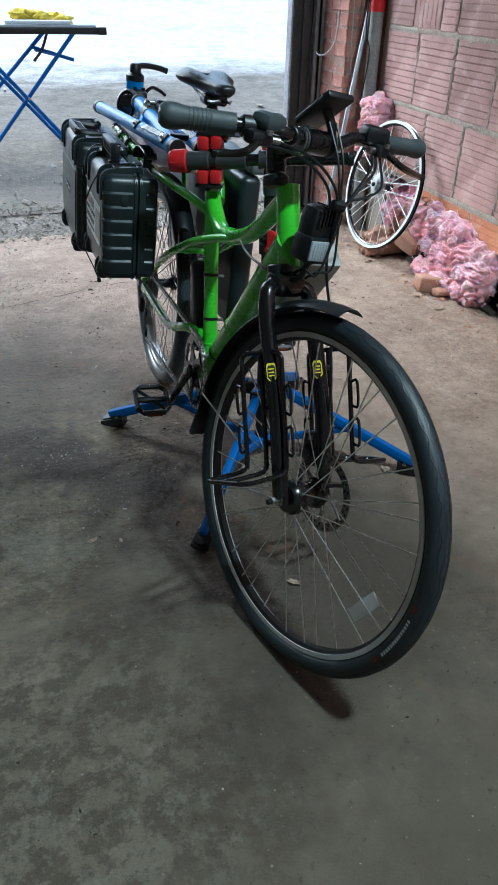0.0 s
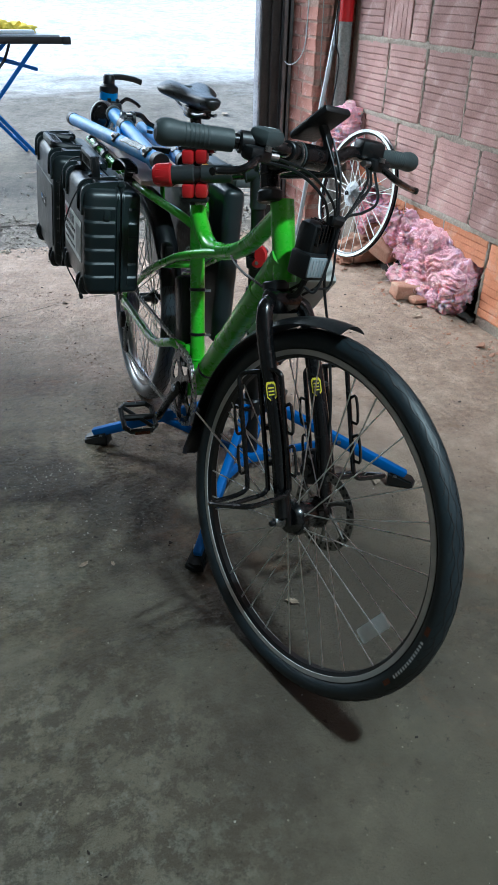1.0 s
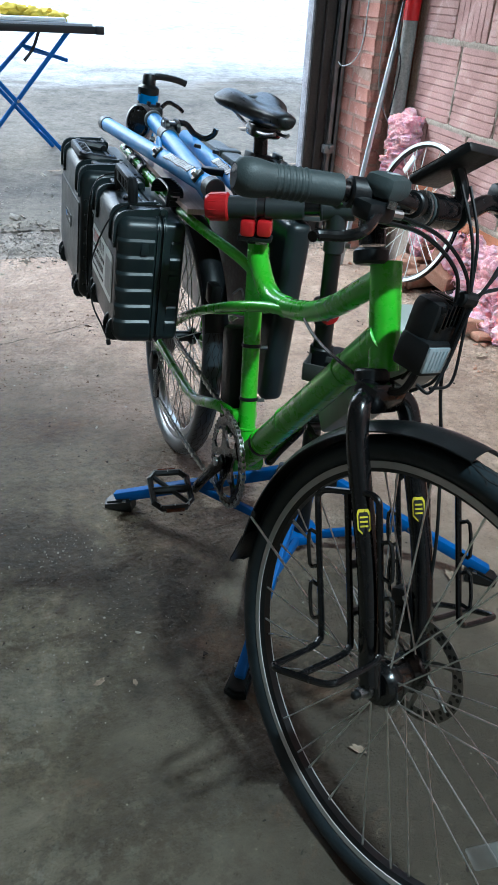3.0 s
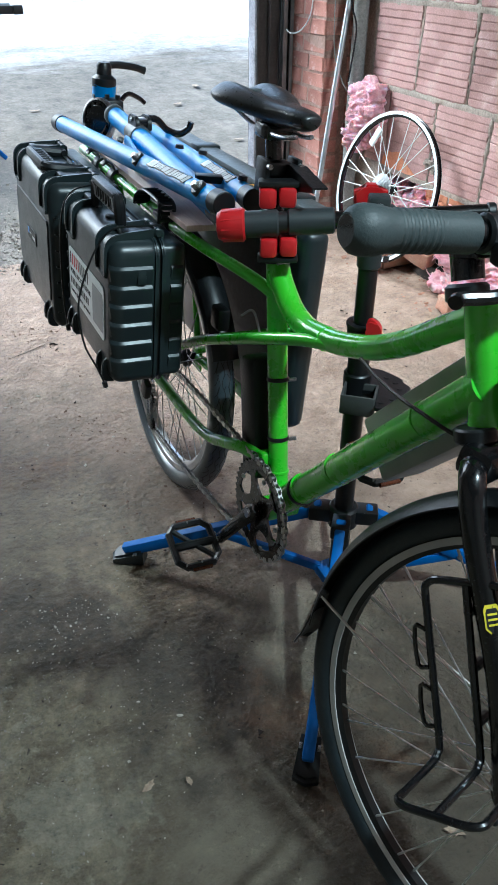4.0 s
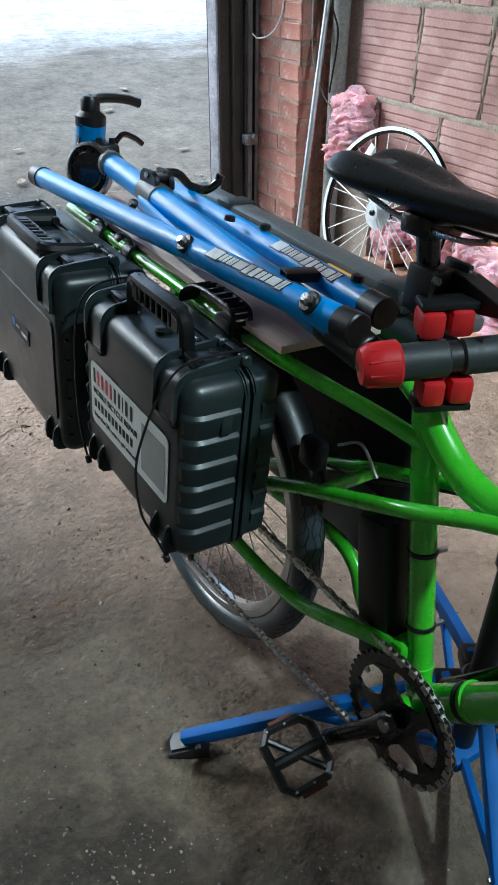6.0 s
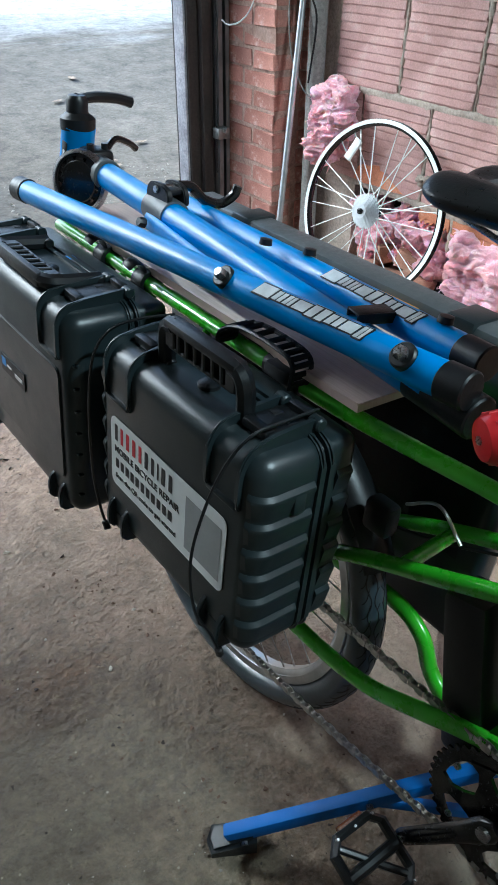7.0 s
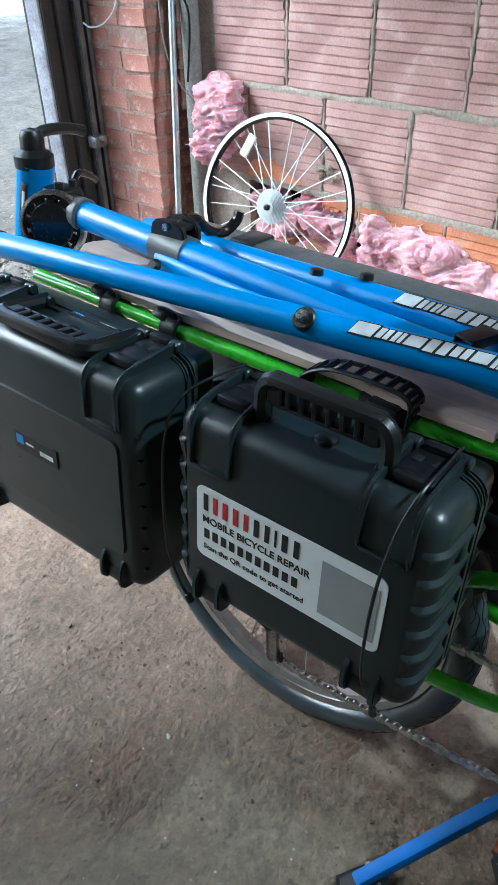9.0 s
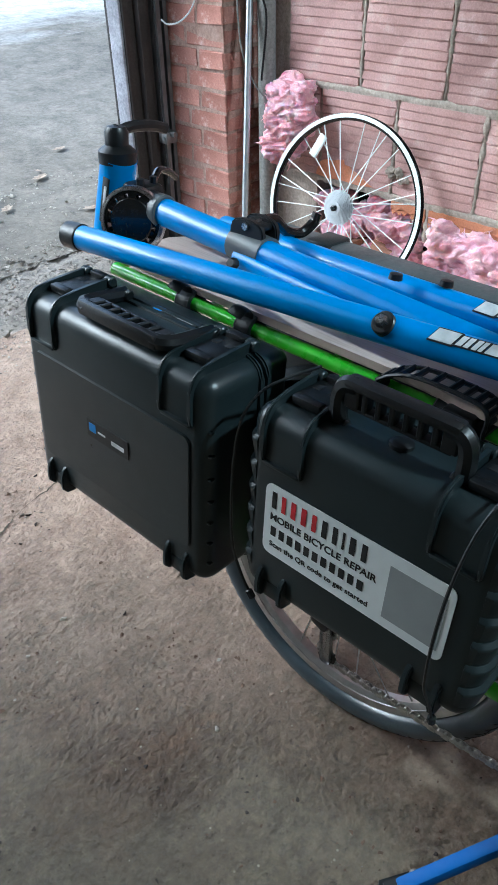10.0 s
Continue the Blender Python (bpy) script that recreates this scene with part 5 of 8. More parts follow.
# cables from the bars
for pts, r in (
    ([(-0.150, -0.505, 0.992), (-0.07, -0.520, 0.985), (-0.01, -0.540, 0.95), (0.022, -0.535, 0.90), (0.032, -0.52, 0.84), (0.030, -0.49, 0.77)], 0.0028),
    ([(-0.120, -0.50, 1.002), (-0.04, -0.525, 0.985), (0.015, -0.545, 0.94), (0.034, -0.545, 0.88), (0.032, -0.545, 0.80), (0.018, -0.52, 0.765)], 0.0026),
    ([(0.150, -0.48, 1.005), (0.115, -0.525, 0.975), (0.060, -0.545, 0.93), (0.034, -0.545, 0.88), (0.042, -0.545, 0.80), (0.062, -0.575, 0.70), (0.070, -0.62, 0.58), (0.070, -0.648, 0.49)], 0.0028),
    ([(0.14, -0.475, 1.012), (0.11, -0.52, 0.985), (0.066, -0.545, 0.945), (0.038, -0.55, 0.90), (0.028, -0.555, 0.83), (0.008, -0.560, 0.785), (-0.008, -0.545, 0.79)], 0.0026),
    ([(0.03, -0.485, 1.045), (0.036, -0.520, 0.99), (0.036, -0.54, 0.93), (0.040, -0.555, 0.86), (0.038, -0.565, 0.80), (0.006, -0.558, 0.79)], 0.0024),
    ([(0.012, -0.485, 1.045), (0.022, -0.525, 0.985), (0.030, -0.545, 0.92), (0.046, -0.54, 0.85), (0.045, -0.50, 0.79)], 0.0024),
    ([(0.155, -0.49, 1.0), (0.135, -0.535, 0.955), (0.090, -0.55, 0.935), (0.05, -0.545, 0.92), (0.030, -0.53, 0.87), (0.03, -0.50, 0.80)], 0.0026),
):
    steer_tube("cable", pts, r, M_BLACK, 6, 8)
steer_part("cable_tie", rod((0.020, -0.541, 0.914), (0.046, -0.545, 0.912), 0.011, 10, 0.003), M_BLACK, "black cable tie round the bundle")
ST = STEER_KEPT
bike_tube("frame_cable", [(0.045, -0.50, 0.80), (-0.01, -0.45, 0.745), (-0.036, -0.36, 0.745), (-0.03, -0.27, 0.74), (-0.020, -0.2, 0.742)], 0.0028, M_BLACK, 6, label="black cable under the top tube")

# ---- rear wheel and drive ----
R_HUB = Vector((0, 0.615, 0.350))
spoke_wheel("rear_wheel", Matrix.Translation(R_HUB) @ Matrix.Rotation(radians(7), 4, "X"), bike, 0.348, 0.298, 0.056, rim_mat=M_ALU, cassette=True, side=M_ALU, label="silver-rimmed rear wheel with sprockets", depth=0.026, spoke_mat=M_CHAIN, rim_w=0.015, rubber_mat=M_TYRE2)
RING_X, RING_R = -0.044, 0.106


def toothed(r, teeth, depth):
    pts = []
    for q in range(teeth * 4):
        a = 2 * math.pi * q / (teeth * 4)
        rr = r if q % 4 in (1, 2) else r - depth
        pts.append((rr * math.cos(a), rr * math.sin(a)))
    return pts


CR = Matrix.Translation((RING_X, 0, 0.315)) @ Matrix.Rotation(radians(-90), 4, "Y")
bm = bmesh.new()
outer, inner = toothed(RING_R, 44, 0.005), [(0.083 * math.cos(2 * math.pi * q / 176), 0.083 * math.sin(2 * math.pi * q / 176)) for q in range(176)]
for z in (0, 0.003):
    o = [bm.verts.new((*p, z)) for p in outer]
    i_ = [bm.verts.new((*p, z)) for p in inner]
    for q in range(176):
        r = (q + 1) % 176
        bm.faces.new((o[q], o[r], i_[r], i_[q]))
    if z == 0:
        o0, i0 = o, i_
for q in range(176):
    r = (q + 1) % 176
    bm.faces.new((o0[q], o0[r], o[r], o[q]))
    bm.faces.new((i0[q], i0[r], i_[r], i_[q]))
arms = []
for a in range(5):
    q = 2 * math.pi * a / 5 + 0.5
    arm = [(r_ * math.cos(q + d_), r_ * math.sin(q + d_)) for r_, d_ in ((0.012, -1.0), (0.040, -0.62), (0.052, -0.26), (0.070, -0.13), (0.085, -0.24), (0.085, 0.24), (0.070, 0.13), (0.052, 0.26), (0.040, 0.62), (0.012, 1.0))]
    arms.append(plate(arm, 0.005, CR))
bm.transform(CR)
crank = part("chainring", bm, M_GLOSSBLACK, bike, "black toothed chainring", 30)
for arm in arms:
    part("spider_arm", arm, M_GLOSSBLACK, crank)
for a in range(5):
    q = 2 * math.pi * a / 5 + 0.5
    part("ring_bolt", rod((RING_X - 0.004, 0.079 * math.cos(q), 0.315 + 0.079 * math.sin(q)), (RING_X - 0.008, 0.079 * math.cos(q), 0.315 + 0.079 * math.sin(q)), 0.005, 8), M_STEEL, crank)
CA = Vector((0, 0.088, -0.130)).normalized()
for s, d in ((-1, CA), (1, -CA)):
    p0, p1 = Vector((s * 0.060, 0, 0.315)), Vector((s * 0.078, 0, 0.315)) + d * 0.165
    bm = tube(bmesh.new(), [p0 - d * 0.018, p0, p0.lerp(p1, 0.3), p1, p1 + d * 0.014], [0.010, 0.019, 0.015, 0.013, 0.008], 12, flat=0.62, up=(0, -d.z, d.y))
    arm = part("crank_arm", bm, M_GLOSSBLACK, bike, "black crank arm")
    part("crank_bolt", rod(p0, p0 + Vector((s * 0.014, 0, 0)), 0.010, 12), M_STEEL, arm)
    part("pedal_axle", rod(p1, p1 + Vector((s * 0.10, 0, 0)), 0.006, 10), M_STEEL, arm)
    c = p1 + Vector((s * 0.062, 0, 0))
    ped = None
    tilt = Matrix.Translation(c) @ Matrix.Rotation(radians(22 if s < 0 else 10), 4, "X")
    loop = [(-0.046, -0.034, 0), (-0.030, -0.050, 0), (0.030, -0.050, 0), (0.046, -0.034, 0), (0.046, 0.034, 0), (0.030, 0.050, 0), (-0.030, 0.050, 0), (-0.046, 0.034, 0)]
    bm = tube(bmesh.new(), [tilt @ Vector(p) for p in loop], 0.0092, 6, closed=True, flat=0.8)
    ped = part("pedal", bm, M_BLACK, bike, "black plastic platform pedal", 20)
    bm = rod(tilt @ Vector((-0.046, 0, 0)), tilt @ Vector((0.046, 0, 0)), 0.0095, 10)
    part("pedal_barrel", bm, M_BLACK, ped)
    for y in (-0.048, 0.048):
        part("pedal_rib", rod(tilt @ Vector((-0.040 if y > 0 else 0.040, y * 0.9, 0)), tilt @ Vector((0, 0, 0)), 0.0058, 8), M_BLACK, ped)
        part("pedal_reflector", rod(tilt @ Vector((-0.022, y * 1.2, 0)), tilt @ Vector((0.022, y * 1.2, 0)), 0.0048, 8), M_AMBER, ped, "dull amber reflector")
    for x in (-0.034, 0.0, 0.034):
        for y in (-0.049, 0.049):
            part("pedal_pin", rod(tilt @ Vector((x, y, 0.006)), tilt @ Vector((x, y, 0.012)), 0.002, 6), M_STEEL, ped)
# chain: links along the upper and lower runs, round the ring and the sprockets
ring_pts = [Vector((RING_X + 0.001, 0.103 * math.sin(radians(a)), 0.315 + 0.103 * math.cos(radians(a)))) for a in range(10, -200, -8)]
low = ring_pts[-1]
jockey = Vector((-0.054, 0.600, 0.158))
upper = [Vector((-0.050, 0.607, 0.392)).lerp(ring_pts[0], q / 20) for q in range(20)]
lower = [low.lerp(jockey, q / 22) + Vector((0, 0, -0.012 * math.sin(math.pi * q / 22))) for q in range(1, 23)]
tail = [Vector((-0.054, 0.622, 0.168)), Vector((-0.054, 0.618, 0.195)), Vector((-0.054, 0.595, 0.225)), Vector((-0.052, 0.598, 0.252)), Vector((-0.051, 0.635, 0.285)), Vector((-0.050, 0.660, 0.335)), Vector((-0.050, 0.640, 0.38))]
path = spline(upper + ring_pts + lower + tail, 24)
dist, step, last, count = 0.0, 0.0127, path[0], 0
bm = bmesh.new()
for a, b in zip(path, path[1:]):
    dist += (b - a).length
    if dist >= step:
        d = (b - last)
        mid = (b + last) / 2
        m = Matrix.Translation(mid) @ axis_to(d)
        wide = 0.0042 if count % 2 else 0.0030
        for s in (-1, 1):
            outline = [(-0.0040, -0.0066), (0.0040, -0.0066), (0.0042, 0.0), (0.0040, 0.0066), (-0.0040, 0.0066), (-0.0042, 0)] if count % 2 else [(-0.0036, -0.006), (0.0036, -0.006), (0.0026, 0), (0.0036, 0.006), (-0.0036, 0.006), (-0.0026, 0)]
            side = Matrix.Translation(mid + Vector((s * wide, 0, 0))) @ Matrix.Rotation(math.atan2(d.z, d.y), 4, "X") @ Matrix(((0, 0, 1, 0), (0, 1, 0, 0), (1, 0, 0, 0), (0, 0, 0, 1)))
            merge(bm, plate([(1.3 * u, v) for u, v in outline], 0.0014, side))
        merge(bm, rod(mid + Vector((-0.004, 0, 0)), mid + Vector((0.004, 0, 0)), 0.0040, 6))
        last, dist, count = b.copy(), 0.0, count + 1
tagged(part("chain", bm, M_CHAIN, bike, "oiled roller chain", 30), kind="stuff")
# rear derailleur
der = part("derailleur", box((0.020, 0.04, 0.05), (-0.072, 0.612, 0.275), 0.008, Matrix.Rotation(radians(20), 4, "X")), M_BLACK, bike, "black rear derailleur")
for p in (Vector((-0.054, 0.610, 0.240)), Vector((-0.054, 0.603, 0.172))):
    part("jockey_wheel", plate([(0.8 * x, 0.8 * y) for x, y in toothed(0.024, 11, 0.004)], 0.005, Matrix.Translation(p) @ Matrix.Rotation(radians(-90), 4, "Y")), M_BLACK, der)
part("cage_plate", box((0.003, 0.022, 0.095), (-0.061, 0.607, 0.206), 0.006, Matrix.Rotation(radians(-6), 4, "X")), M_STEEL, der)
part("axle_end", rod((-0.070, 0.615, 0.35), (-0.086, 0.615, 0.35), 0.009, 8), M_STEEL, bike)
part("rear_caliper", box((0.03, 0.045, 0.05), (-0.02, 0.30, 0.60), 0.008), M_BLACK, bike)
bike_tube("noodle", [(0.03, 0.30, 0.60), (0.03, 0.25, 0.63), (0.025, 0.20, 0.60)], 0.0026, M_SPOKE, 8)
bike_tube("rear_cable", [(0.02, -0.09, 0.72), (0.036, 0.06, 0.66), (0.05, 0.25, 0.56), (0.05, 0.38, 0.52)], 0.0026, M_BLACK, 6)
# rear mudguard
bm = bmesh.new()
rows = []
for i in range(31):
    a = radians(25 + 125 * i / 30)
    ring = []
    for sh in (0, 1):
        for j in range(7):
            v = (-1 + j / 3) * (1 if not sh else -1)
            rr = 0.366 - 0.014 * v * v - (0.002 if sh else 0)
            ring.append(bm.verts.new(R_HUB + Vector((0.031 * v, -rr * math.cos(a), rr * math.sin(a)))))
    rows.append(ring)
for a, b in zip(rows, rows[1:]):
    for j in range(14):
        bm.faces.new((a[j], a[(j + 1) % 14], b[(j + 1) % 14], b[j]))
part("rear_mudguard", bm, M_BLACK, bike, "black rear mudguard")

# ---- hard cases hung on the rack ----
def soften(pts, times=2):
    """Rounds the corners of an outline."""
    for _ in range(times):
        out = []
        for (xa, ya), (xb, yb) in zip(pts, pts[1:] + pts[:1]):
            out += [(0.75 * xa + 0.25 * xb, 0.75 * ya + 0.25 * yb), (0.25 * xa + 0.75 * xb, 0.25 * ya + 0.75 * yb)]
        pts = out
    return pts


def louvre(bm, x0, x1, end, sgn, z, high, deep, r, round_corner=True):
    """One moulded ridge of a case's end: a short ledge above, a long slope back below, running round the corner to the face."""
    line = []
    if round_corner:
        for q in range(6):
            a = radians(18 + 72 * q / 5)
            line.append((Vector((x0 + r - r * math.cos(a), end - sgn * r + sgn * r * math.sin(a), 0)), Vector((-math.cos(a), sgn * math.sin(a), 0)), 0.45 if q == 0 else 1.0))
    else:
        line.append((Vector((x0, end, 0)), Vector((0, sgn, 0)), 1.0))
    line.append((Vector((x1, end, 0)), Vector((0, sgn, 0)), 1.0))
    rings = []
    for p, n, k in line:
        rings.append([bm.verts.new(p + n * (o * k if o > 0 else o) + Vector((0, 0, z + dz))) for o, dz in ((-0.005, high), (0.0004, high), (deep * 0.90, high * 0.86), (deep, high * 0.80), (deep * 0.94, high * 0.73), (-0.0005, -0.001))])
    for a, b in zip(rings, rings[1:]):
        for i in range(6):
            bm.faces.new((a[i], a[(i + 1) % 6], b[(i + 1) % 6], b[i]))
    bm.faces.new(rings[0][::-1])
    bm.faces.new(rings[-1])
    return bm


def hard_case(name, label, x0, x1, y0, y1, z0, z1, lay_handle, ribs=True):
    """A moulded hard case: two shells meeting at a double rim, latch walls, handle and feet. x0 is its outer face."""
    cs = thing(name, label, "hard case", ((x0 + x1) / 2, (y0 + y1) / 2, z0), BIKE, "cases on the bicycle rack")
    L, H, W = y1 - y0, z1 - z0, x1 - x0
    cy, cz = (y0 + y1) / 2, (z0 + z1) / 2
    seam = x0 + W * 0.69
    R = 0.027
    lid = part("lid_shell", box((seam - x0, L, H), ((x0 + seam) / 2, cy, cz), R, seg=6), M_CASE, cs, "satin black moulded lid")
    part("base_shell", box((x1 - seam + 0.02, L - 0.012, H - 0.012), ((seam - 0.02 + x1) / 2, cy, cz), 0.016, seg=4), M_CASE, cs)
    to_end = Matrix(((0, 0, 1, 0), (1, 0, 0, 0), (0, 1, 0, 0), (0, 0, 0, 1)))
    for at in (seam - 0.0205, seam - 0.007):
        part("rim", plate(round_rect(L + 0.007, H + 0.007, 0.030, 6), 0.0075, Matrix.Translation((at, cy, cz)) @ to_end, 0.0026), M_CASE, cs)
    # stepped ribs round the ends, or small nubs along the upright edges
    if ribs:
        for e, sgn in ((y0, -1), (y1, 1)):
            for i in range(6):
                z = z0 + 0.026 + (H - 0.105) * i / 5
                part("rib", louvre(bmesh.new(), x0, seam - 0.026, e, sgn, z, (H - 0.105) / 5 - 0.002, 0.0056, R), M_CASE, lid, smooth=25)
                part("rib", louvre(bmesh.new(), seam + 0.014, x1 - 0.010, e - 0.006 * sgn, sgn, z, (H - 0.105) / 5 - 0.006, 0.0045, 0.01, False), M_CASE, cs, smooth=25)
            part("end_tab", box((0.018, 0.008, 0.030), (seam - 0.048, e + 0.002 * sgn, z1 - 0.064), 0.003), M_CASE, lid)
    else:
        for e, sgn in ((y0, -1), (y1, 1)):
            for i in range(7):
                part("edge_nub", box((0.009, 0.008, 0.0045), (x0 + 0.013, e - 0.004 * sgn, z0 + 0.045 + (H - 0.12) * i / 6), 0.002), M_CASE, lid)
    # panel on the face
    if lay_handle:
        face = plate(round_rect(L - 0.062, H - 0.152, 0.014), 0.0042, Matrix.Translation((x0 + 0.001, cy, z0 + 0.062 + (H - 0.152) / 2)) @ Matrix(((0, 0, -1, 0), (1, 0, 0, 0), (0, 1, 0, 0), (0, 0, 0, 1))), 0.0016)
        part("face_panel", face, M_CASE, lid)
    # latch walls in pairs, running from the face over the shoulder to the rim
    a = x0 - 0.0065
    outline = [(a + 0.004, z1 - 0.073), (a, z1 - 0.066), (a, z1 - 0.024), (a + 0.003, z1 - 0.008), (a + 0.012, z1 + 0.005), (a + 0.028, z1 + 0.0125), (seam - 0.010, z1 + 0.019), (seam + 0.003, z1 + 0.018), (seam + 0.007, z1 + 0.008), (seam + 0.004, z1 - 0.012), (a + 0.036, z1 - 0.014), (a + 0.018, z1 - 0.026), (a + 0.013, z1 - 0.044), (a + 0.013, z1 - 0.073)]
    upright = Matrix(((1, 0, 0, 0), (0, 0, 1, 0), (0, 1, 0, 0), (0, 0, 0, 1)))
    for yc in (y0 + 0.060, y1 - 0.060):
        for dy in (-0.0305, 0.0305):
            part("latch_wall", plate(soften(outline, 1), 0.0062, Matrix.Translation((0, yc + dy - 0.0031, 0)) @ upright, 0.0019), M_CASE, cs)
            part("latch_knuckle", rod((seam - 0.006, yc + dy - 0.009, z1 + 0.012), (seam - 0.006, yc + dy + 0.009, z1 + 0.012), 0.0085, 12, 0.002), M_CASE, cs)
        part("latch_ledge", box((0.010, 0.056, 0.0055), (x0 - 0.0005, yc, z1 - 0.0715), 0.002), M_CASE, cs)
        long = seam - x0 - 0.040
        latch = part("latch", box((long, 0.050, 0.009), (x0 + 0.038 + long / 2, yc, z1 + 0.006), 0.003), M_BLACK, cs, "black latch")
        part("latch_grip", box((0.016, 0.044, 0.013), (x0 + 0.042, yc, z1 + 0.007), 0.004), M_BLACK, latch)
        for dy in (-0.012, 0.013):
            part("keyhole", box((0.013, 0.012, 0.004), (seam - 0.030, yc + dy, z1 + 0.0095), 0.001), M_INK, latch)
        part("latch_hook", box((0.014, 0.036, 0.012), (seam - 0.004, yc, z1 + 0.013), 0.004), M_BLACK, latch)
        for dy in (-0.020, 0.020):
            part("front_foot", plate(soften([(x0 - 0.010, z0 - 0.002), (x0 - 0.012, z0 + 0.030), (x0 - 0.003, z0 + 0.050), (x0 + 0.010, z0 + 0.050), (x0 + 0.022, z0 + 0.010), (x0 + 0.020, z0 - 0.006)], 1), 0.009, Matrix.Translation((0, yc + dy - 0.0045, 0)) @ upright, 0.002), M_CASE, cs)
        part("foot_web", box((0.020, 0.036, 0.030), (x0 + 0.008, yc, z0 + 0.014), 0.005), M_CASE, cs)
    # valve and badge
    by = cy - (0.020 if lay_handle else 0.0)
    part("valve", lathe([(0, 0.011), (0.009, 0.011), (0.0145, 0.008), (0.0150, 0.004), (0.0135, 0)], 20, Matrix.Translation((x0 + (0.062 if lay_handle else 0.055), by - 0.006, z1 - 0.003))), M_BLACK, cs)
    bx, bz = x0 + (0.115 if lay_handle else 0.088), z1 + 0.0023
    badge = part("badge", box((0.020 if lay_handle else 0.013, 0.100, 0.003), (bx, by - 0.006, z1 + 0.0006), 0.0), M_INK, cs, "dark badge strip")
    part("badge_mark", box((0.012, 0.018, 0.0008), (bx, by + 0.028, bz)), M_LOGOBLUE, badge, "blue mark", 0)
    part("badge_bar", box((0.003, 0.022, 0.0008), (bx, by + 0.004, bz)), M_LOGOBLUE, badge, "blue lettering bar", 0)
    part("badge_bar", box((0.008, 0.034, 0.0008), (bx, by - 0.032, bz)), M_SILVERINK, badge, "pale lettering bar", 0)
    # slotted handle on two legs
    hw = 0.190 if lay_handle else 0.168
    if lay_handle:
        hm = Matrix(((0, -0.996, 0.09, x0 + 0.104), (1, 0, 0, by), (0, 0.09, 0.996, z1 + 0.009), (0, 0, 0, 1)))
        reach = 0.098
    else:
        hm = Matrix(((0, -0.06, 0.998, x0 + 0.048), (1, 0, 0, cy - 0.005), (0, 0.998, 0.06, z1 - 0.006), (0, 0, 0, 1)))
        reach = 0.073
    bm = box((hw - 0.018, 0.014, 0.023), (0, reach - 0.007, 0), 0.0055)
    merge(bm, box((hw - 0.030, 0.006, 0.016), (0, reach - 0.038, 0), 0.0025))
    for i in range(8):
        merge(bm, box((0.0075 if 0 < i < 7 else 0.020, 0.030, 0.017), ((i - 3.5) * (hw - 0.040) / 7, reach - 0.024, 0), 0.0018, seg=1))
    for sd in (-1, 1):
        merge(bm, tube(bmesh.new(), spline([(sd * (hw / 2 - 0.024), reach - 0.010, 0), (sd * (hw / 2 - 0.008), reach - 0.014, 0), (sd * hw / 2, reach - 0.032, 0), (sd * hw / 2, 0, 0)], 5), 0.0118, 8, flat=0.95, up=(0, 0, 1)))
    bm.transform(hm)
    part("handle", bm, M_BLACK, cs, "black slotted carrying handle")
    for sd in (-1, 1):
        bm = rod((sd * (hw / 2 + 0.014), 0.002, 0), (sd * (hw / 2 - 0.014), 0.002, 0), 0.009, 10, 0.002)
        bm.transform(hm)
        part("handle_pin", bm, M_BLACK, cs)
    return cs, lid


case_a, lid_a = hard_case("hard_case", "black hard tool case with a printed white label", -0.2595, -0.104, 0.284, 0.646, 0.474, 0.770, False)
case_b, lid_b = hard_case("hard_case", "larger black hard case with its handle folded down", -0.280, -0.108, 0.698, 1.128, 0.424, 0.776, True, False)

# the printed label, with what can be read and bars for the rest
LX, LY0, LY1, LZ0, LZ1 = -0.2605, 0.330, 0.607, 0.556, 0.671
FACE = Matrix(((0, 0, -1, 0), (-1, 0, 0, 0), (0, 1, 0, 0), (0, 0, 0, 1)))


def on_label(y, z):
    """y runs along the label from its rear end, z up from its foot."""
    return Matrix.Translation((LX - 0.0013, LY1 - y, LZ0 + z)) @ FACE


label_ob = part("label_plate", plate(round_rect(LY1 - LY0, LZ1 - LZ0, 0.012), 0.001, Matrix.Translation((LX, (LY0 + LY1) / 2, (LZ0 + LZ1) / 2)) @ FACE), M_WHITE, case_a, "white vinyl label with red and black print", 0)


def bar(y, z, w, h, mat):
    m = on_label(y, z)
    part("print_bar", plate([(0, -h / 2), (w, -h / 2), (w, h / 2), (0, h / 2)], 0.0003, m), mat, label_ob, "", 0)


y = 0.010
for i, w in enumerate((0.0120, 0.0110, 0.0125, 0.0130, 0.0115, 0.0125, 0.0115, 0.0055, 0.0135, 0.0125)):
    bar(y + 0.15 * w, 0.0915, 0.62 * w, 0.0260, M_REDINK if 1 <= i <= 4 else M_INK)
    y += w + 0.0042
words("print_line", "MOBILE BICYCLE REPAIR", 0.0150, on_label(0.010, 0.0635), M_INK, label_ob, 0.168, 0.0003)
for i in range(11):
    bar(0.013 + 0.0140 * i, 0.0410, 0.0088, 0.0150, M_INK)
words("print_line", "Scan the QR code to get started", 0.0115, on_label(0.012, 0.0185), M_INK, label_ob, 0.160, 0.0002)
bar(0.193, 0.056, 0.076, 0.082, M_PALEGREY)

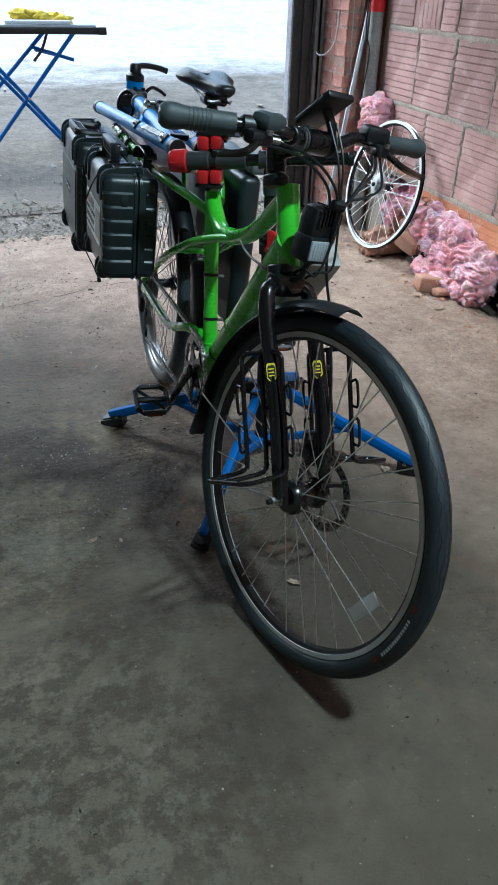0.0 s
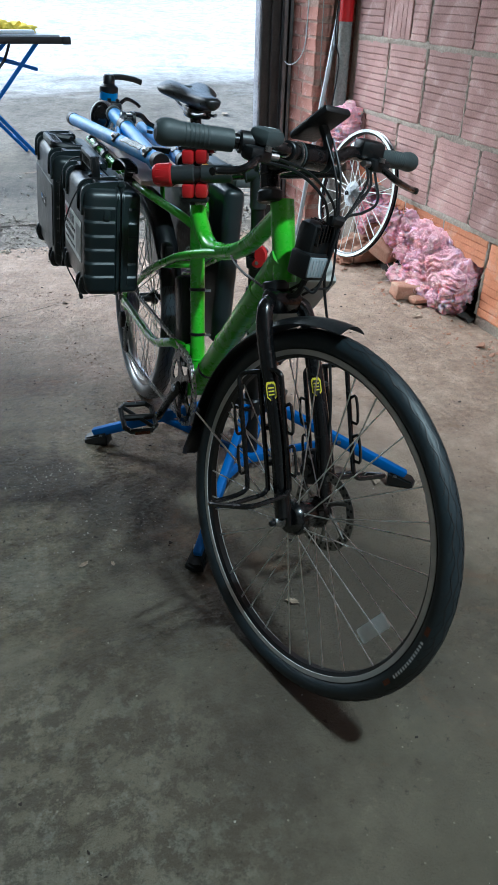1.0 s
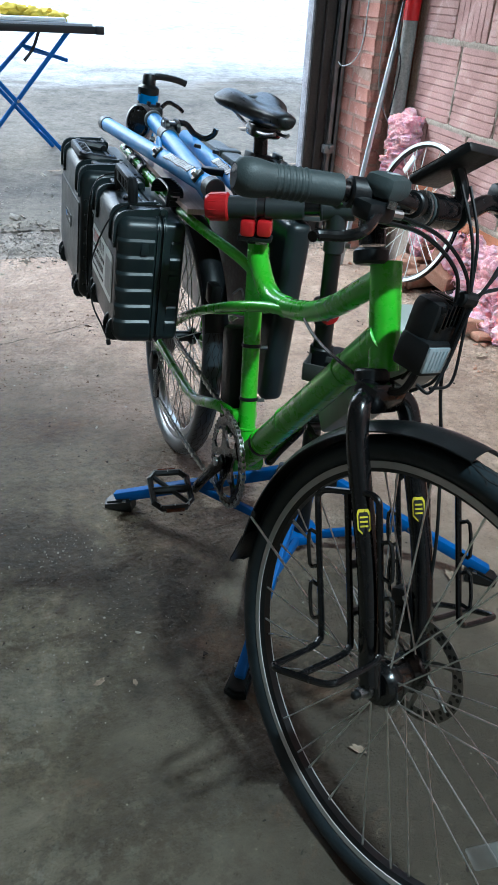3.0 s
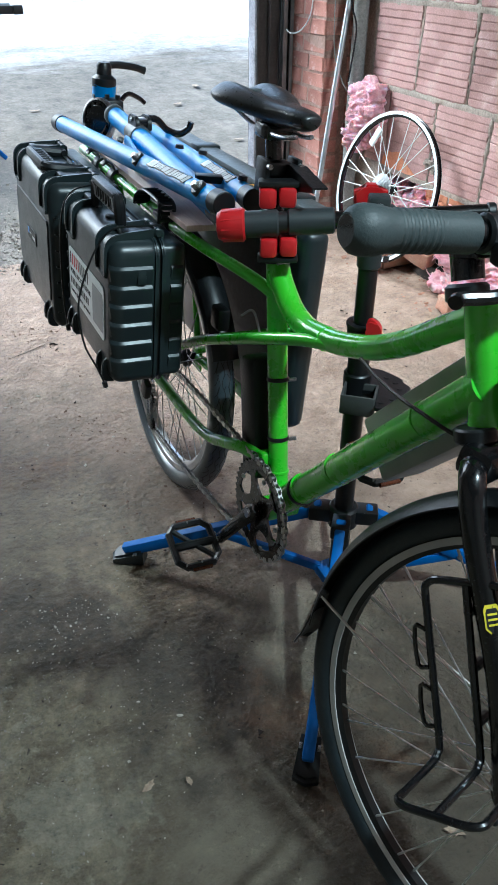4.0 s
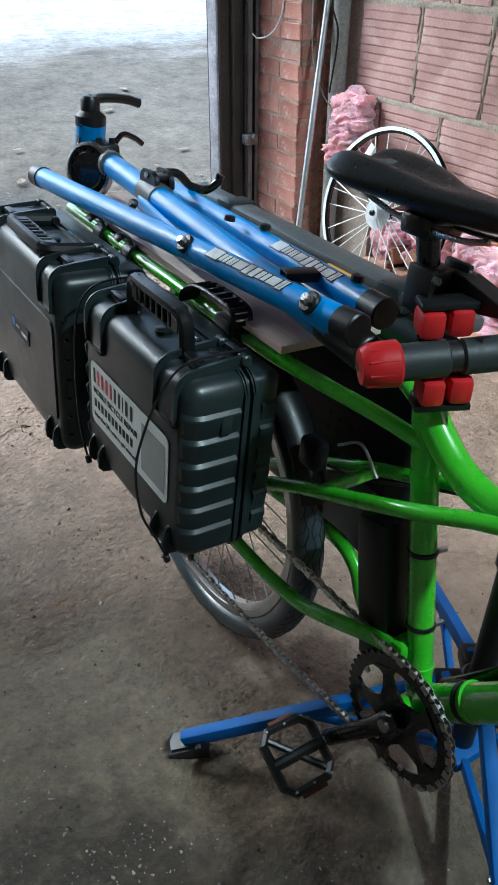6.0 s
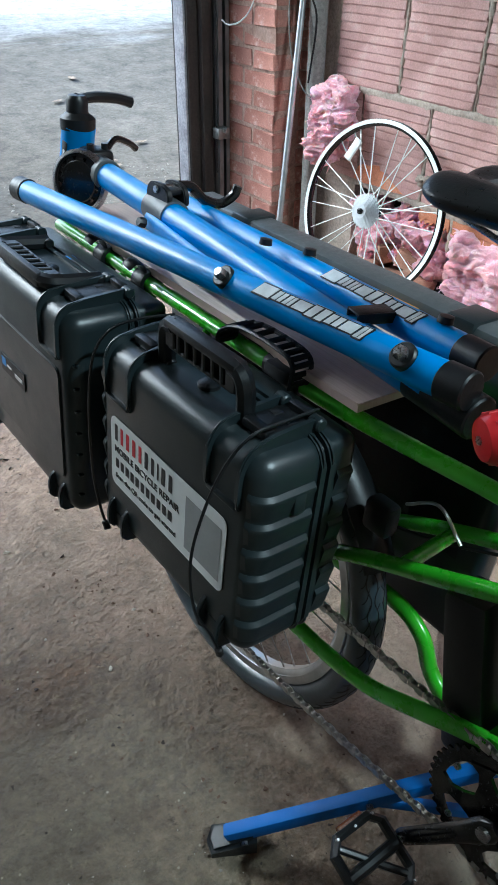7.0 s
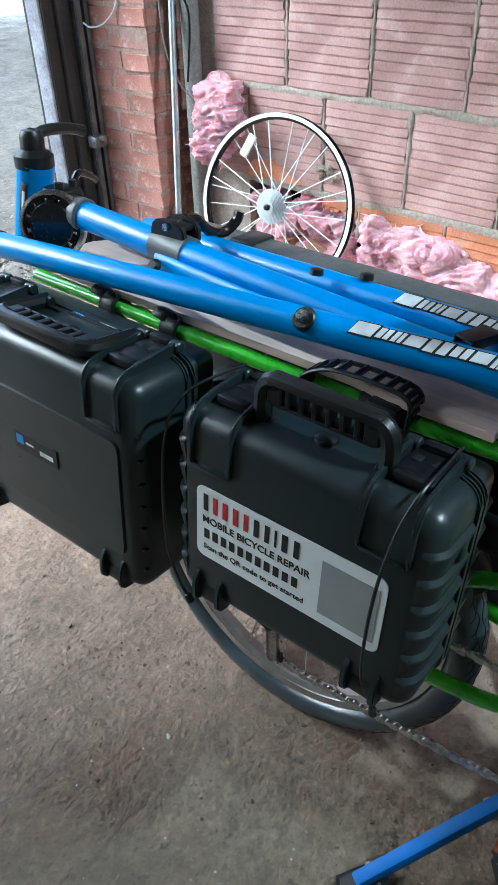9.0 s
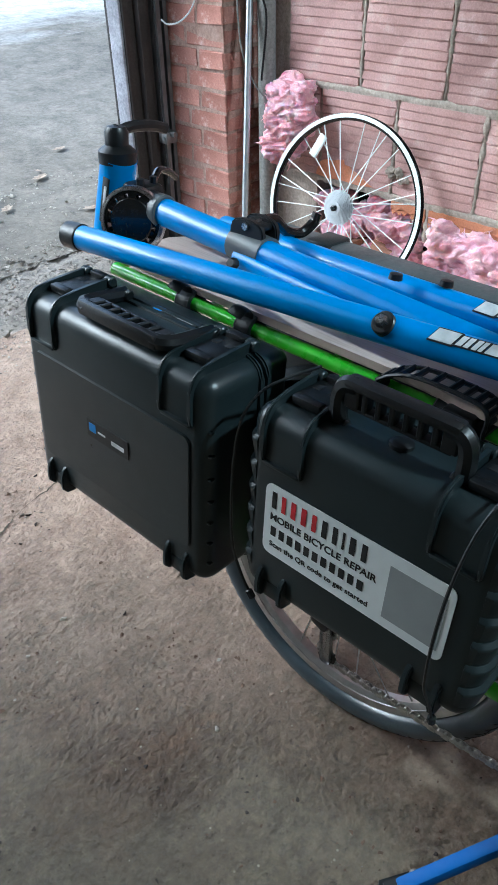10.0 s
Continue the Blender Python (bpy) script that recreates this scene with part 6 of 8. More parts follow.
# badge on the larger case's face
bm = box((0.0015, 0.100, 0.032), (-0.2845, 0.912, 0.600), 0.0)
plaque = part("face_badge", bm, M_INK, case_b, "glossy dark badge", 0)
part("face_badge_mark", box((0.0008, 0.016, 0.015), (-0.2857, 0.948, 0.603)), M_LOGOBLUE, plaque, "blue mark", 0)
part("face_badge_bar", box((0.0008, 0.030, 0.007), (-0.2857, 0.886, 0.597)), M_SILVERINK, plaque, "pale lettering bar", 0)
part("face_badge_bar", box((0.0008, 0.018, 0.003), (-0.2857, 0.925, 0.601)), M_SILVERINK, plaque, "", 0)

# elastic cord looped round the case
cord = thing("elastic_cord", "thin black cord looped over the tool case and hanging", "cord", (-0.26, 0.42, 0.45), BIKE)
part("cord_run", tube(bmesh.new(), spline([(-0.150, 0.322, 0.793), (-0.200, 0.320, 0.793), (-0.245, 0.320, 0.789), (-0.272, 0.326, 0.758), (-0.296, 0.328, 0.705), (-0.313, 0.325, 0.640), (-0.304, 0.325, 0.560), (-0.280, 0.322, 0.505), (-0.264, 0.320, 0.466)], 8), 0.0020, 6), M_BLACK, cord)
part("cord_tip", rod((-0.266, 0.320, 0.472), (-0.262, 0.320, 0.458), 0.0055, 8, 0.0015), M_BLACK, cord)
cord2 = thing("elastic_cord", "thin black cord between the two cases", "cord", (-0.25, 0.70, 0.5), BIKE)
part("cord_run", tube(bmesh.new(), spline([(-0.155, 0.618, 0.793), (-0.205, 0.628, 0.792), (-0.242, 0.645, 0.775), (-0.262, 0.658, 0.730), (-0.268, 0.662, 0.640), (-0.268, 0.656, 0.540), (-0.268, 0.635, 0.490), (-0.268, 0.618, 0.468)], 8), 0.0022, 6), M_BLACK, cord2)
part("cord_tip", rod((-0.268, 0.622, 0.472), (-0.268, 0.612, 0.461), 0.0055, 8, 0.0015), M_BLACK, cord2)

# straps and clamps that hold the cases to the rail
for y, yc in ((0.43, 0.47), (0.80, 0.82), (0.93, 0.95)):
    st = thing("rack_strap", "black perforated rubber strap round the green rack rail" if y < 0.5 else "fuzzy black hook-and-loop strap round the green rack rail", "strap", (-0.10, y, 0.77), BIKE, "straps on the rack rail")
    long = 0.13 if y < 0.5 else 0.05
    pts = [(-0.112, y + long - 0.008, 0.772), (-0.110, y + long - 0.012, 0.792), (-0.108, y + long * 0.62, 0.811 if long > 0.1 else 0.806), (-0.108, y + long * 0.1, 0.814 if long > 0.1 else 0.806), (-0.108, y - 0.026, 0.806 if long > 0.1 else 0.796), (-0.110, y - 0.030, 0.772)]
    line = spline(pts, 6)
    if y > 0.5:
        around = Matrix.Translation((-0.092, y, 0.7665)) @ Matrix.Rotation(radians(-90), 4, "X")
        band = part("band", lathe([(0.014, -0.014), (0.0215, -0.0145), (0.0235, -0.006), (0.0225, 0.004), (0.0238, 0.012), (0.0215, 0.0155), (0.014, 0.015)], 18, around), M_BLACK, st, "fuzzy black hook-and-loop band")
        part("band_tail", tube(bmesh.new(), spline([(-0.100, y, 0.787), (-0.106, y - 0.002, 0.800), (-0.120, y - 0.004, 0.806), (-0.132, y - 0.003, 0.798)], 5), 0.013, 8, flat=0.22, up=(0, 1, 0)), M_BLACK, band)
        continue
    band = part("band", tube(bmesh.new(), [p + Vector((-0.015, 0, 0)) for p in line], 0.0045, 6, flat=0.6), M_BLACK, st)
    part("band", tube(bmesh.new(), [p + Vector((0.015, 0, 0)) for p in line], 0.0045, 6, flat=0.6), M_BLACK, st)
    for p in line[1::2]:
        part("band_rung", rod(p + Vector((-0.015, 0, 0)), p + Vector((0.015, 0, 0)), 0.0042, 6), M_BLACK, band)
    part("buckle", box((0.030, 0.045, 0.020), (-0.104, y + 0.01, 0.776), 0.006), M_BLACK, st)
    part("rail_clamp", rod((-0.092, y - 0.022, 0.7665), (-0.092, y + 0.05, 0.7685), 0.0165, 14, 0.003), M_BLACK, st)

# thin black case on the far side of the rack
far = thing("flat_case", "thin black hard case with dark grey ribbed lid on the rack", "hard case", (0.15, 0.65, 0.35), BIKE, "cases on the bicycle rack")
body = part("case_body", box((0.062, 0.84, 0.455), (0.140, 0.63, 0.572), 0.02, seg=3), M_CASE, far)
part("lid_rim", box((0.060, 0.82, 0.026), (0.165, 0.62, 0.818), 0.009), M_GREYLID, far, "dark grey lid rim")
for i in range(18):
    part("lid_rib", box((0.016, 0.010, 0.012), (0.130, 0.27 + 0.04 * i, 0.812), 0.003), M_CASE, far)
for y in (0.36, 0.86):
    part("lid_latch", box((0.068, 0.05, 0.03), (0.165, y, 0.821), 0.006), M_CASE, far)
part("sticker", box((0.030, 0.075, 0.0015), (0.122, 0.47, 0.8192), 0.0), M_ORANGETAG, far, "orange sticker", 0)

# plywood deck
deck = thing("deck_board", "bare plywood board lying on the green rack rails", "board", (0, 0.7, 0.782), BIKE)
bm = plate([(-0.104, 0.305), (0.080, 0.305), (0.092, 0.45), (0.092, 1.05), (0.075, 1.11), (0.04, 1.13), (-0.04, 1.13), (-0.075, 1.11), (-0.092, 1.05), (-0.093, 0.50), (-0.104, 0.44)], 0.012, Matrix.Translation((0, 0, 0.7825)), 0.001)
part("board", bm, M_WOOD, deck)

# ---- folded blue repair stand lying on the deck ----
fs = thing("folded_repair_stand", "folded blue and black repair stand lying on the plywood deck", "repair stand", (0, 0.7, 0.795), BIKE)


def fold(name, pts, r, mat=M_BLUE, n=20, label="", flat=1.0):
    return part(name, tube(bmesh.new(), spline(pts, 8) if len(pts) > 2 else pts, r, n, flat=flat), mat, fs, label)


leg_a = fold("leg_tube", [(-0.140, 1.150, 0.826), (-0.086, 0.205, 0.866)], 0.0205, label="blue leg tube")
part("end_cap", rod((-0.1425, 1.178, 0.825), (-0.1395, 1.142, 0.8265), 0.0225, 20, 0.002), M_BLACK, leg_a, "black end cap")
part("end_cap", rod((-0.0865, 0.215, 0.8655), (-0.0845, 0.180, 0.867), 0.0222, 20, 0.002), M_BLACK, leg_a, "black end cap")
mast = fold("mast_tube", [(-0.006, 1.160, 0.862), (-0.020, 0.86, 0.852), (-0.062, 0.24, 0.836)], 0.0235, label="blue mast tube")
part("mast_foot", rod((-0.058, 0.27, 0.836), (-0.064, 0.175, 0.832), 0.0255, 20, 0.002), M_BLACK, mast, "black rubber foot")
leg_c = fold("leg_tube", [(0.075, 1.02, 0.832), (-0.006, 0.245, 0.862)], 0.0205, label="blue leg tube")
part("end_cap", rod((-0.0055, 0.255, 0.8615), (-0.009, 0.215, 0.863), 0.0222, 20, 0.002), M_BLACK, leg_c, "black end cap")
for p, d in (((-0.1205, 0.557, 0.8635), (-0.75, 0, 0.66)), ((-0.1040, 0.258, 0.8775), (-0.75, 0, 0.66))):
    m = at_axis(p, d)
    washer = part("washer", lathe([(0, 0.004), (0.0135, 0.004), (0.0155, 0.002), (0.0155, -0.006)], 20, m), M_BLACK, leg_a)
    part("bolt", lathe([(0, 0.014), (0.006, 0.014), (0.0085, 0.010), (0.0085, 0.004)], 6, m), M_STEEL, leg_a)
for p in ((0.030, 0.56, 0.872), (0.0, 0.29, 0.882), (-0.002, 0.62, 0.872)):
    part("rivet", lathe([(0, 0.010), (0.009, 0.008), (0.010, 0.0)], 12, at_axis(p, (0.1, 0, 1))), M_BLACK, leg_c)
collar = fold("collar", [(-0.014, 0.905, 0.8535), (-0.020, 0.835, 0.8515)], 0.0275, M_GREYLID, 20, "grey sliding collar")
for dx in (-0.022, 0.010):
    part("collar_bracket", plate(soften([(0.838, 0.862), (0.838, 0.888), (0.852, 0.900), (0.892, 0.900), (0.906, 0.888), (0.906, 0.862)], 1), 0.010, Matrix(((0, 0, 1, dx - 0.010), (1, 0, 0, 0), (0, 1, 0, 0), (0, 0, 0, 1))), 0.002), M_BLACK, collar)
part("collar_bridge", box((0.030, 0.050, 0.010), (-0.010, 0.872, 0.888), 0.004), M_BLACK, collar)
part("collar_bolt", rod((-0.036, 0.872, 0.890), (0.018, 0.872, 0.890), 0.006, 8), M_STEEL, collar)
fold("link_arm", [(-0.040, 0.885, 0.836), (-0.055, 0.81, 0.838), (-0.076, 0.72, 0.843), (-0.096, 0.63, 0.847)], 0.015, flat=0.5, label="flat blue link arm")
part("link_bolt", lathe([(0, 0.012), (0.007, 0.012), (0.009, 0.008), (0.009, 0)], 8, at_axis((-0.058, 0.868, 0.838), (-1, 0, 0.4))), M_BLACK, fs)
fold("cradle_hook", [(0.010, 0.872, 0.892), (0.035, 0.872, 0.888), (0.060, 0.868, 0.866), (0.090, 0.862, 0.858), (0.112, 0.855, 0.872), (0.118, 0.852, 0.888)], 0.0085, M_GLOSSBLACK, 10, "black curved cradle hook")
channel = part("cross_bracket", box((0.052, 0.024, 0.003), (-0.034, 0.372, 0.872), 0.001, Matrix.Rotation(radians(-16), 4, "Z")), M_BLACK, fs, "short black channel between the tubes")
for dy in (-0.012, 0.012):
    part("channel_side", box((0.052, 0.003, 0.014), (-0.034 + 0.27 * dy, 0.372 + dy, 0.866), 0.001, Matrix.Rotation(radians(-16), 4, "Z")), M_BLACK, channel)
# clamp head
head = fold("clamp_head", [(-0.004, 1.250, 0.762), (-0.004, 1.208, 0.925)], 0.0325, label="blue clamp cylinder")
part("head_cap", lathe([(0.034, 0), (0.034, 0.020), (0.027, 0.026), (0.021, 0.030), (0.021, 0.052), (0.016, 0.060), (0, 0.062)], 20, Matrix.Translation((-0.004, 1.212, 0.917))), M_BLACK, head, "black cap")
part("clamp_handle", tube(bmesh.new(), spline([(-0.004, 1.212, 0.968), (0.035, 1.216, 0.972), (0.085, 1.222, 0.968), (0.118, 1.224, 0.960)], 5), [0.013, 0.010, 0.009] + [0.010] * 12 + [0.011], 10), M_BLACK, head, "black lever handle")
part("window_slot", box((0.004, 0.016, 0.085), (-0.0355, 1.216, 0.855), 0.0015, Matrix.Rotation(radians(14), 4, "X")), M_INK, head)
part("slot_mark", box((0.004, 0.007, 0.055), (-0.0368, 1.214, 0.855), 0.0012, Matrix.Rotation(radians(14), 4, "X")), M_SILVERINK, head)
disc_m = Matrix.Translation((-0.044, 1.126, 0.842)) @ axis_to((-0.85, -0.5, 0.15))
wheel_d = part("angle_disc", lathe([(0, 0.011), (0.036, 0.011), (0.038, 0.009), (0.038, -0.008), (0, -0.008)], 32, disc_m), M_GLOSSBLACK, fs, "black perforated angle disc")
part("disc_rim", lathe([(0.045, 0.009), (0.050, 0.008), (0.050, -0.008), (0.045, -0.008)], 32, disc_m, True), M_GLOSSBLACK, wheel_d)
for i in range(12):
    bm = box((0.018, 0.0150, 0.016), (0.038, 0, 0), 0.001)
    bm.transform(disc_m @ Matrix.Rotation(2 * math.pi * i / 12, 4, "Z"))
    part("disc_web", bm, M_GLOSSBLACK, wheel_d)
part("disc_ring", lathe([(0.051, 0.010), (0.057, 0.008), (0.058, -0.006), (0.051, -0.008)], 32, disc_m, True), M_STEEL, wheel_d, "steel rim of the disc")
part("head_clamp", box((0.056, 0.060, 0.055), (0.0, 1.150, 0.868), 0.012), M_BLACK, fs, "black clamp joint")
part("clamp_sleeve", rod((-0.004, 1.165, 0.8625), (-0.010, 1.085, 0.8605), 0.0275, 20, 0.003), M_BLACK, fs, "black clamp sleeve")
part("sleeve_band", rod((-0.0096, 1.098, 0.8607), (-0.0106, 1.080, 0.8603), 0.0283, 20, 0.002), M_GREYLID, fs, "grey band")
for x in (-0.018, 0.012):
    part("head_bolt", rod((x, 1.135, 0.892), (x, 1.135, 0.906), 0.007, 8), M_BLACK, fs)
fold("quick_lever", [(0.02, 1.15, 0.885), (0.05, 1.165, 0.905), (0.085, 1.175, 0.895), (0.105, 1.18, 0.882)], 0.0065, M_GLOSSBLACK, 8, "black quick lever")
# lettering blocks along the legs, as plain bars
for a, b, tubeob in ((Vector((-0.1026, 0.496, 0.8537)), Vector((-0.0914, 0.30, 0.862)), leg_a), (Vector((0.0206, 0.50, 0.8521)), Vector((0.0008, 0.31, 0.8595)), leg_c)):
    d = (b - a)
    side = Vector((-0.55, 0, 0.84)).normalized()
    ex = d.normalized()
    ez = (side - ex * side.dot(ex)).normalized()
    ey = ez.cross(ex)
    m = Matrix((ex, ey, ez)).transposed().to_4x4()
    x = 0.0
    for i, wide in enumerate((0.030, 0.017, 0.014, 0.022, 0.028, 0.021, 0.021, 0.012)):
        tall = 0.0105 if i in (0, 4, 7) else 0.0085
        m.translation = a + ex * (x + d.length * 0.02) + ez * 0.0192
        lean = 0.0035 * tall / 0.0105
        part("logo_back", plate([(-lean - 0.0014, -tall), (wide - lean + 0.0004, -tall), (wide + lean + 0.0004, tall), (lean - 0.0014, tall)], 0.0014, m), M_INK, tubeob, "", 0)
        bars = bmesh.new()
        for xa, xb in ((0.0, 0.42 * wide), (0.56 * wide, wide - 0.0015)) if i % 3 else ((0.0, wide - 0.0015),):
            q = 0.84
            merge(bars, plate([(xa - lean * q, -tall * q), (xb - lean * q, -tall * q), (xb + lean * q, tall * q), (xa + lean * q, tall * q)], 0.0008, m @ Matrix.Translation((0, 0, 0.0012))))
        part("logo_bar", bars, M_SILVERINK, tubeob, "", 0)
        x += wide + 0.0022

# ---- the repair stand that holds the bicycle ----
PX, PY = 0.860, 1.720
rs = thing("repair_stand", "blue tripod repair stand with black post and red clamp", "repair stand", (PX, PY, 0))


def stand(name, pts, r, mat, n=16, label="", flat=1.0, parent=None):
    return part(name, tube(bmesh.new(), spline(pts, 8) if len(pts) > 2 else pts, r, n, flat=flat), mat, parent or rs, label)


def soften_loop(pts):
    """Corner-cutting of a closed outline."""
    for _ in range(2):
        pts = [((3 * a + c) / 4 if i == 0 else (a + 3 * c) / 4, (3 * b + d) / 4 if i == 0 else (b + 3 * d) / 4) for (a, b), (c, d) in zip(pts, pts[1:] + pts[:1]) for i in (0, 1)]
    return pts


post = stand("post", [(PX, PY, 0.02), (PX, PY, 0.645)], 0.0205, M_BLACK, 20, "black steel post")
stand("inner_post", [(PX, PY, 0.63), (PX, PY, 0.80)], 0.0175, M_BLACK, 20)
collar = part("post_collar", rod((PX, PY, 0.636), (PX, PY, 0.672), 0.0275, 20, 0.003), M_BLACK, rs)
part("collar_lip", lathe([(0.019, -0.004), (0.0295, -0.004), (0.0305, 0.0), (0.0295, 0.004), (0.019, 0.004)], 22, Matrix.Translation((PX, PY, 0.674))), M_BLACK, collar)
part("collar_lug", box((0.030, 0.022, 0.030), (PX - 0.020, PY - 0.026, 0.652), 0.005, Matrix.Rotation(radians(-40), 4, "Z")), M_BLACK, collar)
# kidney-shaped red lever lying against the collar
LEVER = Matrix.Translation((PX - 0.016, PY - 0.028, 0.674)) @ Matrix.Scale(1.15, 4) @ Matrix.Rotation(radians(-40), 4, "Z") @ Matrix.Rotation(radians(90), 4, "X")
kidney = [(0.006, 0.026), (0.018, 0.025), (0.028, 0.014), (0.031, -0.002), (0.027, -0.016), (0.015, -0.025), (0.002, -0.026), (-0.004, -0.018), (0.004, -0.010), (0.009, 0.002), (0.004, 0.014)]
lever = part("collar_lever", plate(soften_loop(kidney), 0.014, LEVER, 0.003), M_RED, rs, "red kidney-shaped quick-release lever")
part("lever_bolt", rod(LEVER @ Vector((0.010, -0.014, 0.010)), LEVER @ Vector((0.010, -0.014, 0.016)), 0.005, 8), M_STEEL, lever)
A0, A1 = Vector((PX, PY, 0.868)), Vector((0.622, 1.838, 0.851))
arm_turn = math.atan2(A1.y - A0.y, A1.x - A0.x)
joint = part("top_joint", rod((PX, PY, 0.782), (PX, PY, 0.868), 0.0212, 20, 0.003), M_CLAMP, rs, "dark grey T-shaped joint on the post")
part("joint_screw", rod((PX + 0.018, PY - 0.016, 0.800), (PX + 0.026, PY - 0.022, 0.800), 0.0055, 8), M_STEEL, joint)
knob_dir = (A1 - A0).normalized()
out_dir = Vector((-knob_dir.y, knob_dir.x, 0)).normalized()
if out_dir.y > 0:
    out_dir = -out_dir
bm = box((0.036, 0.034, 0.034), A0 - knob_dir * 0.006 + Vector((0, 0, 0.023)) + out_dir * 0.004, 0.005, Matrix.Rotation(arm_turn, 4, "Z"))
part("joint_block", bm, M_CLAMP, joint)
c = A0 - knob_dir * 0.006 + Vector((0, 0, 0.024)) + out_dir * 0.020
part("joint_bolt", rod(c, c + out_dir * 0.007, 0.0075, 10), M_STEEL, joint)
knob_at = Matrix.Translation(A0 - out_dir * 0.026 + knob_dir * 0.004 + Vector((0, 0, 0.032))) @ Matrix.Scale(0.80, 4) @ Matrix.Rotation(arm_turn, 4, "Z") @ Matrix.Rotation(radians(90), 4, "X")
bm = plate([(-0.034, -0.02), (0.034, -0.02), (0.036, 0.006), (0.016, 0.010), (0.010, 0.020), (-0.010, 0.020), (-0.016, 0.010), (-0.036, 0.006)], 0.026, knob_at, 0.004)
part("top_knob", bm, M_RED, rs, "red knob")
arm = part("clamp_arm", rod(A0.lerp(A1, 0.0), A0.lerp(A1, 0.60), 0.0150, 18), M_GLOSSBLACK, rs, "black clamp arm")
part("arm_socket", rod(A0.lerp(A1, -0.135), A0.lerp(A1, 0.125), 0.0218, 20, 0.003), M_CLAMP, arm)
part("socket_rim", rod(A0.lerp(A1, 0.105), A0.lerp(A1, 0.128), 0.0235, 20, 0.002), M_CLAMP, arm)
part("rear_rod", rod(A0.lerp(A1, -0.10), A0.lerp(A1, -0.72), 0.0150, 16, 0.002), M_GLOSSBLACK, arm)
part("rod_cap", rod(A0.lerp(A1, -0.70), A0.lerp(A1, -0.76), 0.0172, 16, 0.003), M_BLACK, arm)
part("clamp_body", rod(A0.lerp(A1, 0.245), A0.lerp(A1, 0.545), 0.0220, 22, 0.003), M_CLAMP, arm)
part("clamp_body", rod(A0.lerp(A1, 0.600), A0.lerp(A1, 0.84), 0.0225, 22, 0.003), M_CLAMP, arm)
part("clamp_gap", rod(A0.lerp(A1, 0.53), A0.lerp(A1, 0.61), 0.0185, 18), M_INK, arm)
part("end_knob", tube(bmesh.new(), [A0.lerp(A1, q) for q in (0.815, 0.83, 0.90, 0.965, 0.993, 1.0)], [0.0245, 0.0285, 0.0280, 0.0260, 0.0215, 0.012], 22), M_RED, arm, "red ribbed end knob")
for i in range(10):
    a = 2 * math.pi * i / 10
    m = at_axis(A0.lerp(A1, 0.905), knob_dir)
    part("knob_rib", rod(m @ Vector((0.0268 * math.cos(a), 0.0268 * math.sin(a), -0.018)), m @ Vector((0.0258 * math.cos(a), 0.0258 * math.sin(a), 0.016)), 0.0018, 6), M_RED, arm)
part("knob_screw", rod(A0.lerp(A1, 0.995), A0.lerp(A1, 1.008), 0.005, 6), M_STEEL, arm)
JC = A0.lerp(A1, 0.585)
for s in (-1, 1):
    for t in (-1, 1):
        c = JC + knob_dir * (0.017 * t) + Vector((0.0, 0.012, 0)) + Vector((0.0045, 0.0, 0.038)) * s + Vector((0, 0.0125 * s, 0))
        part("jaw", box((0.030, 0.040, 0.034), c, 0.007, Matrix.Rotation(arm_turn, 4, "Z")), M_RED, arm, "red rubber clamp jaw")
    c = JC + Vector((0.006 * s, 0.012 + 0.0125 * s, 0.060 * s))
    part("jaw_plate", box((0.070, 0.030, 0.010), c, 0.003, Matrix.Rotation(arm_turn, 4, "Z")), M_BLACK, arm)
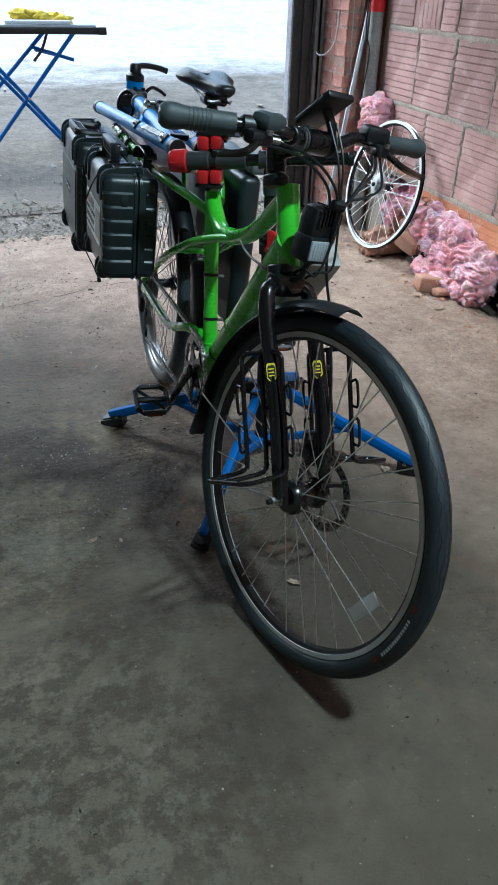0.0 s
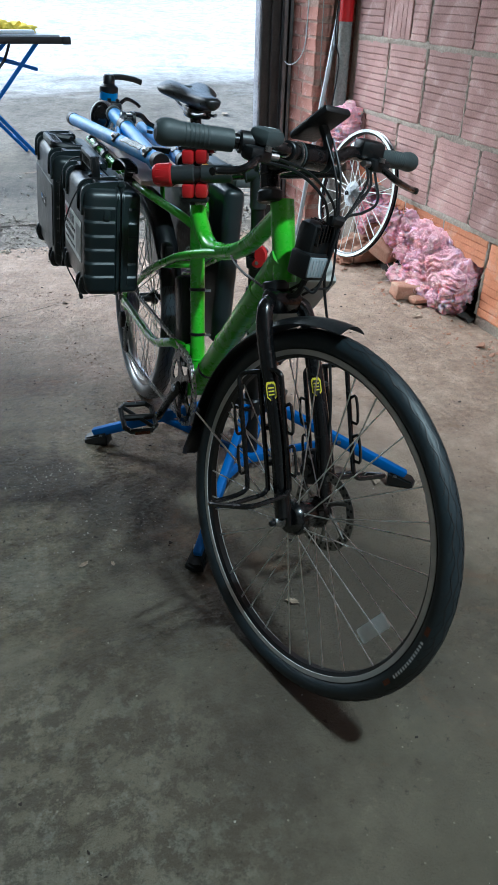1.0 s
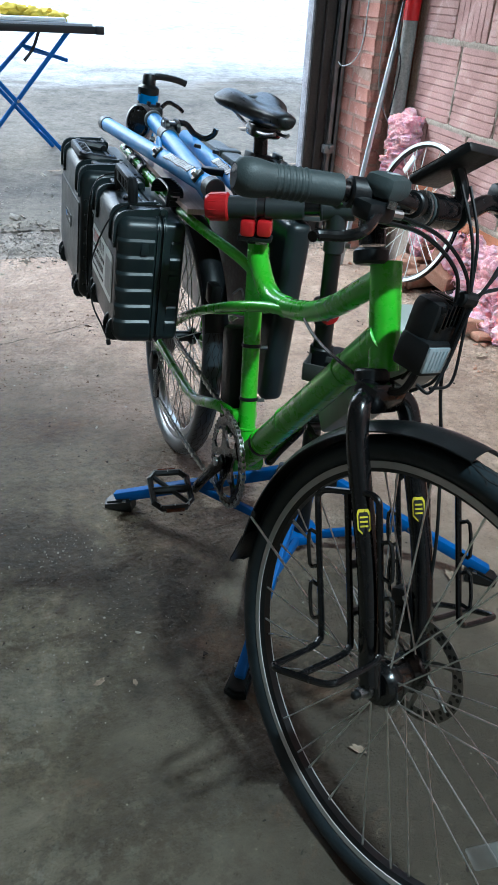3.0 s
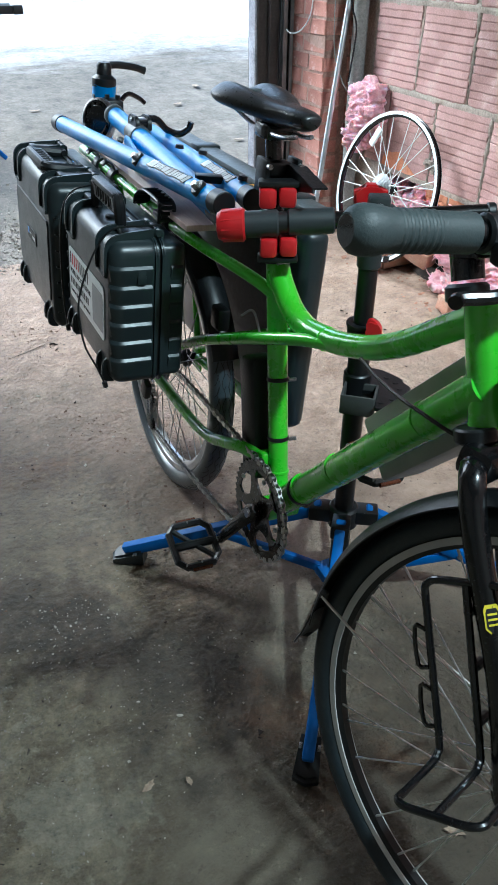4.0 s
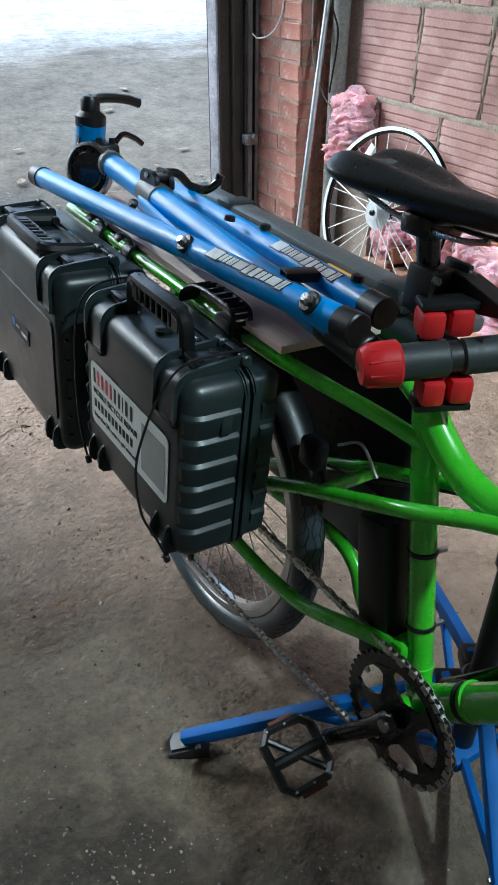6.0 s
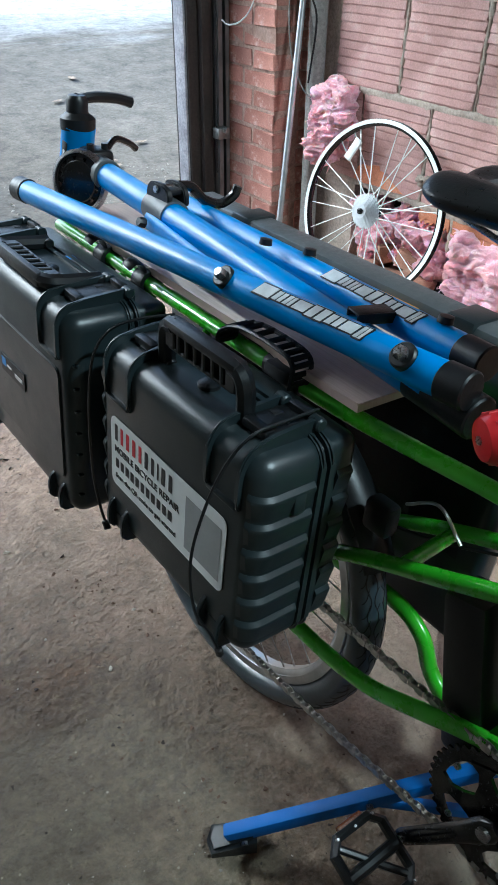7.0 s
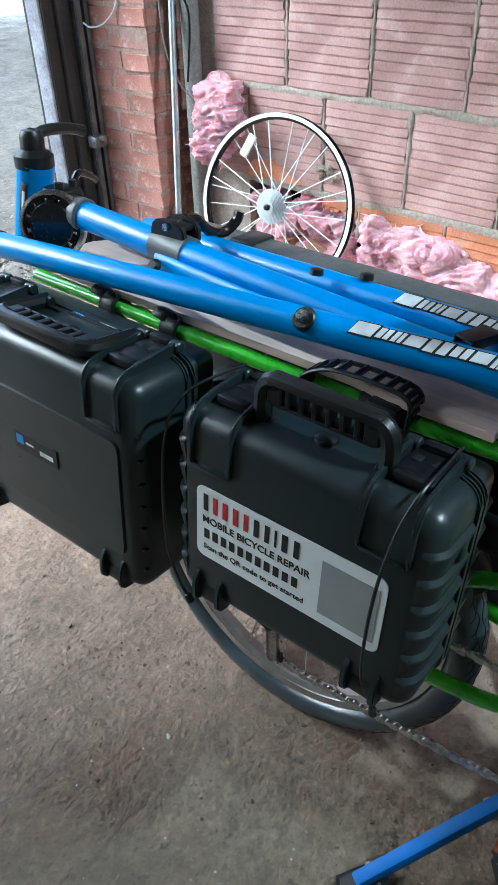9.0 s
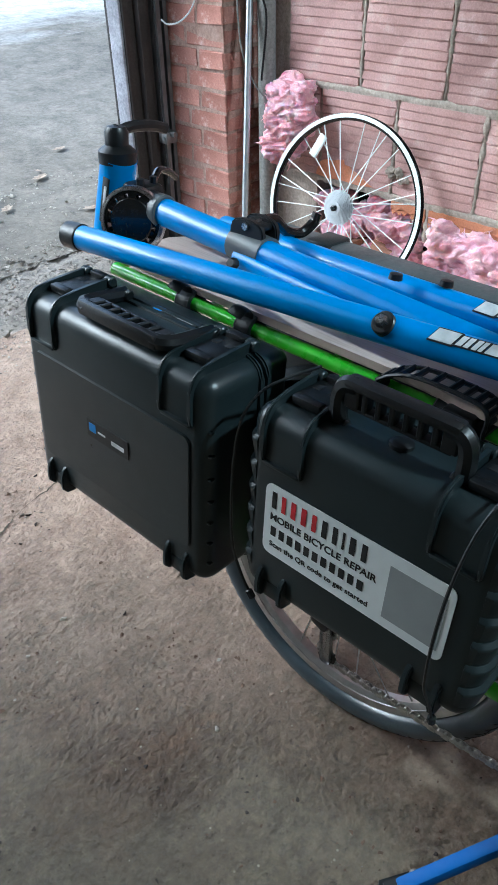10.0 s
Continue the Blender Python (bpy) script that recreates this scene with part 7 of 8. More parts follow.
# legs, braces and feet
slider = part("leg_slider", rod((PX, PY, 0.190), (PX, PY, 0.244), 0.033, 20, 0.005), M_BLACK, rs, "black leg slider")
foot_hub = part("foot_hub", box((0.09, 0.07, 0.03), (PX, PY, 0.045), 0.008), M_BLUE2, rs, "blue brace hub")
FEET = ((0.432, 2.003, 0.02), (0.572, 1.330, 0.02), (1.118, 2.104, 0.02), (1.262, 1.478, 0.02))
for f in FEET:
    f = Vector(f)
    d = (f - Vector((PX, PY, 0))).normalized()
    d.z = 0
    d.normalize()
    top = Vector((PX, PY, 0.232)) + d * 0.045
    end = Vector((f.x, f.y, 0.035))
    ln = (end - top).length
    z = (end - top).normalized()
    x = z.cross(Vector((0, 0, 1))).normalized()
    mm = Matrix((x, z.cross(x), z)).transposed().to_4x4()
    mm.translation = (top + end) / 2
    bm = box((0.022, 0.030, ln), bevel=0.004)
    bm.transform(mm)
    leg = part("leg", bm, M_BLUE2, rs, "blue painted steel leg")
    mid = top.lerp(end, 0.52)
    low = Vector((PX, PY, 0.05)) + d * 0.04
    b = (mid - low)
    z = b.normalized()
    mb = Matrix((x, z.cross(x), z)).transposed().to_4x4()
    mb.translation = (mid + low) / 2
    bm = box((0.014, 0.022, b.length), bevel=0.003)
    bm.transform(mb)
    part("brace", bm, M_BLUE2, leg, "blue flat brace")
    part("pivot_bolt", rod(mid - x * 0.016, mid + x * 0.016, 0.006, 8), M_STEEL, leg)
    bm = box((0.040, 0.050, 0.036), bevel=0.005)
    bm.transform(Matrix.Translation(Vector((PX, PY, 0.222)) + d * 0.050) @ Matrix.Rotation(math.atan2(d.y, d.x), 4, "Z") @ Matrix.Rotation(radians(90), 4, "Z"))
    part("leg_bracket", bm, M_BLACK, slider, "black forked bracket")
    part("pivot_bolt", rod(top - x * 0.018, top + x * 0.018, 0.007, 8), M_STEEL, leg)
    ang = math.atan2(d.y, d.x)
    fm = Matrix.Translation(Vector((f.x, f.y, 0.001))) @ Matrix.Rotation(ang, 4, "Z")
    bm = plate([(-0.050, -0.019), (0.024, -0.024), (0.032, 0.0), (0.024, 0.024), (-0.050, 0.019)], 0.046, fm, 0.006)
    for v in bm.verts:
        q = fm.inverted() @ v.co
        v.co.z -= 0.022 if q.z > 0.02 and q.x > 0.0 else 0
    part("foot", bm, M_BLACK, leg, "black rubber foot")
    part("foot_bolt", rod(end - x * 0.020 - d * 0.03, end + x * 0.020 - d * 0.03, 0.006, 8), M_STEEL, leg)
# black parts tray on the post, with a scalloped, pierced edge
TRAY = Matrix.Translation((PX, PY, 0.0)) @ Matrix.Rotation(radians(-40), 4, "Z")
bm = bmesh.new()
for size, at in (((0.062, 0.054, 0.006), (0.012, -0.044, 0.521)), ((0.062, 0.005, 0.040), (0.012, -0.070, 0.540)), ((0.062, 0.005, 0.040), (0.012, -0.018, 0.540)), ((0.005, 0.054, 0.040), (-0.018, -0.044, 0.540)), ((0.005, 0.054, 0.040), (0.042, -0.044, 0.540))):
    merge(bm, box(size, at, 0.002), TRAY)
tray = part("tool_tray", bm, M_GREYBOX, rs, "dark grey parts tray")
part("tray_collar", rod((PX, PY, 0.500), (PX, PY, 0.575), 0.0265, 18, 0.003), M_BLACK, tray)
rim = [(0.0, 0.070), (-0.020, 0.070), (-0.020, -0.020), (0.050, -0.020), (0.050, -0.084)] + [(0.118 * math.cos(radians(a)) * (1.0 if i % 4 < 2 else 0.92), 0.092 * math.sin(radians(a)) - 0.006) for i, a in enumerate(range(-60, 83, 6))]
part("tray_edge", plate(rim, 0.008, TRAY @ Matrix.Translation((0, -0.004, 0.540)) @ Matrix.Scale(0.90, 4), 0.001), M_BLACK, tray, "black scalloped tool holder")
for a in range(-50, 61, 20):
    c = TRAY @ Vector((0.084 * math.cos(radians(a)), 0.064 * math.sin(radians(a)) - 0.009, 0.5475))
    part("tool_hole", rod(c, c + Vector((0, 0, 0.0015)), 0.006, 12), M_INK, tray)

# ---- along the tile wall ----
# spare wheel leaning on the wall
C = Vector((2.073, 3.427, 0.352))
SPARE = Matrix.Translation(C) @ Matrix.Rotation(radians(6.0), 4, "Z") @ Matrix.Rotation(radians(13.3), 4, "Y")
spare = thing("spare_wheel", "bare black rear wheel with bright sprockets leaning on the wall", "bicycle wheel", (2.0, 3.427, 0.04))
hub = spoke_wheel("hub", SPARE, spare, 0.33, 0.317, 0.03, tyre=False, cassette=True, side=M_WHITE, label="black hub with sprockets", spokes=28, depth=0.024, spoke_mat=M_WHITE, spoke_r=0.0020, big=0.064)
bm = box((0.010, 0.032, 0.085), (0, 0, 0), 0.004)
bm.transform(SPARE @ Matrix.Rotation(radians(-35), 4, "X") @ Matrix.Translation((-0.012, 0, 0.235)) @ Matrix.Rotation(radians(62), 4, "X"))
part("spoke_reflector", bm, M_WHITE, hub, "white spoke reflector")


# pink glass wool
def wool(name, label, lumps, base, seed, shreds):
    """Torn fibre: small lumps fused into one skin, then folded, with loose shreds standing off it."""
    bm = bmesh.new()
    r = random.Random(seed)
    for x, y, z, s in lumps:
        lump(bm, (x, y, z), (s * r.uniform(0.7, 1.0), s * r.uniform(0.9, 1.4), s * r.uniform(0.7, 1.1)), r.random() * 9, 0.4, 2, 1.6)
    raw = bpy.data.objects.new("tmp", mesh_of("tmp", bm, M_WOOL))
    scene.collection.objects.link(raw)
    fuse = raw.modifiers.new("fuse", "REMESH")
    fuse.mode, fuse.voxel_size = "VOXEL", 0.0045
    me = bpy.data.meshes.new_from_object(raw.evaluated_get(bpy.context.evaluated_depsgraph_get()))
    bpy.data.objects.remove(raw)
    bm = bmesh.new()
    bm.from_mesh(me)
    bpy.data.meshes.remove(me)
    bm.normal_update()
    moved = []
    for v in bm.verts:
        p = v.co * 8
        warp = Vector((noise.noise(p), noise.noise(p + Vector((7, 1, 3))), noise.noise(p + Vector((2, 9, 5)))))
        q = (v.co + warp * 0.075) * 16
        lay = 0.0
        for k, amp in ((1.0, 1.0), (2.3, 0.55), (5.3, 0.20)):
            lay += amp * (0.5 - abs(noise.noise(Vector((q.x * 1.4 + q.z * 0.5, q.y * 0.32 - q.z * 0.12, q.z * 1.9 + q.y * 0.6)) * k)) * 1.6)
        moved.append(warp * 0.014 + v.normal * 0.0150 * lay)
    for v, d in zip(bm.verts, moved):
        v.co += d
        v.co.z = max(v.co.z, 0.004)
    bm.normal_update()
    faces = list(bm.faces)
    tufts = []
    for _ in range(shreds):
        f = r.choice(faces)
        n = f.normal.copy()
        if n.x > 0.5:
            continue
        c = f.calc_center_median()
        along = (n.cross(Vector((r.uniform(-1, 1), r.uniform(-1, 1), r.uniform(-0.4, 0.4)))) + Vector((0, 0.5, 0.2))).normalized()
        reach = r.uniform(0.014, 0.042)
        bend = Vector((r.uniform(-1, 1), r.uniform(-1, 1), r.uniform(-1, 1))) * reach * 0.3
        tufts.append(([c - n * 0.004, c + along * reach * 0.4 + n * reach * 0.10, c + along * reach * 0.8 + n * reach * r.uniform(0.0, 0.16) + bend * 0.6, c + along * reach * 1.15 + bend * 1.6], r.uniform(0.002, 0.0045), n))
    for pts, w, n in tufts:
        for p in pts:
            p.z = max(p.z, 0.003)
        tube(bm, pts, [w * 0.6, w, w * 0.8, w * 0.25], 6, flat=0.16, up=tuple(n.cross(pts[-1] - pts[0]).normalized()))
    bm.transform(Matrix.Translation(base).inverted())
    ob = solid(name, bm, M_WOOL, label, "insulation", smooth=75)
    ob.location = base
    return ob


r = random.Random(11)
heap = []
for i in range(90):
    y = r.uniform(2.555, 3.08)
    hgt = 0.31 - 0.12 * max(0, (2.80 - y) / 0.30)
    z = r.uniform(0.02, max(0.07, hgt))
    x = 2.225 - (0.34 - z) * 0.30 * r.uniform(0.2, 1.0)
    heap.append((x, y, z, r.uniform(0.036, 0.062)))
for i in range(46):
    y = 2.56 + 0.50 * (i + r.random()) / 46
    z = 0.285 - 0.12 * max(0, (2.80 - y) / 0.30) - r.uniform(0, 0.05)
    heap.append((2.215 - r.uniform(0, 0.03), y, z, r.uniform(0.040, 0.056)))
wool("insulation_wad", "torn pink glass wool spilling from the broken wall foot", heap, (2.1, 2.85, 0), 3, 420)
wool("insulation_wad", "pink glass wool stuffed in the hole behind the spare wheel", [(2.24 + r.uniform(-0.04, 0.05), r.uniform(3.2, 3.60), r.uniform(0.10, 0.33), r.uniform(0.035, 0.06)) for _ in range(34)], (2.24, 3.38, 0), 5, 60)
wad = []
for i in range(46):
    z = r.uniform(0.47, 0.71)
    half_w = 0.060 if z > 0.58 else 0.040
    wad.append((2.165 + r.uniform(-0.045, 0.02), 3.755 + (0.0 if z > 0.56 else 0.03) + r.uniform(-half_w, half_w), z, r.uniform(0.042, 0.060)))
wool("insulation_wad", "wad of pink glass wool stuffed beside the drain pipe", wad, (2.16, 3.76, 0.42), 8, 30)

# broken bricks and rubble at the wall's foot
k = 0
for x, y, z, l, h, w, a, b in ((2.085, 2.855, 0.032, 0.135, 0.064, 0.090, 82, 2), (2.125, 2.765, 0.014, 0.13, 0.028, 0.06, 95, 3), (2.17, 3.24, 0.10, 0.13, 0.07, 0.09, 20, 14), (2.16, 3.40, 0.05, 0.19, 0.08, 0.10, 85, -5), (2.22, 3.31, 0.16, 0.12, 0.07, 0.08, 10, 14), (2.23, 3.52, 0.07, 0.17, 0.07, 0.09, 100, 4), (2.26, 3.44, 0.16, 0.16, 0.07, 0.09, 60, -10), (2.15, 3.58, 0.035, 0.09, 0.06, 0.07, 30, 5)):
    bm = box((w, l, h), bevel=0.008, seg=2)
    bmesh.ops.subdivide_edges(bm, edges=bm.edges[:], cuts=2, use_grid_fill=True)
    for v in bm.verts:
        v.co += Vector((noise.noise(v.co * 30 + Vector((k, 0, 0))), noise.noise(v.co * 30 + Vector((0, k, 5))), noise.noise(v.co * 30 + Vector((3, 0, k))))) * 0.007
    ob = solid("broken_brick", bm, M_RUBBLE, "broken piece of clay brick at the foot of the wall", "brick", smooth=30, group="rubble at the wall foot")
    ob.matrix_basis = pose(x, y, z + 0.002, b, 0, a)
    k += 1

# ---- crumbs, chips and leaves ----
def scatter(name, label, count, area, size, mat, seed, keep=None, up=0.0):
    r = random.Random(seed)
    shapes = []
    for i in range(8):
        c = chip(r, 1.0)
        c.verts.ensure_lookup_table()
        c.verts.index_update()
        shapes.append(([v.co.copy() for v in c.verts], [[v.index for v in f.verts] for f in c.faces]))
        c.free()
    verts, faces = [], []
    for _ in range(count):
        x, y = r.uniform(area[0], area[1]), r.uniform(area[2], area[3])
        if keep and not keep(x, y, r):
            continue
        s = size * math.exp(r.gauss(0, 0.48))
        rot = Euler((r.uniform(-0.4, 0.4), r.uniform(-0.4, 0.4), r.uniform(0, 6.3))).to_matrix()
        vs, fs_ = r.choice(shapes)
        n0 = len(verts)
        verts += [tuple(rot @ (v * s) + Vector((x, y, up + s * 0.3))) for v in vs]
        faces += [[n0 + i for i in f] for f in fs_]
    me = bpy.data.meshes.new(name)
    me.from_pydata(verts, [], faces)
    me.materials.append(mat)
    return tagged(new(name, me), label, "debris", "", "stuff")


def near(px, py, rad):
    return lambda x, y, r: math.hypot(x - px, y - py) < rad * math.sqrt(r.random()) * 1.4


scatter("floor_grit", "pale grit and chips scattered on the concrete floor", 1300, (-0.6, 2.1, 0.3, 4.1), 0.0021, M_STONE, 1, lambda x, y, r: r.random() < 0.25 + 0.75 * max(0, (y - 1.2) / 3))
scatter("floor_crumbs", "dark crumbs and dirt on the floor", 1500, (-0.5, 1.9, 0.6, 4.1), 0.0026, M_DARKDIRT, 2)
scatter("grit_patch", "patch of crumbled concrete on the floor", 1500, (-0.3, 0.6, 1.3, 2.2), 0.0018, M_GRAVEL, 3, near(0.18, 1.72, 0.34))
scatter("grit_patch", "patch of pale crumbs on the floor", 900, (-0.3, 0.6, 1.3, 2.2), 0.0014, M_STONE, 4, near(0.18, 1.72, 0.36))
scatter("grit_patch", "pale splinters lying in the dark dirt", 260, (0.05, 0.40, 1.80, 1.96), 0.0017, M_STONE, 14, near(0.25, 1.885, 0.09))
scatter("wall_crumbs", "orange brick crumbs along the foot of the wall", 700, (1.85, 2.2, 1.9, 3.8), 0.006, M_RUBBLE, 5, lambda x, y, r: r.random() < (x - 1.82) / 0.4)
scatter("threshold_gravel", "loose gravel along the door threshold", 9000, (-1.6, 2.1, 4.02, 4.72), 0.0042, M_GRAVEL, 6)
scatter("threshold_gravel", "pale loose gravel along the door threshold", 1800, (-1.6, 2.1, 3.9, 4.8), 0.0040, M_STONE, 7)
scatter("yard_gravel", "scattered stones and leaf litter on the asphalt yard", 5200, (-1.5, 4.5, 4.7, 8.4), 0.0066, M_STONE, 8, lambda x, y, r: y < 5.6 or r.random() < 0.45, 0.0)


stones = thing("rubble_stone", "rough crumbled stone under the spare wheel", "stone", (2.10, 3.47, 0))
for i, (x, y, z, s) in enumerate(((2.09, 3.46, 0.05, 0.085), (2.03, 3.41, 0.025, 0.05), (2.17, 3.53, 0.05, 0.08))):
    part("chunk", lump(bmesh.new(), (x, y, z), (s, s * 1.2, s * 0.7), i + 4, 0.5, 3, 2.2), M_RUBBLE, stones, "", 25)


def floor_z(x, y):
    return wob(x, y, 1.3, 0.004) + wob(x, y, 9, 0.0025)


scatter("brown_crumbs", "brown dirt crumbs scattered beside the bicycle", 2600, (-0.3, 0.9, 1.9, 3.4), 0.0025, M_SOIL, 21, lambda x, y, r: noise.noise(Vector((x * 4, y * 4, 0))) > 0.05)


def crack(name, pts, w, seed):
    """A thin, jagged open crack in the slab."""
    bm = bmesh.new()
    prev = None
    r = random.Random(seed)
    line = spline(pts, 26)
    for i, p in enumerate(line):
        d = (line[min(i + 1, len(line) - 1)] - line[max(i - 1, 0)]).normalized()
        n = Vector((-d.y, d.x, 0))
        end = min(1.0, i / 8, (len(line) - 1 - i) / 8)
        ww = w * end * max(0.15, 1 + 1.6 * noise.noise(p * 14))
        mid = p + n * (0.012 * noise.noise(p * 9) + 0.006 * noise.noise(p * 40) + r.uniform(-0.0015, 0.0015))
        row = [bm.verts.new((q.x, q.y, floor_z(q.x, q.y) + 0.0014)) for q in (mid - n * ww, mid + n * ww)]
        if prev:
            bm.faces.new((prev[0], prev[1], row[1], row[0]))
        prev = row
    return solid(name, bm, M_CRACK, "thin jagged crack across the concrete floor", "crack", "structure", 60)


crack("floor_crack", [(-0.2, 3.02, 0), (0.1, 3.10, 0), (0.35, 3.18, 0), (0.55, 3.26, 0), (0.8, 3.30, 0), (1.15, 3.42, 0)], 0.0024, 2)
crack("floor_crack", [(-0.3, 2.86, 0), (-0.05, 2.98, 0), (0.12, 3.07, 0)], 0.0030, 5)
scatter("crack_crumbs", "crumbled concrete along the floor crack", 500, (-0.3, 1.0, 2.9, 3.5), 0.0036, M_GRAVEL, 12, lambda x, y, r: abs(y - (3.07 + 0.29 * x)) < 0.05 * abs(r.gauss(0, 1)))

# a few dry leaves
for i, (x, y, s, a) in enumerate(((0.30, 1.42, 0.013, 30), (0.37, 1.40, 0.009, 100), (2.0, 2.62, 0.03, 10), (1.30, 5.75, 0.05, 60), (0.75, 1.13, 0.016, 140), (1.19, 1.52, 0.024, 70), (1.0, 5.1, 0.045, 15), (1.45, 6.3, 0.04, 20), (0.9, 6.0, 0.034, 110), (1.55, 5.35, 0.03, 75), (1.2, 7.0, 0.042, 10), (2.11, 5.59, 0.055, 20), (2.46, 5.90, 0.045, 5), (1.72, 5.30, 0.048, 40), (2.02, 4.98, 0.045, 160), (2.16, 5.68, 0.024, 100), (2.35, 6.9, 0.05, 30), (2.7, 7.4, 0.06, 80), (0.64, 5.83, 0.05, 15))):
    out = [(s * math.cos(t) * (1 + 0.25 * math.sin(5 * t)), 0.5 * s * math.sin(t) * (1 + 0.2 * math.cos(7 * t))) for t in [2 * math.pi * q / 18 for q in range(18)]]
    bm = bmesh.new()
    ring = [bm.verts.new((px, py, 0.004 + 0.25 * (py * py) / s + 0.1 * abs(px))) for px, py in out]
    mid = [bm.verts.new((px * 0.5, 0, 0.003)) for px, py in out]
    for q in range(18):
        n = (q + 1) % 18
        bm.faces.new((ring[q], ring[n], mid[n], mid[q]))
    bmesh.ops.remove_doubles(bm, verts=bm.verts, dist=1e-5)
    ob = solid("dry_leaf", bm, M_LEAF, "curled dry brown leaf on the ground", "leaf", smooth=60, group="dry leaves")
    ob.matrix_basis = pose(x, y, 0.003 + (rise(y) if y > 4.6 else 0), 0, 0, a)

# ---- the yard ----
table = thing("folding_table", "folding work table with blue crossed legs out in the yard", "table", (0.2, 6.2, 0.05))
part("tabletop", box((1.5, 0.50, 0.03), (0.23, 6.25, 0.915), 0.004), M_GREYTOP, table, "pale grey top")
part("rail", box((1.56, 0.03, 0.045), (0.23, 5.99, 0.895), 0.004), M_BLACK, table, "black front rail")
part("rail", box((1.56, 0.03, 0.045), (0.23, 6.50, 0.895), 0.004), M_BLACK, table, "black rear rail")
part("rail_end", box((0.06, 0.05, 0.05), (1.02, 5.99, 0.895), 0.006), M_BLACK, table)
for y, rows in ((6.00, ((0.821, 0.083), (0.070, 0.800))), (6.45, ((0.664, -0.160), (-0.020, 0.690)))):
    z0 = rise(y)
    for (xt, xf), dy in zip(rows, (0.018, -0.018)):
        part("leg", tube(bmesh.new(), [(xf, y + dy, z0), (xt, y + dy, 0.885)], 0.0145, 10), M_BLUE2, table, "blue tubular leg")
    part("leg_bolt", rod((rows[0][0] - 0.37, y - 0.04, 0.46), (rows[0][0] - 0.37, y + 0.04, 0.46), 0.010, 8), M_STEEL, table)
for xa, xb in ((0.831, 0.115), (-0.15, 0.60)):
    for y in (6.02, 6.45):
        part("leg", tube(bmesh.new(), [(xa - 0.95, y, 0.885), (xb - 0.95, y, rise(y))], 0.014, 10), M_BLUE2, table, "blue tubular leg")
part("link", rod((0.52, 6.30, 0.772), (0.83, 6.30, 0.682), 0.013, 10, 0.002), M_BLUE2, table)
part("crossbar", rod((0.63, 6.0, 0.24), (0.60, 6.46, 0.20), 0.012, 10), M_BLUE2, table)
part("crossbar", rod((0.70, 6.0, 0.735), (0.56, 6.47, 0.735), 0.010, 10), M_BLUE2, table)
part("strap", tube(bmesh.new(), spline([(0.66, 6.28, 0.89), (0.60, 6.26, 0.76), (0.53, 6.24, 0.68)], 5), 0.010, 6, flat=0.3), M_BLACK, table, "hanging black strap")
cloth = bmesh.new()
for i in range(5):
    lump(cloth, (0.46 + 0.075 * i, 6.15 + 0.03 * (i % 2), 0.985 - 0.008 * i), (0.07, 0.06, 0.040), i + 2, 0.5, 3, 2.0)
solid("yellow_cloth", cloth, M_YCLOTH, "crumpled yellow cloth lying on the folding table", "cloth", smooth=60)
bm = box((0.46, 0.24, 0.026), (0.58, 6.14, 0.944), 0.010)
solid("white_sheet", bm, M_WHITE, "white tray lying on the folding table", "tray")


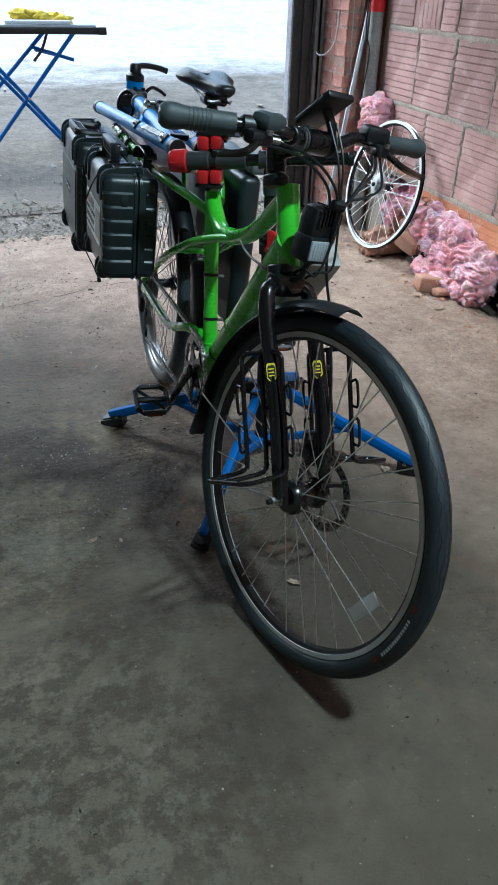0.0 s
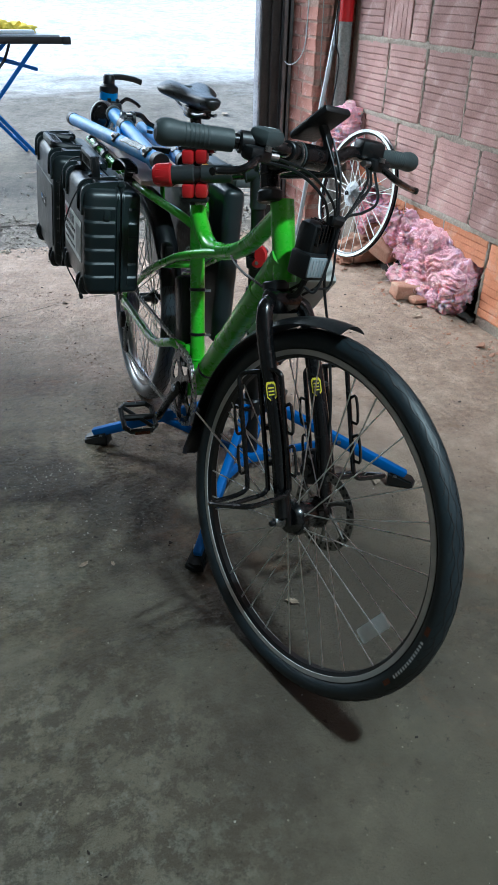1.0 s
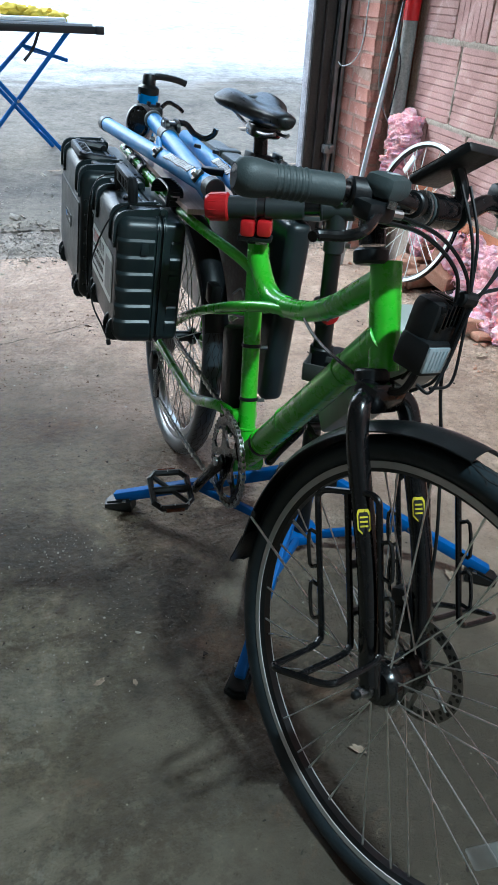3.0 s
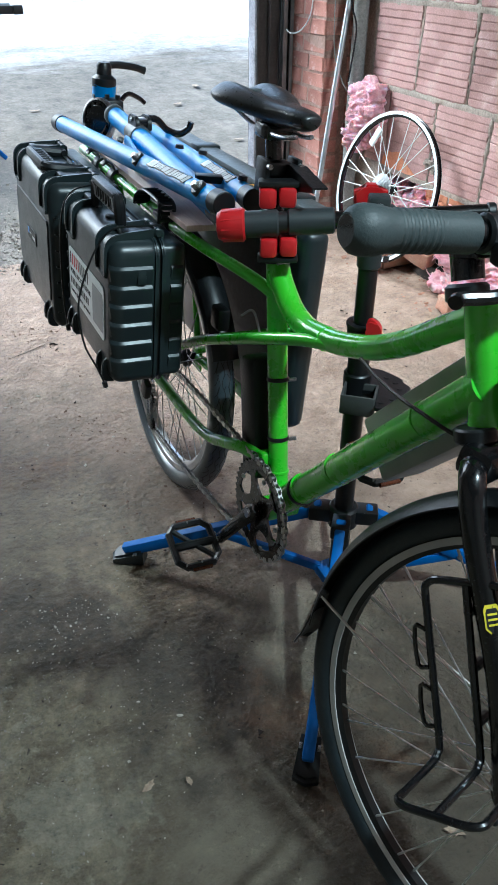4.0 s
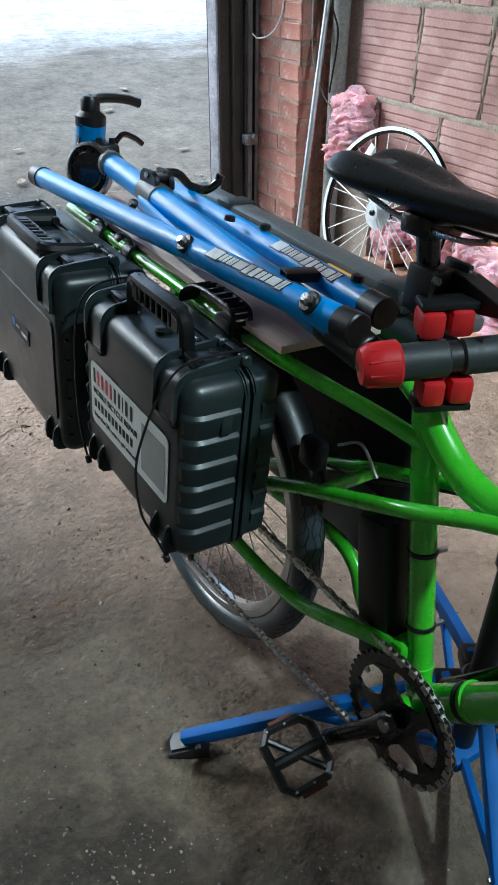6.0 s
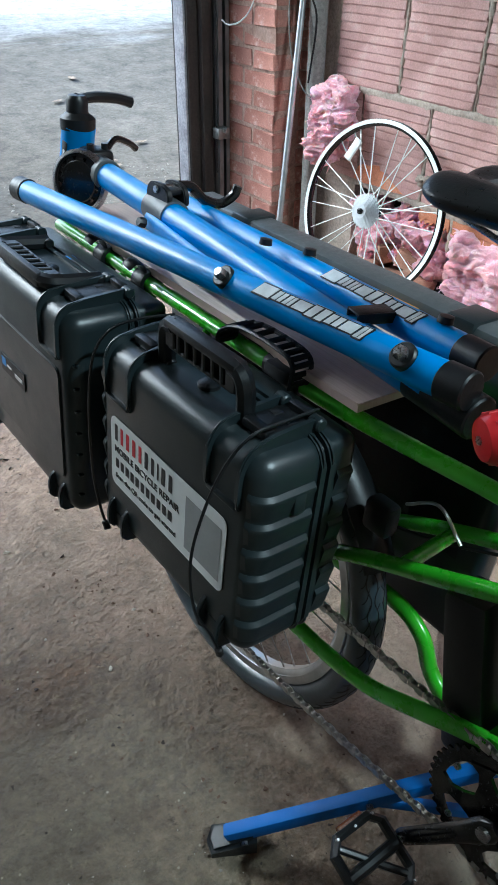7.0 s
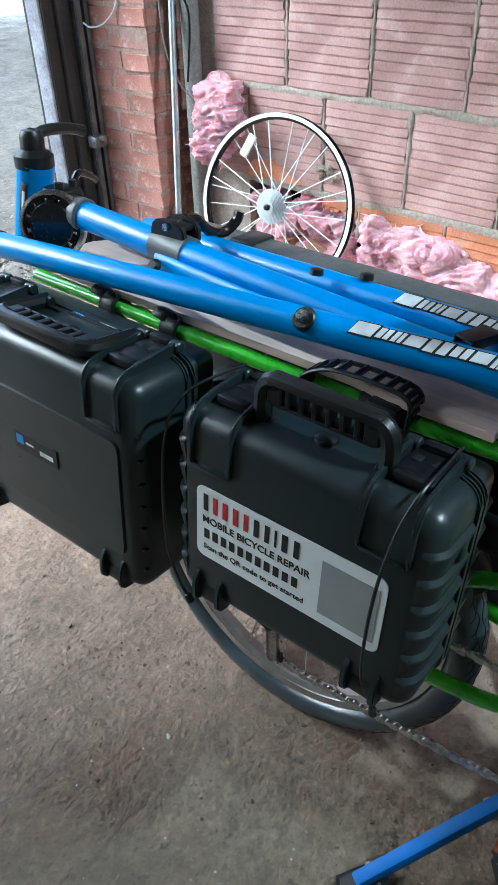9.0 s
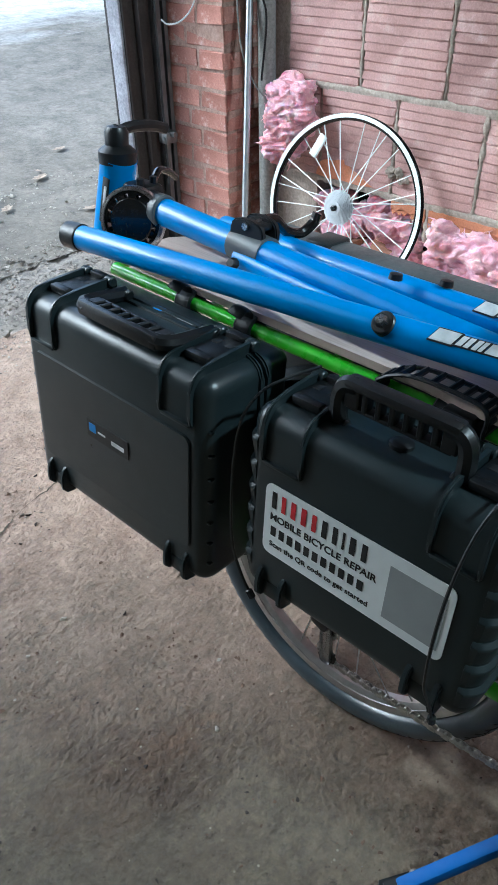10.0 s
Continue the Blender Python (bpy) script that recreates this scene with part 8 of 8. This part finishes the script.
def parked_car(x, y, turn):
    cz = rise(y)
    car = thing("parked_car", "dark parked car at the far side of the yard", "car", (0, 0, 0), pose(x, y, cz, 0, 0, turn), "cars in the yard")
    part("body", box((1.78, 4.3, 0.62), (0, 0, 0.62), 0.12, seg=4), M_CARPAINT, car)
    part("cabin", box((1.50, 2.3, 0.60), (0, 0.2, 1.18), 0.20, seg=4), M_CARPAINT, car)
    part("window", box((1.30, 0.02, 0.34), (0, -0.955, 1.22), 0.008), M_GLOSSBLACK, car, "dark window")
    part("bumper", box((1.70, 0.16, 0.20), (0, -2.14, 0.45), 0.05), M_BLACK, car)
    part("plate_panel", box((0.5, 0.01, 0.11), (0, -2.225, 0.55), 0.0), M_SILVERINK, car)
    for s in (-1, 1):
        part("tail_lamp", box((0.30, 0.05, 0.12), (s * 0.66, -2.14, 0.78), 0.02), M_RED, car)
        for yy in (-1.3, 1.3):
            w = part("wheel", lathe([(0, -0.08), (0.18, -0.09), (0.20, -0.10), (0.30, -0.10), (0.325, -0.07), (0.325, 0.07), (0.30, 0.10), (0.20, 0.10), (0.18, 0.09), (0, 0.08)], 24, Matrix.Translation((s * 0.80, yy, 0.325)) @ Matrix.Rotation(radians(90), 4, "Y")), M_TYRE, car)
            part("rim", lathe([(0, 0.112), (0.17, 0.112), (0.185, 0.10)], 20, Matrix.Translation((s * 0.80, yy, 0.325)) @ Matrix.Rotation(radians(90 * s), 4, "Y")), M_ALU, w)


parked_car(4.35, 20.2, -6)
parked_car(0.9, 20.2, -4)
bollard = thing("white_post", "white painted marker post in the yard", "post", (2.62, 17.6, rise(17.6)))
part("shaft", rod((2.62, 17.6, rise(17.6)), (2.62, 17.6, rise(17.6) + 1.1), 0.07, 14, 0.01), M_WHITE, bollard)

# the ceiling lamp's fixture
fixture = thing("ceiling_lamp", "small white ceiling lamp fixture", "ceiling lamp", (1.58, -0.24, TOP), pose(0, 0, 0))
lm = pose(1.58, -0.24, 0, 0, 0, 20)
bm = box((0.30, 0.20, 0.06), (0, 0, 3.75), 0.01)
bm.transform(lm)
part("housing", bm, M_WHITE, fixture)
for x in (-0.08, 0.08):
    bm = rod((x, 0, 3.77), (x, 0, TOP), 0.01, 8)
    bm.transform(lm)
    part("hanger", bm, M_STEEL, fixture)
